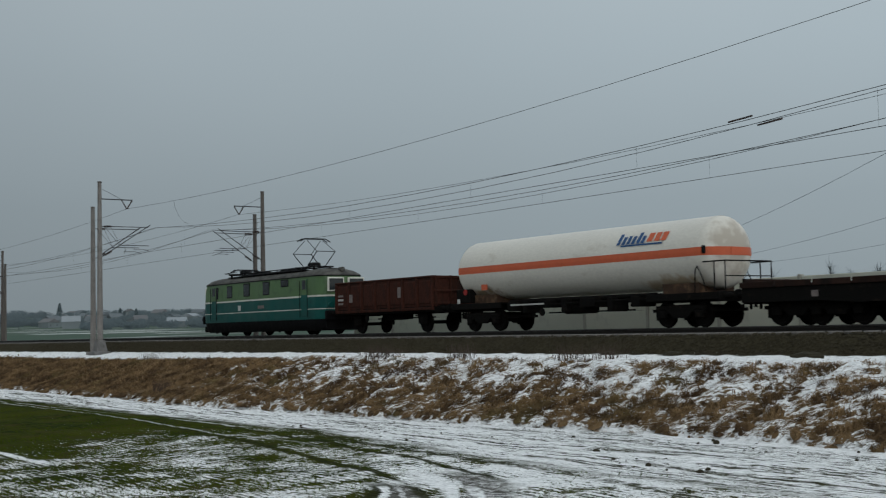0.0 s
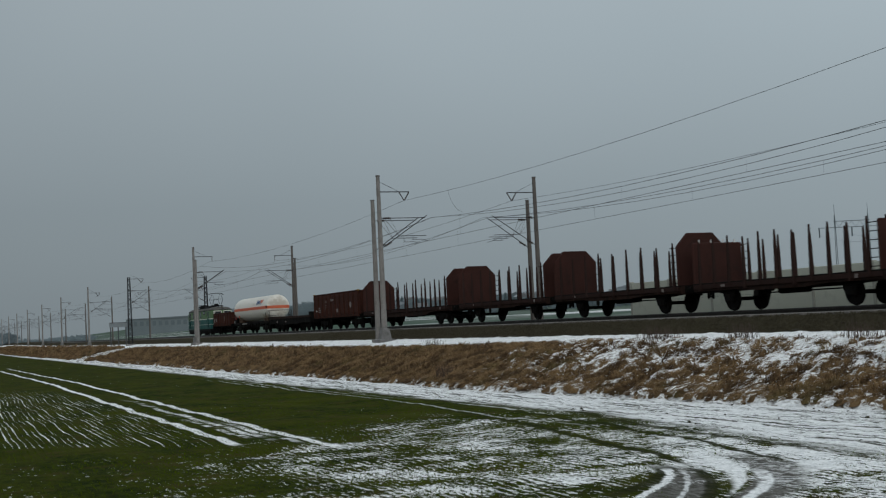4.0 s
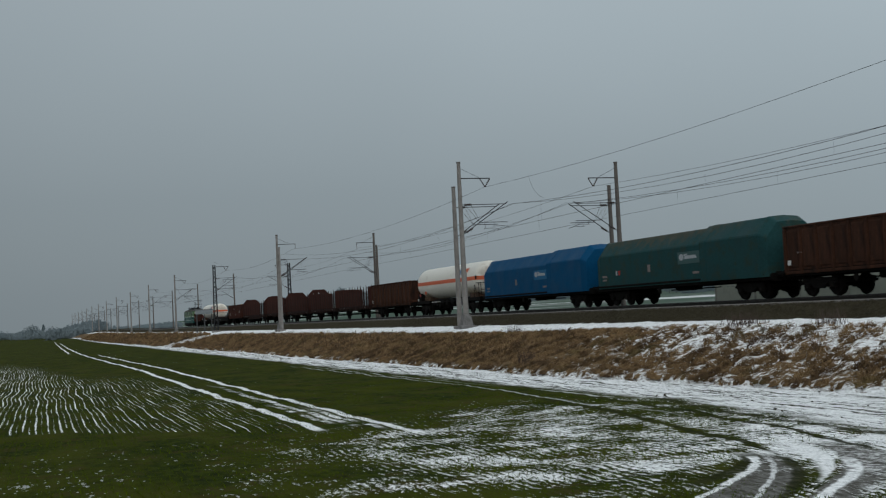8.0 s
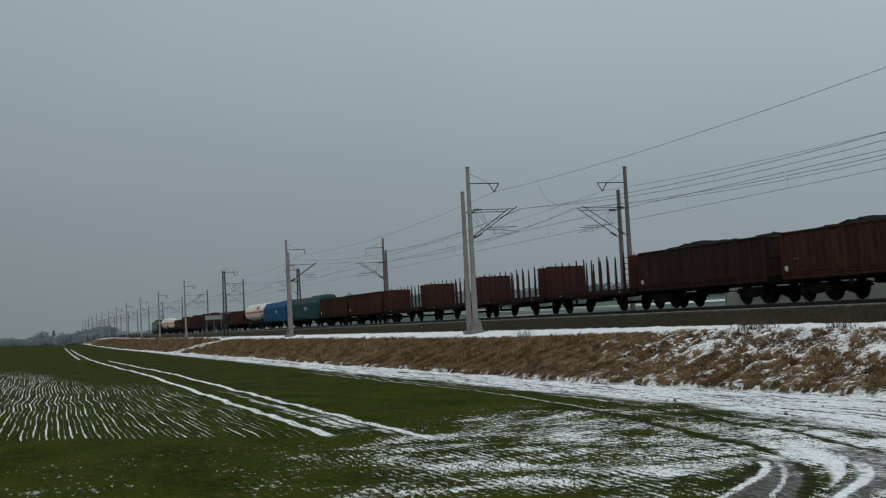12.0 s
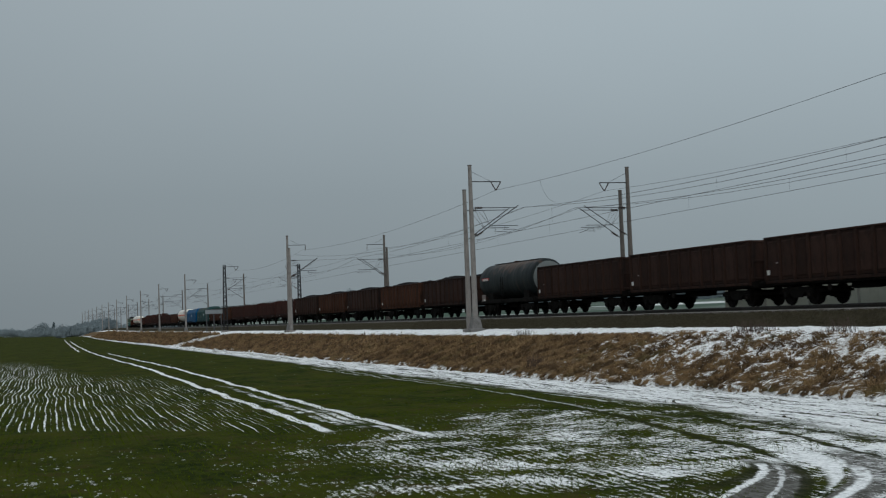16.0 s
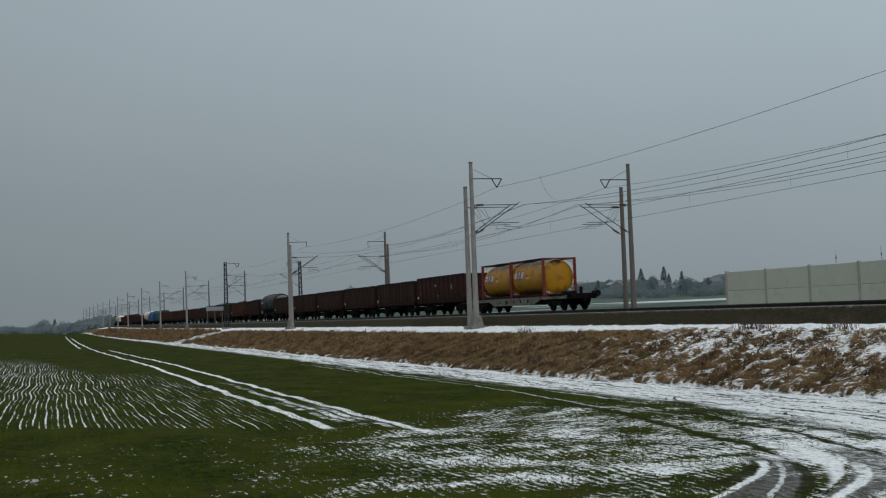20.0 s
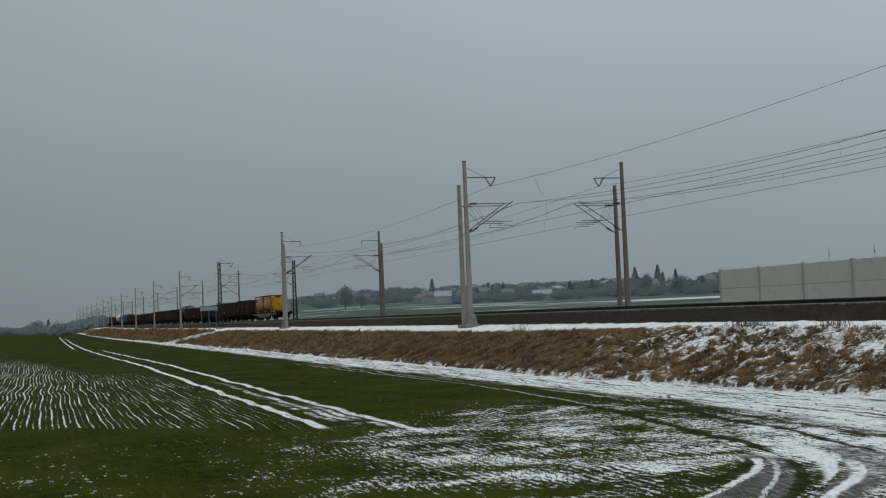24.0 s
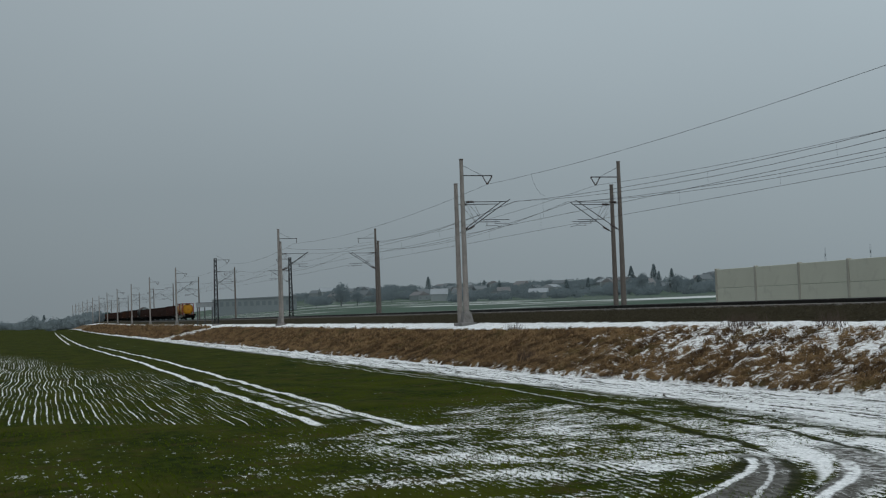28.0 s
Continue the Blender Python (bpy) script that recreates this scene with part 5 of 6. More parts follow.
def hood_wagon(label, tarp, panel):
    t = thing("hooded_wagon", label, "covered wagon", "wagons of the goods train")
    half = 9.75
    b = half - 0.7
    part("underframe", underframe(half, 2.5, 0.85, 1.12), M_FRAME, t)

    def hood(y0, y1, grow, taper0, taper1):
        w, k = 1.40 + grow, grow
        prof = [(-w, 1.0), (w, 1.0), (w, 2.86 + k), (w - 0.03, 2.94 + k), (0.86, 3.66 + k), (0.78, 3.71 + k), (0.0, 3.77 + k), (-0.78, 3.71 + k), (-0.86, 3.66 + k), (-w + 0.03, 2.94 + k), (-w, 2.86 + k)]
        sc = lambda f, dz: [(x * f, 1.0 + (z - 1.0) * dz) for x, z in prof]
        rings = [[(x, y0, z) for x, z in sc(taper0, 0.90 if taper0 < 1 else 1)], [(x, y0 + 0.55, z) for x, z in prof]]
        for yy in (y0 + 0.62, y1 - 0.62):
            for d, f in ((-0.04, 1.0), (-0.03, 1.006), (0.03, 1.006), (0.04, 1.0)):
                rings.append([(x * f, yy + d, 1.0 + (z - 1.0) * f) for x, z in prof])
        rings += [[(x, y1 - 0.55, z) for x, z in prof], [(x, y1, z) for x, z in sc(taper1, 0.90 if taper1 < 1 else 1)]]
        return Geo().loft(rings)

    part("long_hood", hood(-b + 5.4, b, 0.0, 1.0, 0.92), tarp, t)
    part("short_hood", hood(-b, -b + 5.9, 0.09, 0.93, 1.0), tarp, t)
    part("emblem_panel", Geo().box((-1.404, -1.95, 2.30), (0.012, 2.3, 0.62), 0.004), panel, t, "faded paler panel on the tarpaulin")
    disc = Geo().loft([[(x, -1.2 + 0.24 * math.cos(0.5236 * i), 2.34 + 0.17 * math.sin(0.5236 * i)) for i in range(12)] for x in (-1.414, -1.422)])
    part("emblem", disc, M_FADE_WHITE, t, "pale oval emblem")
    for y0, y1, h in ((-1.5, -2.75, 0.17), (-1.45, -1.85, 0.09)):
        z0 = 2.32 if h > 0.1 else 2.46
        part("emblem", Geo().loft([[(x, y0, z0 - h / 2), (x, y1, z0 - h / 2), (x, y1 + 0.1, z0 + h / 2), (x, y0 - 0.05, z0 + h / 2)] for x in (-1.414, -1.420)]), M_FADE_WHITE, t, "pale bar of unreadable writing")
    if panel is M_PANEL_GREEN:
        bars(t, [(6.0, 1.86, 0.2, 0.26)], M_PLATE_RED, x=-1.416)
        bars(t, [(6.35, 1.86, 0.14, 0.26)], M_FADE_WHITE, x=-1.416)
    part("hood_seam", Geo().box((-1.445, -b + 5.86, 2.0), (0.1, 0.07, 1.9), 0.01).box((1.445, -b + 5.86, 2.0), (0.1, 0.07, 1.9), 0.01), tarp, t, "ridge where the two hoods overlap")
    bars(t, [(2.4, 1.95, 0.3, 0.4), (7.9, 1.7, 0.6, 0.12), (7.9, 1.5, 0.5, 0.1), (-2.6, 1.5, 0.6, 0.12)], x=-1.416)
    part("latch_rail", Geo().box((-1.42, 0, 1.12), (0.06, 2 * b - 0.6, 0.1), 0.02).box((1.42, 0, 1.12), (0.06, 2 * b - 0.6, 0.1), 0.02), M_FRAME, t)
    for e in (-1, 1):
        bogie(t, e * 6.9)
    underside_gear(t)
    ends(t, half)
    return t


def dark_tank_wagon():
    t = thing("tank_wagon", "sooty black tank wagon with rust streaks and pale grey ends", "tank wagon", "wagons of the goods train")
    half, cz, r = 5.95, 2.55, 1.32
    prof = dish(5.5, r, 0.38)
    part("tank", Geo().lathe_y(prof, 0, cz, 44), M_TANK_DARK, t, smooth=True)
    part("end_plate", Geo().lathe_y([(-5.508, 0.001), (-5.49, 0.55), (-5.43, 0.9), (-5.35, 1.14)], 0, cz, 36), M_TANK_END, t, "pale grey dished end", True)
    walk_g = Geo().box((0, 0, cz + r + 0.02), (0.6, 8.8, 0.04), 0.01)
    for yy in (-4.3, -2, 0, 2, 3.8):
        walk_g.box((0, yy, cz + r - 0.04), (0.55, 0.08, 0.12))
    part("roof_walkway", walk_g, M_FRAME, t)
    part("dome_hatch", Geo().tube((0, 0.3, cz + r - 0.05), (0, 0.3, cz + r + 0.1), 0.3, 16), M_TANK_DARK, t)
    part("name_plate", Geo().box((-1.30, 3.9, 2.72), (0.02, 1.5, 0.26)), M_PLATE_RED, t, "red plate with pale strokes")
    for k in range(4):
        part("name_stroke", Geo().box((-1.316, 4.35 - 0.3 * k, 2.72), (0.012, 0.2, 0.16)), M_MARK, t)
    part("underframe", underframe(half, 2.4, 0.92, 1.2), M_FRAME, t)
    bars(t, [(4.45, 1.36, 0.75, 0.5)], M_FADED, x=-1.27)
    bars(t, [(4.3, 1.2, 0.25, 0.12)], M_MARK, x=-1.28)
    for e in (-1, 1):
        part("saddle", Geo().prism([(-1.0, 1.15), (1.0, 1.15), (1.02, 1.75), (0.7, 1.5), (0, 1.28), (-0.7, 1.5), (-1.02, 1.75)], e * 3.6 - 0.5, e * 3.6 + 0.5), M_FRAME, t)
    lad = Geo()
    for s in (-1, 1):
        for o in (-0.2, 0.2):
            lad.tube((s * 1.36, o + 0.3, 1.0), (s * 1.36, o + 0.3, 2.8), 0.02, 5)
        for k in range(6):
            lad.tube((s * 1.36, 0.1, 1.15 + 0.3 * k), (s * 1.36, 0.5, 1.15 + 0.3 * k), 0.016, 5)
    part("ladder", lad, M_FRAME, t)
    for e in (-1, 1):
        bogie(t, e * 3.7)
    underside_gear(t, 2.4)
    ends(t, half)
    return t


def container_wagon():
    t = thing("container_wagon", "grey skeletal container wagon with an empty rear end", "container wagon", "wagons of the goods train")
    half = 9.87
    b = half - 0.62
    for s in (-1, 1):
        g = Geo().loft([[(s * 1.12 - 0.06, yy, zz), (s * 1.12 + 0.06, yy, zz), (s * 1.12 + 0.06, yy, 0.99), (s * 1.12 - 0.06, yy, 0.99)] for yy, zz in ((-b, 0.78), (-b + 4.3, 0.78), (-b + 5.5, 0.46), (b - 5.2, 0.46), (b - 4.1, 0.78), (b, 0.78))])
        part("side_sill", g, M_GREYSILL, t, "deep grey side sill")
        # Dark discs on the closed sill stand in for the shade inside holes.
        for i in range(5):
            part("hole_disc", Geo().tube((s * 1.175, -2.7 + 1.35 * i, 0.72), (s * 1.186, -2.7 + 1.35 * i, 0.72), 0.12, 14), M_FRAME, t)
    for yy in (-b + 0.06, -b + 2.6, -2.9, 0, 2.9, b - 2.6, b - 0.06):
        part("cross_member", Geo().box((0, yy, 0.86), (2.12, 0.16, 0.24), 0.02), M_FRAME, t)
    part("centre_sill", Geo().box((0, 0, 0.86), (0.4, 2 * b, 0.26)), M_FRAME, t)
    part("rear_deck", Geo().box((0, -b + 1.35, 1.05), (2.5, 2.7, 0.12), 0.02), M_FRAME, t, "dark end deck")
    part("front_deck", Geo().box((0, b - 1.4, 1.03), (2.5, 2.8, 0.08), 0.02), M_FRAME, t)
    part("hand_brake", Geo().tube((-1.1, -b + 0.2, 1.05), (-1.1, -b + 0.2, 1.6), 0.03, 6).tube((1.1, -b + 0.2, 1.05), (1.1, -b + 0.2, 1.5), 0.03, 6), M_FRAME, t)
    for e in (-1, 1):
        bogie(t, e * 7.1)
    underside_gear(t, 2.3)
    ends(t, half)
    bars(t, [(3.0, 0.84, 0.5, 0.14), (1.9, 0.8, 0.25, 0.25)], x=-1.19)
    part("end_box", Geo().box((-0.6, -b + 0.7, 1.17), (0.8, 0.9, 0.18), 0.04), M_FRAME, t, "dark gear box on the rear deck")
    part("brake_drum", Geo().tube((0.5, -b + 1.2, 1.1), (0.5, -b + 1.2, 1.55), 0.12, 10), M_FRAME, t)
    return t


def tank_container():
    t = thing("tank_container", "yellow tank container in a red steel frame, on a container wagon", "tank container", "tank containers on the wagon")
    L, W, H = 6.06, 2.44, 2.59
    hy, hx = L / 2 - 0.06, W / 2 - 0.06
    for e in (-1, 1):
        for s in (-1, 1):
            part("corner_post", Geo().box((s * hx, e * hy, H / 2), (0.15, 0.22, H), 0.015), M_CFRAME, t)
        for z, h in ((0.09, 0.14), (H - 0.06, 0.1)):
            part("end_rail", Geo().box((0, e * hy, z), (W - 0.24, 0.1, h)), M_CFRAME, t)
            part("side_rail", Geo().box((e * hx, 0, z), (0.09, L - 0.24, h)), M_DARKRAIL, t, "dark red side rail")
        for s in (-1, 1):
            for k in (-1, 1):
                zig = [(hx - 0.05, 0.62), (0.98, 0.84), (hx - 0.05, 0.92), (0.86, 1.02), (0.74, 1.12), (hx - 0.05, 1.05), (0.52, 1.14), (hx - 0.3, 0.98)]
                g = Geo()
                for (xa, za), (xb, zb) in zip(zig, zig[1:]):
                    g.tube((s * xa, e * hy, 1.30 + k * za), (s * xb, e * hy, 1.30 + k * zb), 0.022, 5)
                part("corner_lattice", g, M_BRACE, t, "thin pale lattice braces in the frame's corner")
    prof = dish(2.92, 1.19, 0.30)
    part("tank", Geo().lathe_y(prof, 0, 1.29, 40), M_YELLOW, t, "glossy yellow tank", True)
    def patch(y0, y1, z0, z1, lift, skew):
        g = Geo()
        for i in range(6):
            za, zb = z0 + (z1 - z0) * i / 6, z0 + (z1 - z0) * (i + 1) / 6
            xa, xb = -math.sqrt((1.19 + lift) ** 2 - za * za), -math.sqrt((1.19 + lift) ** 2 - zb * zb)
            ka, kb = skew * i / 6, skew * (i + 1) / 6
            g.add([(xa, y0 + ka, 1.29 + za), (xa, y1 + ka, 1.29 + za), (xb, y1 + kb, 1.29 + zb), (xb, y0 + kb, 1.29 + zb)], [(0, 1, 2, 3)])
        return g

    def badge(y0, rim, z0, lift):
        """A round patch of radius rim on the tank's side."""
        ring = []
        for i in range(16):
            z = z0 + rim * math.sin(0.3927 * i)
            ring.append((-math.sqrt((1.19 + lift) ** 2 - z * z), y0 + rim * 0.8 * math.cos(0.3927 * i), 1.29 + z))
        return Geo().add(ring, [tuple(range(16))])

    for y0 in (2.12, 0.88):
        part("emblem", badge(y0, 0.34, 0.24, 0.008), M_PLATE_RED, t, "red round emblem patch")
        part("emblem", badge(y0, 0.25, 0.26, 0.018), M_MARK, t, "white round emblem patch")
        part("emblem", patch(y0 + 0.10, y0 - 0.08, 0.22, 0.30, 0.028, 0.0), M_PLATE_RED, t, "red emblem stroke")
    part("emblem", patch(1.74, 1.26, -0.02, 0.56, 0.008, 0.0), M_LOGO_BLUE, t, "blue shield-shaped emblem patch")
    part("emblem", patch(1.58, 1.42, -0.18, -0.02, 0.008, 0.0), M_LOGO_BLUE, t, "tip of the blue shield")
    part("emblem", patch(1.57, 1.43, 0.04, 0.50, 0.018, 0.0), M_MARK, t, "white emblem bar")
    part("small_writing", patch(0.25, -0.25, 0.16, 0.26, 0.008, 0.0), M_PLATE_RED, t, "small dark bar of unreadable writing")
    part("small_writing", patch(0.10, -0.35, -0.02, 0.06, 0.008, 0.0), M_MARK, t, "small pale bar of unreadable writing")
    part("top_walkway", Geo().box((0, 0, H - 0.03), (0.5, L - 0.3, 0.04)), M_FRAME, t)
    return t


def locomotive():
    t = thing("electric_locomotive", "teal and pale green four-axle electric locomotive with cream lines", "locomotive", "")
    half = 8.4

    def plan(k, w, back=0.0):
        pts = []
        hl = 7.8 - back
        for x, y in ((w, hl - 1.0), (w - 0.05, hl - 0.62), (w - 0.3, hl - 0.22), (w - 0.75, hl - 0.05), (0.0, hl)):
            pts.append((x * k, y * 1.0))
        q = pts + [(-x, y) for x, y in reversed(pts[:-1])]
        return q + [(-x, -y) for x, y in q]

    def layer(levels):
        return Geo().loft([[(x, y, z) for x, y in plan(1.0, w, bk)] for z, w, bk in levels])

    # Black shell brought down low to hide the wheels from the camera.
    part("skirt", layer([(0.20, 1.26, 0.3), (0.36, 1.36, 0.08), (0.80, 1.42, 0.02)]), M_BLACK, t, "black skirt drawn low over the wheels", True)
    part("lower_body", layer([(0.81, 1.44, 0.0), (1.36, 1.45, 0.0), (2.04, 1.45, 0.02)]), M_LOCO_TEAL, t, "dark teal lower body", True)
    part("waist_line", layer([(2.0, 1.456, 0.012), (2.09, 1.456, 0.014)]), M_CREAM_LINE, t, "cream waist line")
    part("lower_line", layer([(1.33, 1.455, -0.006), (1.375, 1.455, -0.006)]), M_CREAM_LINE, t, "thin cream line")
    part("upper_body", layer([(2.04, 1.45, 0.02), (2.6, 1.445, 0.08), (3.12, 1.40, 0.20)]), M_LOCO_GREEN, t, "pale green upper body", True)
    part("roof", layer([(3.12, 1.42, 0.16), (3.2, 1.40, 0.22), (3.38, 1.20, 0.5), (3.5, 0.85, 0.8), (3.56, 0.3, 1.0)]), M_LOCO_ROOF, t, "weathered grey curved roof", True)
    part("gutter", layer([(3.10, 1.435, 0.15), (3.15, 1.435, 0.15)]), M_BLACK, t)
    for s in (-1, 1):
        for yy, w, h, zz in ((3.55, 0.62, 0.62, 2.62), (1.25, 0.72, 0.66, 2.66), (-1.25, 0.72, 0.66, 2.66), (5.35, 0.3, 0.6, 2.6), (-3.5, 0.8, 0.3, 2.86)):
            win = part("side_window", Geo().box((s * 1.447, yy, zz), (0.03, w + 0.1, h + 0.1), 0.012), M_BLACK, t, "dark framed side window")
            part("pane", Geo().box((s * 1.456, yy, zz), (0.024, w, h)), M_GLASS, win)
        for e in (-1, 1):
            door = part("cab_door", Geo().box((s * 1.442, e * 5.75, 1.98), (0.05, 0.66, 2.0), 0.015), M_LOCO_TEAL, t, "narrow cab door with handrails")
            part("upper_leaf", Geo().box((s * 1.446, e * 5.75, 2.55), (0.05, 0.62, 0.86), 0.012), M_LOCO_GREEN, door)
            part("pane", Geo().box((s * 1.462, e * 5.75, 2.68), (0.024, 0.42, 0.5)), M_GLASS, door)
            for o in (-0.42, 0.42):
                part("handrail", Geo().tube((s * 1.5, e * 5.75 + o, 0.95), (s * 1.5, e * 5.75 + o, 2.9), 0.018, 6), M_BLACK, door)
        part("number_plate", Geo().box((s * 1.462, 2.2, 1.62), (0.02, 0.34, 0.3)), M_MARK, t, "pale square plate")
        part("number_plate", Geo().box((s * 1.462, -0.6, 1.62), (0.02, 0.75, 0.17)), M_FADED, t, "small grey plate")
    for e in (-1, 1):
        for s in (-1, 1):
            fw = part("windscreen", Geo().box((s * 0.62, e * 7.72, 2.64), (1.0, 0.12, 0.76), 0.03), M_CREAM_LINE, t, "windscreen in a cream frame")
            part("pane", Geo().box((s * 0.62, e * 7.735, 2.64), (0.84, 0.12, 0.6)), M_GLASS, fw)
            part("headlamp", Geo().tube((s * 0.95, e * 7.65, 1.55), (s * 0.95, e * 7.81, 1.55), 0.14, 14), M_LOCO_TEAL, t, "round lamp housing")
        part("roof_lamp", Geo().tube((0, e * 7.1, 3.46), (0, e * 7.45, 3.46), 0.13, 14), M_LOCO_ROOF, t)
        part("buffer_beam", Geo().box((0, e * 7.75, 1.0), (2.6, 0.14, 0.5), 0.03), M_BLACK, t)
        part("snow_plough", Geo().box((0, e * 7.65, 0.42), (2.4, 0.08, 0.36), 0.02), M_BLACK, t)
        b = part("bogie", BOGIE_LOCO, None, t, "black locomotive bogie")
        b.location = (0, e * 4.15, 0)
        for o in (-1.55, 1.55):
            wheelset(b, o, LOCOWHEEL, 0.6)
    for e, up in ((-1, True), (1, False)):
        yc = e * 4.3
        base = Geo()
        for s in (-0.55, 0.55):
            base.box((s, yc, 3.72), (0.07, 2.3, 0.07))
        for o in (-0.9, 0.9):
            base.box((0, yc + o, 3.72), (1.4, 0.08, 0.08)).tube((0.5, yc + o, 3.42), (0.5, yc + o, 3.72), 0.07, 8).tube((-0.5, yc + o, 3.42), (-0.5, yc + o, 3.72), 0.07, 8)
        base.box((0, yc, 3.86), (0.5, 0.7, 0.24), 0.06)
        pan = part("pantograph", base, M_BLACK, t, "raised diamond pantograph" if up else "folded diamond pantograph")
        zt, zk, spread_y = (5.30, 4.53, 1.36) if up else (4.0, 3.84, 1.75)
        for s in (-0.55, 0.55):
            for o in (-1, 1):
                arm = Geo()
                arm.tube((s, yc + o * (0.28 if up else 0.5), 3.78), (s * 1.05, yc + o * spread_y, zk), 0.026, 6)
                part("lower_arm", arm, M_BLACK, pan)
                arm = Geo()
                arm.tube((s * 1.05, yc + o * spread_y, zk), (s * 0.9, yc + o * 0.14, zt - 0.1), 0.018, 6)
                part("upper_arm", arm, M_BLACK, pan)
        for o in (-1, 1):
            arm = Geo()
            arm.tube((-0.58, yc + o * spread_y, zk), (0.58, yc + o * spread_y, zk), 0.02, 6)
            part("cross_tube", arm, M_BLACK, pan)
            arm = Geo()
            arm.line([(-0.95, yc + o * 0.17, zt - 0.16), (-0.65, yc + o * 0.17, zt), (0.65, yc + o * 0.17, zt), (0.95, yc + o * 0.17, zt - 0.16)], 0.03)
            part("collector_bow", arm, M_BLACK, pan)
    eq = Geo()
    eq.box((0, 0, 3.58), (1.3, 5.2, 0.14), 0.03).box((0.2, -1.2, 3.7), (0.8, 1.2, 0.16), 0.03).box((-0.2, 1.6, 3.68), (0.7, 1.0, 0.14), 0.03)
    eq.tube((-0.6, -6.0, 3.72), (-0.6, 3.0, 3.72), 0.03, 6).tube((0.6, -3.0, 3.74), (0.6, 5.0, 3.74), 0.03, 6)
    for s in (-1, 1):
        wb = Geo().box((s * 0.98, -0.4, 3.52), (0.3, 9.6, 0.04), 0.01)
        for k in range(7):
            wb.box((s * 0.98, -4.8 + 1.5 * k, 3.45), (0.06, 0.05, 0.12))
        part("roof_walkway", wb, M_BLACK, t, "dark plank walkway along the roof")
    part("roof_equipment", eq, M_BLACK, t, "dark roof boxes and bus bars")
    ends(t, half)
    return t


BOGIE_LOCO = Geo()
for s_ in (-1, 1):
    BOGIE_LOCO.box((s_ * 1.08, 0, 0.72), (0.16, 4.2, 0.26), 0.04).box((s_ * 1.1, 0, 0.5), (0.2, 0.9, 0.5), 0.05)
    for o_ in (-1.55, 1.55):
        BOGIE_LOCO.box((s_ * 1.1, o_, 0.6), (0.24, 0.42, 0.42), 0.05).box((s_ * 1.1, o_ - 0.5, 0.55), (0.1, 0.3, 0.4), 0.02).box((s_ * 1.1, o_ + 0.5, 0.55), (0.1, 0.3, 0.4), 0.02)
    BOGIE_LOCO.box((s_ * 1.0, 2.15, 0.45), (0.1, 0.1, 0.6))
BOGIE_LOCO.box((0, 0, 0.7), (2.1, 1.0, 0.3), 0.05)
BOGIE_LOCO = BOGIE_LOCO.mesh("locomotive_bogie", M_BLACK)
LOCOWHEEL = wheel_mesh(0.6)


def coal_load():
    g = Geo()
    ys = [-6.2 + 12.4 * i / 80 for i in range(81)]
    xs = [-1.3 + 2.6 * i / 12 for i in range(13)]
    for y in ys:
        for x in xs:
            e = min(1, (6.25 - abs(y)) / 0.9) * min(1, (1.32 - abs(x)) / 0.5)
            z = 2.96 + e * (0.34 + 0.10 * math.sin(y * 0.7 + 0.6) - 0.14 * (x / 1.3) ** 2 + 0.16 * noise.noise(Vector((x * 1.1, y * 0.9, 0))) + 0.09 * noise.noise(Vector((x * 4, y * 4, 5))))
            g.v.append((x, y, z))
    for j in range(80):
        for i in range(12):
            a = j * 13 + i
            g.f.append((a, a + 1, a + 14, a + 13))
    k = len(g.v)
    rim = [i for i in range(13)] + [13 * j + 12 for j in range(1, 81)] + [13 * 80 + i for i in range(11, -1, -1)] + [13 * j for j in range(79, 0, -1)]
    g.v += [(g.v[i][0], g.v[i][1], 2.2) for i in rim]
    n = len(rim)
    g.f += [(rim[i], rim[(i + 1) % n], k + (i + 1) % n, k + i) for i in range(n)]
    g.f.append(tuple(k + i for i in range(n)))
    ob = part("coal_load", g, M_COAL)
    return tagged(ob, "heaped black coal in an open brown wagon", "coal load", "coal loads")


# ---- train: the vehicles in order, with the place of each one's front at the start ----
SPEED = 24.4
TRAIN = []


def join(ob, front, length, shift=0.0, up=0.0):
    TRAIN.append((ob, front - length / 2 + shift, up))


M14 = [(6.0, 1.52, 0.22, 0.22), (5.2, 1.95, 0.30, 0.06)]
join(locomotive(), 73.0, 16.8)
join(open_wagon(10.2, 2.6, 7, M_RED, "short oxide-red open wagon with faded lettering", [(3.9, 1.7, 0.5, 0.1), (3.9, 1.5, 0.5, 0.1), (3.9, 1.9, 0.5, 0.1), (2.9, 1.75, 0.34, 0.4), (-1.7, 1.9, 0.45, 0.5)], bogies=False), 56.2, 10.2)
tank = gas_tank_wagon()
join(tank, 46.1, 17.2)
join(heavy_flat_wagon(), 28.9, 16.0)
red = open_wagon(14.04, 3.17, 10, M_RED, "oxide-red high-sided open wagon with pale lettering", [(5.6, 1.7, 0.3, 0.09), (4.7, 1.75, 0.7, 0.09), (4.7, 1.58, 0.8, 0.09), (4.7, 1.92, 0.5, 0.09), (2.6, 2.45, 0.42, 0.22), (2.6, 2.1, 0.36, 0.1), (2.6, 1.9, 0.4, 0.1), (1.1, 2.55, 0.3, 0.2), (0.62, 2.55, 0.5, 0.12), (-0.6, 1.6, 0.4, 0.3)])
for e in (-1, 1):
    for x in (-1.36, 1.36):
        part("corner_cap", Geo().box((x, e * 6.28, 3.14), (0.16, 0.34, 0.13), 0.02), M_CORNER, red, "ochre painted corner of the top rail")
part("round_marking", Geo().tube((-1.40, -4.3, 2.0), (-1.432, -4.3, 2.0), 0.25, 18), M_FADED, red, "worn pale round marking")
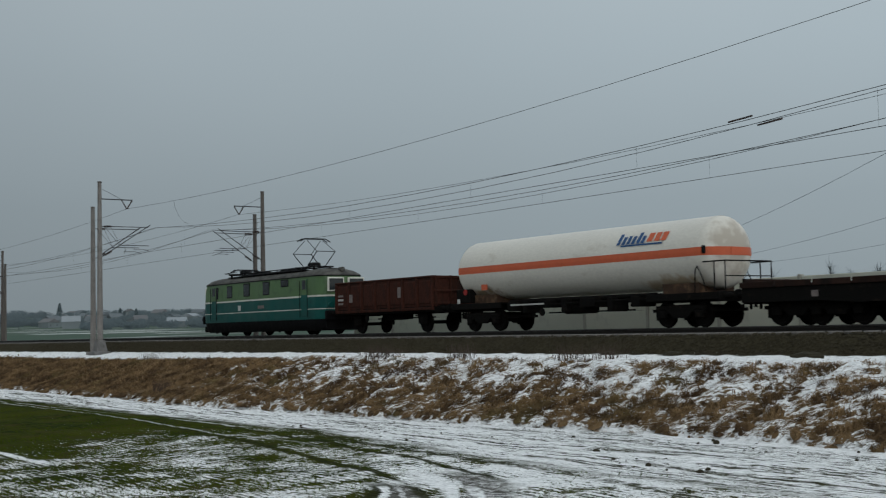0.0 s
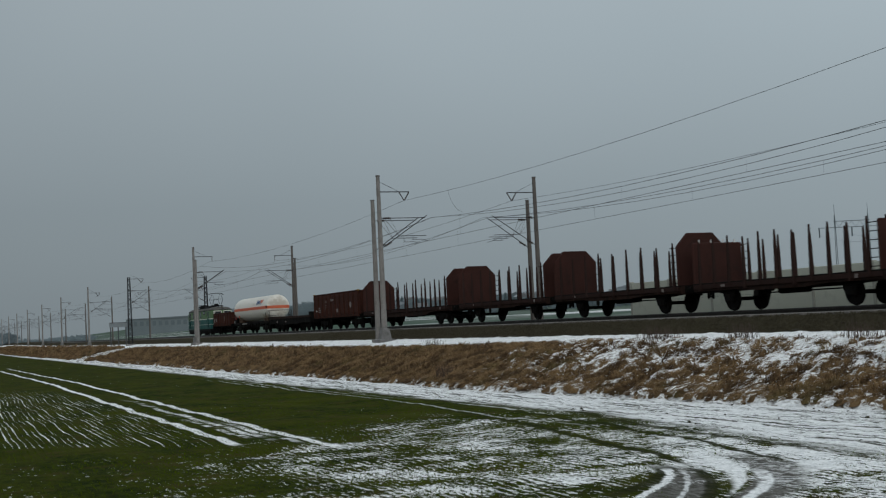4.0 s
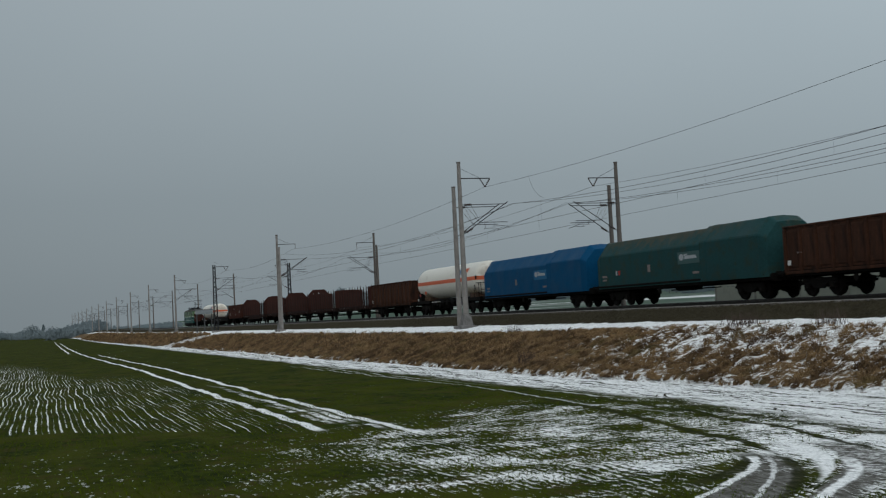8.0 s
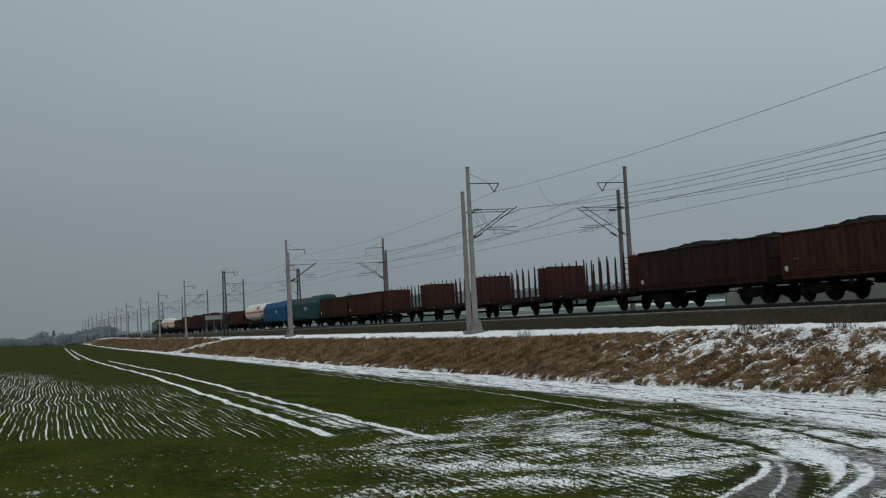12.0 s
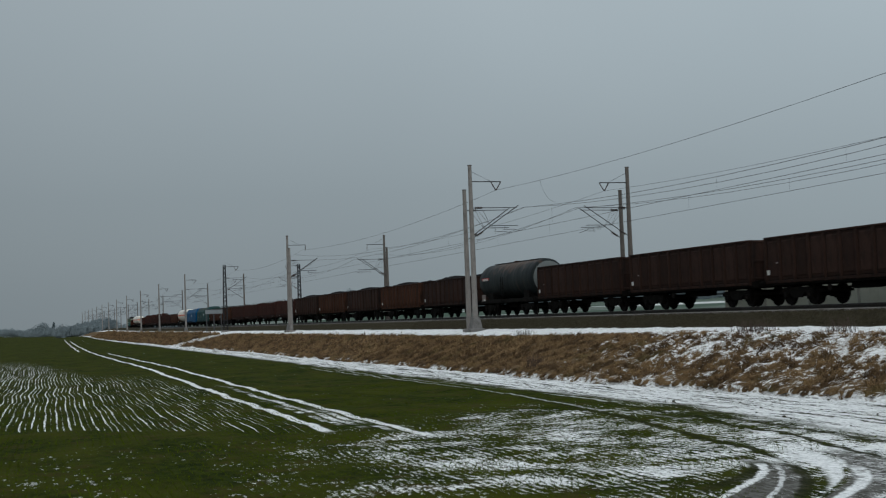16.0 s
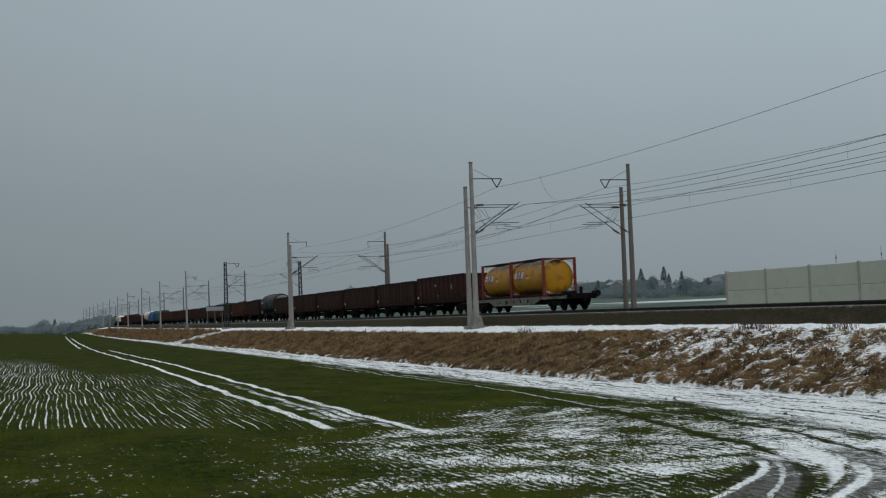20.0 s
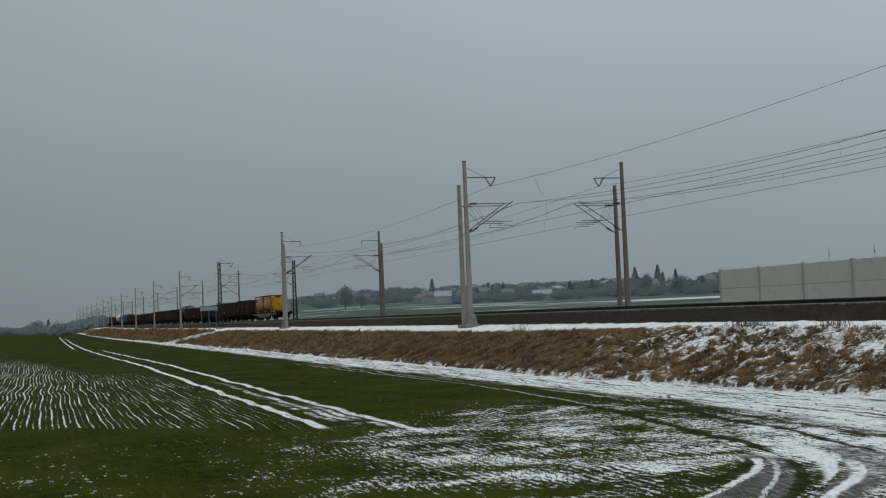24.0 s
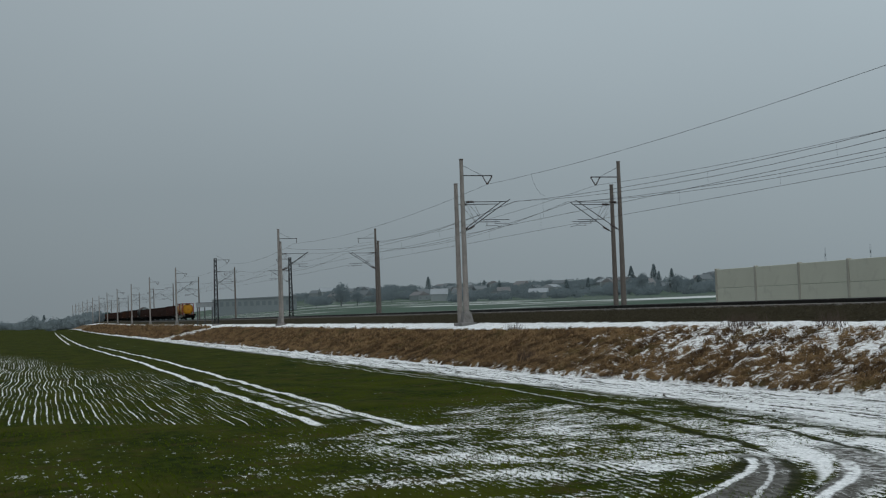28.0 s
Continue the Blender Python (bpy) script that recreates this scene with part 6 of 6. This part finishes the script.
join(red, 12.65, 14.1)
join(log_wagon(19.2, True, 10, True, "long brown timber wagon with gabled end boards and empty stakes"), -1.2, 19.3)
lw = log_wagon(13.9, True, 9, False, "brown two-axle timber wagon with gabled end boards and empty stakes")
join(lw, -21.1, 14.0)
join(copy_thing(lw, pose(0, 0, 0)), -34.9, 14.0)
lf = log_wagon(13.6, False, 11, False, "brown two-axle timber wagon with flat-topped end boards")
join(lf, -48.6, 13.9)
join(copy_thing(lf, pose(0, 0, 0)), -62.5, 13.9)
rusty = open_wagon(14.04, 3.17, 11, M_RUSTY, "rusty brown high-sided open wagon", M14)
join(rusty, -76.5, 14.1)
join(copy_thing(tank, pose(0, 0, 0)), -90.7, 17.2)
join(hood_wagon("bright blue hooded freight wagon with pale emblem", M_TARP_BLUE, M_PANEL_BLUE), -107.9, 19.5)
join(hood_wagon("weathered dark green hooded freight wagon with pale emblem", M_TARP_GREEN, M_PANEL_GREEN), -127.4, 19.5)
brown = open_wagon(14.04, 3.17, 11, M_RUST, "dark brown high-sided open wagon", M14)
join(copy_thing(rusty, pose(0, 0, 0)), -146.9, 14.1)
join(copy_thing(rusty, pose(0, 0, 0)), -161.0, 14.1)
for i in range(4):
    join(copy_thing(lf, pose(0, 0, 0)), -175.0 - 13.6 * i, 13.6)
coal = coal_load()
for i in range(5):
    front = -229.4 - 14.1 * i
    w = brown if i == 0 else copy_thing(brown if i % 2 == 0 else rusty, pose(0, 0, 0))
    join(w, front, 14.1)
    join(coal if i == 0 else copy_thing(coal, pose(0, 0, 0)), front, 14.1)
join(dark_tank_wagon(), -299.9, 12.0)
later = open_wagon(13.84, 3.17, 11, M_RUST, "dark brown high-sided open wagon with rust stains", M14)
for i in range(5):
    join(later if i == 0 else copy_thing(later, pose(0, 0, 0)), -312.0 - 13.85 * i, 13.85)
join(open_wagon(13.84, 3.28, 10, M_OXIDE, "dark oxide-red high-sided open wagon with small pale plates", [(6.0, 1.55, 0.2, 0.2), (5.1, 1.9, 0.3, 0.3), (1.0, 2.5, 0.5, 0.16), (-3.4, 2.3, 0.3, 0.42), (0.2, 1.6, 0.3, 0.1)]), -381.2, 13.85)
join(container_wagon(), -394.95, 19.74)
box = tank_container()
join(box, -398.4, 6.06, up=1.02)
join(copy_thing(box, pose(0, 0, 0)), -404.5, 6.06, up=1.02)


# ---- distance: village, hall, trees, pylons ----
def place(az, r):
    x, y = r * math.sin(radians(az)), r * math.cos(radians(az))
    return x, y, ground_height(x, y)


RND = random.Random(11)


def crown_cloud(g, cx, cy, cz, rx, rz, n, leaf, rnd):
    """Many small upright leaf clumps facing the camera in a ragged egg-shaped crown."""
    # Clumps lie flat across the line of sight, so they shade evenly.
    side = Vector((0.94, -0.34, 0))
    for _ in range(n):
        while True:
            p = Vector((rnd.uniform(-1, 1), rnd.uniform(-1, 1), rnd.uniform(-1, 1)))
            if p.length < 1.0 - 0.25 * rnd.random() and noise.noise(p * 2.3 + Vector((cx, cy, 0))) > -0.22:
                break
        c = Vector((cx + p.x * rx, cy + p.y * rx, cz + p.z * rz))
        s = leaf * rnd.uniform(0.5, 1.2)
        q = [c + side * rnd.uniform(-s, s) + Vector((rnd.uniform(-s, s) * 0.15, rnd.uniform(-s, s) * 0.15, rnd.uniform(-s, s))) for _ in range(3)]
        g.add(q, [(0, 1, 2)])


def bare_tree(az, r, h, dens=420):
    x, y, z = place(az, r)
    t = thing("bare_tree", "leafless grey tree in winter haze", "tree", "far trees", at=(x, y, z))
    rnd = random.Random(int(az * 100))
    tr = Geo().tube((0, 0, -0.5), (0, 0, h * 0.35), h * 0.03, 7, h * 0.02)
    tw = Geo()
    for i in range(9):
        a, e = rnd.uniform(0, 6.28), rnd.uniform(0.5, 1.2)
        p0 = Vector((0, 0, h * rnd.uniform(0.25, 0.45)))
        p1 = p0 + Vector((math.cos(a) * math.cos(e), math.sin(a) * math.cos(e), math.sin(e))) * h * rnd.uniform(0.3, 0.55)
        tr.tube(p0, p1, h * 0.012, 5, h * 0.004)
        for k in range(dens // 9):
            q = p0.lerp(p1, rnd.uniform(0.25, 1.0))
            d = Vector((rnd.uniform(-1, 1), rnd.uniform(-1, 1), rnd.uniform(-0.2, 1))).normalized() * h * rnd.uniform(0.06, 0.18)
            s = Vector((d.y, -d.x, 0)).normalized() * h * 0.0035
            tw.add([q - s, q + s, q + d], [(0, 1, 2)])
    part("trunk", tr, M_BARK, t)
    part("twigs", tw, M_TWIG, t)


def conifer(az, r, h):
    x, y, z = place(az, r)
    t = thing("conifer", "dark hazy conifer beside the village", "tree", "far trees", at=(x, y, z))
    rnd = random.Random(int(az * 77))
    part("trunk", Geo().tube((0, 0, -0.5), (0, 0, h * 0.9), h * 0.022, 6, h * 0.006), M_BARK, t)
    g = Geo()
    for i in range(620):
        k = rnd.random() ** 0.8
        rad = h * 0.27 * (1 - k) * rnd.uniform(0.5, 1.1)
        a = rnd.uniform(0, 6.28)
        c = Vector((math.cos(a) * rad, math.sin(a) * rad, h * (0.1 + 0.9 * k)))
        s = h * 0.06
        g.add([c, c + Vector((math.cos(a + 0.6) * s, math.sin(a + 0.6) * s, -s * 0.7)), c + Vector((math.cos(a - 0.6) * s, math.sin(a - 0.6) * s, -s * 0.7))], [(0, 1, 2)])
    part("crown", g, M_CONIFER, t)


def wood_belt(name, label, rows, leaf, n_each, material):
    rnd = random.Random(3)
    g = Geo()
    for az, r, h, wide in rows:
        x, y, z = place(az, r)
        crown_cloud(g, x, y, z + h * 0.45, wide, h * 0.55, n_each, leaf, rnd)
    ob = part(name, g, material, kind="stuff")
    tagged(ob, label, "far trees")


belt = []
for i in range(150):
    az = RND.uniform(11.5, 33)
    r = RND.uniform(1000, 1480)
    belt.append((az, r, RND.uniform(4.5, 8.5), RND.uniform(6, 13)))
for i in range(60):
    az = RND.uniform(18.5, 33)
    belt.append((az, RND.uniform(820, 960), RND.uniform(4, 8), RND.uniform(5, 10)))
for i in range(120):
    az = RND.uniform(12, 33)
    belt.append((az, RND.uniform(900, 1250), RND.uniform(3.5, 6.5), RND.uniform(4, 9)))
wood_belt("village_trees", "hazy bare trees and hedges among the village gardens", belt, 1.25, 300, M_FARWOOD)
left = []
for i in range(110):
    az = RND.uniform(-14, 6.2)
    left.append((az, RND.uniform(700, 980), RND.uniform(2.5, 5.5) * (0.65 if az > 2.6 else 1.0), RND.uniform(6, 14)))
for i in range(20):
    left.append((RND.uniform(0.9, 2.8), RND.uniform(520, 560), RND.uniform(3.2, 5.0), RND.uniform(3.5, 6)))
wood_belt("far_tree_line", "grey hazy line of trees at the end of the field", left, 1.2, 330, M_HAZEWOOD)


def house(az, r, w, d, h, roof_h, turn, snowy):
    x, y, z = place(az, r)
    t = thing("village_house", "small pale house with a snowy roof on the far hillside" if snowy else "small pale house with a dark pitched roof on the far hillside", "house", "village houses", at=(x, y, z))
    t.rotation_euler = (0, 0, radians(turn))
    wall = part("wall", Geo().box((0, 0, h / 2 - 0.5), (w, d, h + 1)), M_HOUSE, t)
    o = 0.4
    part("roof", Geo().prism([(-w / 2 - o, h - 0.1), (w / 2 + o, h - 0.1), (0, h + roof_h)], -d / 2 - o, d / 2 + o), M_ROOFSNOW if snowy else M_TILE if RND.random() < 0.4 else M_ROOF, t, "snow-covered roof" if snowy else "dark tiled roof")
    part("chimney", Geo().box((w * 0.15, 0, h + roof_h * 0.8), (0.6, 0.6, 1.6)), M_ROOF, t)
    for s in (-1, 1):
        for xx in (-w * 0.28, w * 0.28):
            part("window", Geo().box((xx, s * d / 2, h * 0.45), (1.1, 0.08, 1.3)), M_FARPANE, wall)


for i in range(40):
    az = RND.uniform(12.5, 32)
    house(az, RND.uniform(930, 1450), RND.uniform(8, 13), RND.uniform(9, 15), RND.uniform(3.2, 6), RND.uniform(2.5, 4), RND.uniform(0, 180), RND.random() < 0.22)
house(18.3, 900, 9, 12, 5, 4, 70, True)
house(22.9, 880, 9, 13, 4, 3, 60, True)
for az, r, h in ((27.17, 1240, 19), (28.2, 1230, 20), (28.42, 1225, 13), (29.0, 1235, 15), (17.81, 1180, 16), (24.2, 1000, 12), (30.2, 1000, 11), (20.4, 1100, 12), (21.1, 1120, 11), (25.2, 1050, 12), (0.55, 760, 8)):
    conifer(az, r, h)


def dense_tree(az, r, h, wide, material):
    x, y, z = place(az, r)
    t = thing("dense_tree", "round dense grey tree blurred by winter haze", "tree", "far trees", at=(x, y, z))
    rnd = random.Random(int(az * 91))
    part("trunk", Geo().tube((0, 0, -0.5), (0, 0, h * 0.6), h * 0.03, 6, h * 0.012), M_BARK, t)
    g = Geo()
    for k in range(6):
        a, d = k * 1.047, wide * 0.45
        crown_cloud(g, d * math.cos(a) + 0.001, d * math.sin(a) + 0.001, h * rnd.uniform(0.45, 0.6), wide * 0.6, h * rnd.uniform(0.32, 0.42), 240, h * 0.05, rnd)
    crown_cloud(g, 0.1, 0.1, h * 0.66, wide * 0.6, h * 0.34, 420, h * 0.045, rnd)
    part("crown", g, material, t)


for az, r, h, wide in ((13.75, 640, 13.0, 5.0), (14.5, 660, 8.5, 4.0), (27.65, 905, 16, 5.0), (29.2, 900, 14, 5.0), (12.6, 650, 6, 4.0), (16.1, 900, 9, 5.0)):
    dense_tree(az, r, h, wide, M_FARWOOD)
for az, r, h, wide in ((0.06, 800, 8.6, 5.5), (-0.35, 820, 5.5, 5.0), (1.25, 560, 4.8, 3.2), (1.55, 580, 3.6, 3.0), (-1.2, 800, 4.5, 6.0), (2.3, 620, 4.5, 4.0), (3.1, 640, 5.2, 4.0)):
    dense_tree(az, r, h, wide, M_HAZEWOOD)
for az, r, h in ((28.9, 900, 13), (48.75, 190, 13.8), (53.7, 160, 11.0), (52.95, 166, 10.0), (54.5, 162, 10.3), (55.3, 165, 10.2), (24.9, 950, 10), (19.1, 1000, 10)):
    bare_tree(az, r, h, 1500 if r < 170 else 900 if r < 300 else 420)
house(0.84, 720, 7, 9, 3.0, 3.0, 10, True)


def hall():
    x, y, z = place(9.8, 640)
    t = thing("industrial_hall", "long pale industrial hall in haze beyond the line", "industrial building", at=(x, y, z))
    t.rotation_euler = (0, 0, radians(-9.8))
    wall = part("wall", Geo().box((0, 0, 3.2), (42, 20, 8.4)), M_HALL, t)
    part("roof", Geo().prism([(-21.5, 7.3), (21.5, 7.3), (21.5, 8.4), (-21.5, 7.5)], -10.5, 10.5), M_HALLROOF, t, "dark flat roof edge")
    for i in range(14):
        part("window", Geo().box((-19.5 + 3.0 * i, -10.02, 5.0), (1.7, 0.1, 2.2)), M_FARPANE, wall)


hall()


def pylon(az, r, h, portal):
    x, y, z = place(az, r)
    t = thing("power_pylon", "grey portal power pylon with three hanging insulators" if portal else "slim grey lattice mast fading in haze", "pylon", "power pylons", at=(x, y, z))
    t.rotation_euler = (0, 0, radians(-az + 18))
    w = h * (0.16 if portal else 0.012)
    for s in (-1, 1):
        leg = Geo()
        for o in (-0.35, 0.35) if portal else (0.0,):
            leg.tube((s * w + o, 0, 0), (s * w + o * 0.2, 0, h * 0.9), 0.11, 5, 0.08)
        leg.tube((s * w, 0, h * 0.8), (s * w, 0, h), 0.10, 5, 0.05)
        part("leg", leg, M_PYLON, t, "tapered lattice leg")
    g = Geo()
    za, zb = h * 0.78, h * 0.84
    reach = w * 2.0 if portal else w * 2.4
    g.tube((-reach, 0, za), (reach, 0, za), 0.09, 5).tube((-w * 1.1, 0, zb), (w * 1.1, 0, zb), 0.09, 5)
    for k in range(8):
        g.tube((-w + w * 2 * k / 8, 0, za if k % 2 else zb), (-w + w * 2 * (k + 1) / 8, 0, zb if k % 2 else za), 0.05, 4)
    part("crossarm", g, M_PYLON, t)
    if portal:
        for xx in (-reach * 0.98, 0, reach * 0.98):
            part("insulator", Geo().tube((xx, 0, za), (xx, 0, za - 2.4), 0.17, 6), M_PYLON, t)
    return t


pylon(40.8, 330, 26.4, True)
pylon(35.75, 900, 27.5, False)
pylon(37.65, 880, 28.5, False)


def power_lines():
    x0, y0, z0 = place(40.8, 330)
    t = thing("power_line", "faint high-voltage conductors across the sky", "power line", kind="structure")
    g = Geo()
    for o in (-8, 0, 8):
        a = Vector((x0 + o * 0.88, y0 - o * 0.47, z0 + 18.6))
        c = Vector((x0 - 118 + o * 2.2, y0 - 220 - o * 1.2, z0 + 20.0))
        pts = []
        for i in range(25):
            k = i / 24
            p = a.lerp(c, k)
            p.z -= 4 * 7.0 * k * (1 - k)
            pts.append(p)
        g.line(pts, 0.022, 4)
    part("conductor", g, M_PYLON, t)


power_lines()


def trackside_board():
    y = 188.0
    x = 25.45 - bend(y)
    z = ground_height(x, y)
    t = thing("trackside_board", "pale grey board on three steel posts beside the track", "signboard", at=(x, y, z))
    part("board", Geo().box((0, 0, 3.1), (2.6, 0.1, 0.62), 0.02), M_CABIN, t)
    part("top_rail", Geo().box((0, 0, 3.45), (2.7, 0.16, 0.07), 0.02), M_STEEL, t)
    for xx in (-1.1, 0.0, 1.1):
        part("post", Geo().box((xx, 0.12, 1.5), (0.14, 0.14, 3.6)), M_STEEL, t)


trackside_board()


# ---- bank and field plants ----
def tuft_field():
    rnd = random.Random(21)
    g, dark, mounds = Geo(), Geo(), Geo()

    def blade(x, y, z, out, up, w, a):
        """One arching blade: it rises from the tuft and droops to its side, more so downhill."""
        dx, dy = math.cos(a), math.sin(a)
        sx, sy = -dy * w, dx * w
        pts = []
        for u, lift, q in ((0.0, 0.0, 0.8), (0.38, 0.85, 1.0), (0.75, 0.92, 0.8)):
            px, py = x + dx * out * u, y + dy * out * u
            pz = z + up * lift + 0.33 * dx * out * u
            pts += [(px - sx * q, py - sy * q, pz), (px + sx * q, py + sy * q, pz)]
        pts.append((x + dx * out * 1.08, y + dy * out * 1.08, z + up * 0.42 + 0.36 * dx * out))
        g.add(pts, [(0, 1, 3, 2), (2, 3, 5, 4), (4, 5, 6)])

    def tussock(x, y, k, thin=99):
        """A dome of dead grass that hangs over a low matted core."""
        z = ground_height(x, y) - 0.03
        wide, h = k * rnd.uniform(0.15, 0.27), k * rnd.uniform(0.09, 0.19)
        rings = []
        for lev, sc in ((-0.3, 0.95), (0.3, 0.8), (0.6, 0.35)):
            ring = []
            for i in range(7):
                b = 0.8976 * i
                q = sc * wide * rnd.uniform(0.75, 1.2)
                ring.append((x + q * math.cos(b), y + q * math.sin(b), z + 0.33 * q * math.cos(b) + h * lev))
            rings.append(ring)
        mounds.loft(rings)
        for j in range(min(thin, 46 if y < 40 else 40 if y < 75 else 16)):
            a = rnd.uniform(0, 6.28318) if rnd.random() < 0.45 else 2.6 + rnd.gauss(0, 0.7)
            q, c = wide * 0.55 * math.sqrt(rnd.random()), rnd.uniform(0, 6.28318)
            bx, by = x + q * math.cos(c), y + q * math.sin(c)
            blade(bx, by, z + 0.33 * q * math.cos(c), wide * rnd.uniform(0.5, 1.15), h * rnd.uniform(0.7, 1.35), k * rnd.uniform(0.005, 0.010), a)

    y = 13.0
    while y < 420:
        k = 1.0 if y < 50 else 1.4 if y < 75 else 1.9 if y < 160 else 3.4
        step = 0.235 * k / 4.9
        b = 0.01
        while b < 0.97:
            py = y + rnd.uniform(-0.16, 0.16) * k
            px = on_slope(b, py) + rnd.uniform(-0.14, 0.14) * k
            c = 0.28 * noise.noise(Vector((px * 0.8, py * 0.75, 7.0))) + 0.9 * noise.noise(Vector((px * 2.6, py * 2.2, 2.0)))
            need = (0.08 + 0.11 * smooth(0.2, 0.75, b)) * smooth(50, 38, py) - 0.08 - 0.3 * smooth(0.4, 0.05, b) + 0.35 * smooth(0.8, 1.0, b)
            need -= 0.75 * smooth(42, 54, py)
            if abs(py + 11 * b - 171.5) < 6.5:
                need = 0.6
            if c + rnd.gauss(0, 0.12) > need:
                tussock(px, py, k * rnd.uniform(0.75, 1.2) * (1 - 0.45 * smooth(0.75, 0.95, b)) * (0.72 + 0.28 * smooth(0.04, 0.16, b)))
            elif need < 0.5 and rnd.random() < 0.4:
                for _ in range(2):
                    sy = py + rnd.uniform(-0.2, 0.2)
                    tussock(px + rnd.uniform(-0.2, 0.2), sy, rnd.uniform(0.32, 0.6), 22)
            b += step
        y += 0.27 * k
    for cx, cy in ((23.3, 36.6), (23.45, 32.5), (23.1, 37.2), (19.0, 46.5), (23.2, 58.0), (23.3, 27.0), (23.4, 25.5)):
        z = ground_height(cx, cy)
        for j in range(90):
            a = rnd.uniform(0, 6.28)
            x, y = cx + rnd.uniform(-0.4, 0.4), cy + rnd.uniform(-0.5, 0.5)
            h = rnd.uniform(0.25, 0.65)
            w = 0.008
            dark.add([(x - w, y, z - 0.05), (x + w, y, z - 0.05), (x + 0.25 * math.cos(a) * h, y + 0.35 * math.sin(a) * h, z + h)], [(0, 1, 2)])
    tagged(part("bank_grass", g, M_DRY, kind="stuff"), "matted brown dry grass on the railway bank", "dry grass")
    tagged(part("grass_mounds", mounds, M_MAT, kind="stuff"), "dark matted tussocks of dead grass on the railway bank", "dry grass")
    tagged(part("bank_weeds", dark, M_DRY_DARK, kind="stuff"), "dark dead weed stems on the bank", "dead weeds")


tuft_field()


def wheat():
    rnd = random.Random(8)
    g = Geo()

    def plant(px, y, n, lo, hi):
        z = ground_height(px, y) - 0.01
        for j in range(n):
            a, h = rnd.uniform(0, 6.28), rnd.uniform(lo, hi)
            w = rnd.uniform(0.005, 0.009)
            dx, dy = math.cos(a), math.sin(a)
            g.add([(px - dy * w, y + dx * w, z), (px + dy * w, y - dx * w, z), (px + dx * h * 0.8, y + dy * h * 0.8, z + h)], [(0, 1, 2)])

    x = -9.0
    while x < 14.2:
        y = 12.0
        while y < 46:
            y += 0.075 + 0.05 * rnd.random() + 0.003 * (y - 12)
            px = x + 0.12 * math.sin(y * 0.21) + rnd.uniform(-0.035, 0.035)
            v = y - 16
            if px > 9 and y < 17.5 and -0.2 < px - (10.1 + 0.62 * v - 0.145 * v * v) < 3.2:
                continue
            if px > 10.2 + 0.30 * (y - 12) ** 0.95 and rnd.random() < 0.7:
                continue
            if px > 4 and noise.noise(Vector((px * 0.9, y * 0.8, 9))) + rnd.gauss(0, 0.3) > 0.35:
                continue
            plant(px, y, 3 if px > 4 else 2, 0.03, 0.06)
        x += 0.155
    tagged(part("winter_wheat", g, M_CROP, kind="stuff"), "short green winter wheat seedlings in drilled rows", "crop")


wheat()


def clods():
    rnd = random.Random(4)
    spots = [(16.35, 18.2, 0.06), (15.5, 16.8, 0.04), (15.3, 15.7, 0.045), (15.1, 14.3, 0.05), (15.5, 14.5, 0.035), (19.3, 17.8, 0.05), (18.2, 21.0, 0.04)]
    for i in range(90):
        y = rnd.uniform(12, 30)
        spots.append((rnd.choice((15.2, 16.2, 18.6, 19.3)) + rnd.gauss(0, 0.35) + 0.04 * (y - 16), y, rnd.uniform(0.012, 0.035)))
    for x, y, r in spots:
        g = Geo()
        z = ground_height(x, y)
        g.loft([[(r * q * rnd.uniform(0.8, 1.25) * math.cos(i * 0.898) * 1.3, r * q * rnd.uniform(0.8, 1.25) * math.sin(i * 0.898), r * h * rnd.uniform(0.85, 1.15)) for i in range(7)] for q, h in ((1.0, -0.8), (1.05, 0.1), (0.7, 0.55), (0.25, 0.75))])
        ob = part("earth_clod", g, M_CLOD)
        ob.location = (x, y, z)
        tagged(ob, "dark lump of earth on the snowy farm track", "earth clod", "clods on the track")
    for x, y, s in ((26.2, 20.9, 0.5), (26.7, 26.2, 0.4), (26.72, 29.0, 0.35), (26.75, 34.0, 0.35)):
        g = Geo().loft([[(s * 0.5 * q * rnd.uniform(0.8, 1.2) * math.cos(i * 0.698), s * q * rnd.uniform(0.8, 1.2) * math.sin(i * 0.698), s * h * rnd.uniform(0.85, 1.15)) for i in range(9)] for q, h in ((1.0, -0.3), (1.0, 0.05), (0.75, 0.2), (0.3, 0.3))])
        ob = part("earth_heap", g, M_CLOD)
        ob.location = (x, y, ground_height(x, y))
        tagged(ob, "low dark heap of earth on the snowy ledge beside the track", "earth heap", "heaps on the ledge")


clods()


def motions():
    for ob, s, up in TRAIN:
        rows = []
        for i in range(29):
            y = s + SPEED * i
            turn = math.degrees(math.atan2(bend(y + 1) - bend(y - 1), 2))
            rows.append((i, pose(X_FAR - bend(y), y, RAIL + up - fall(y), 0, 0, turn)))
        walk(ob, rows)


motions()
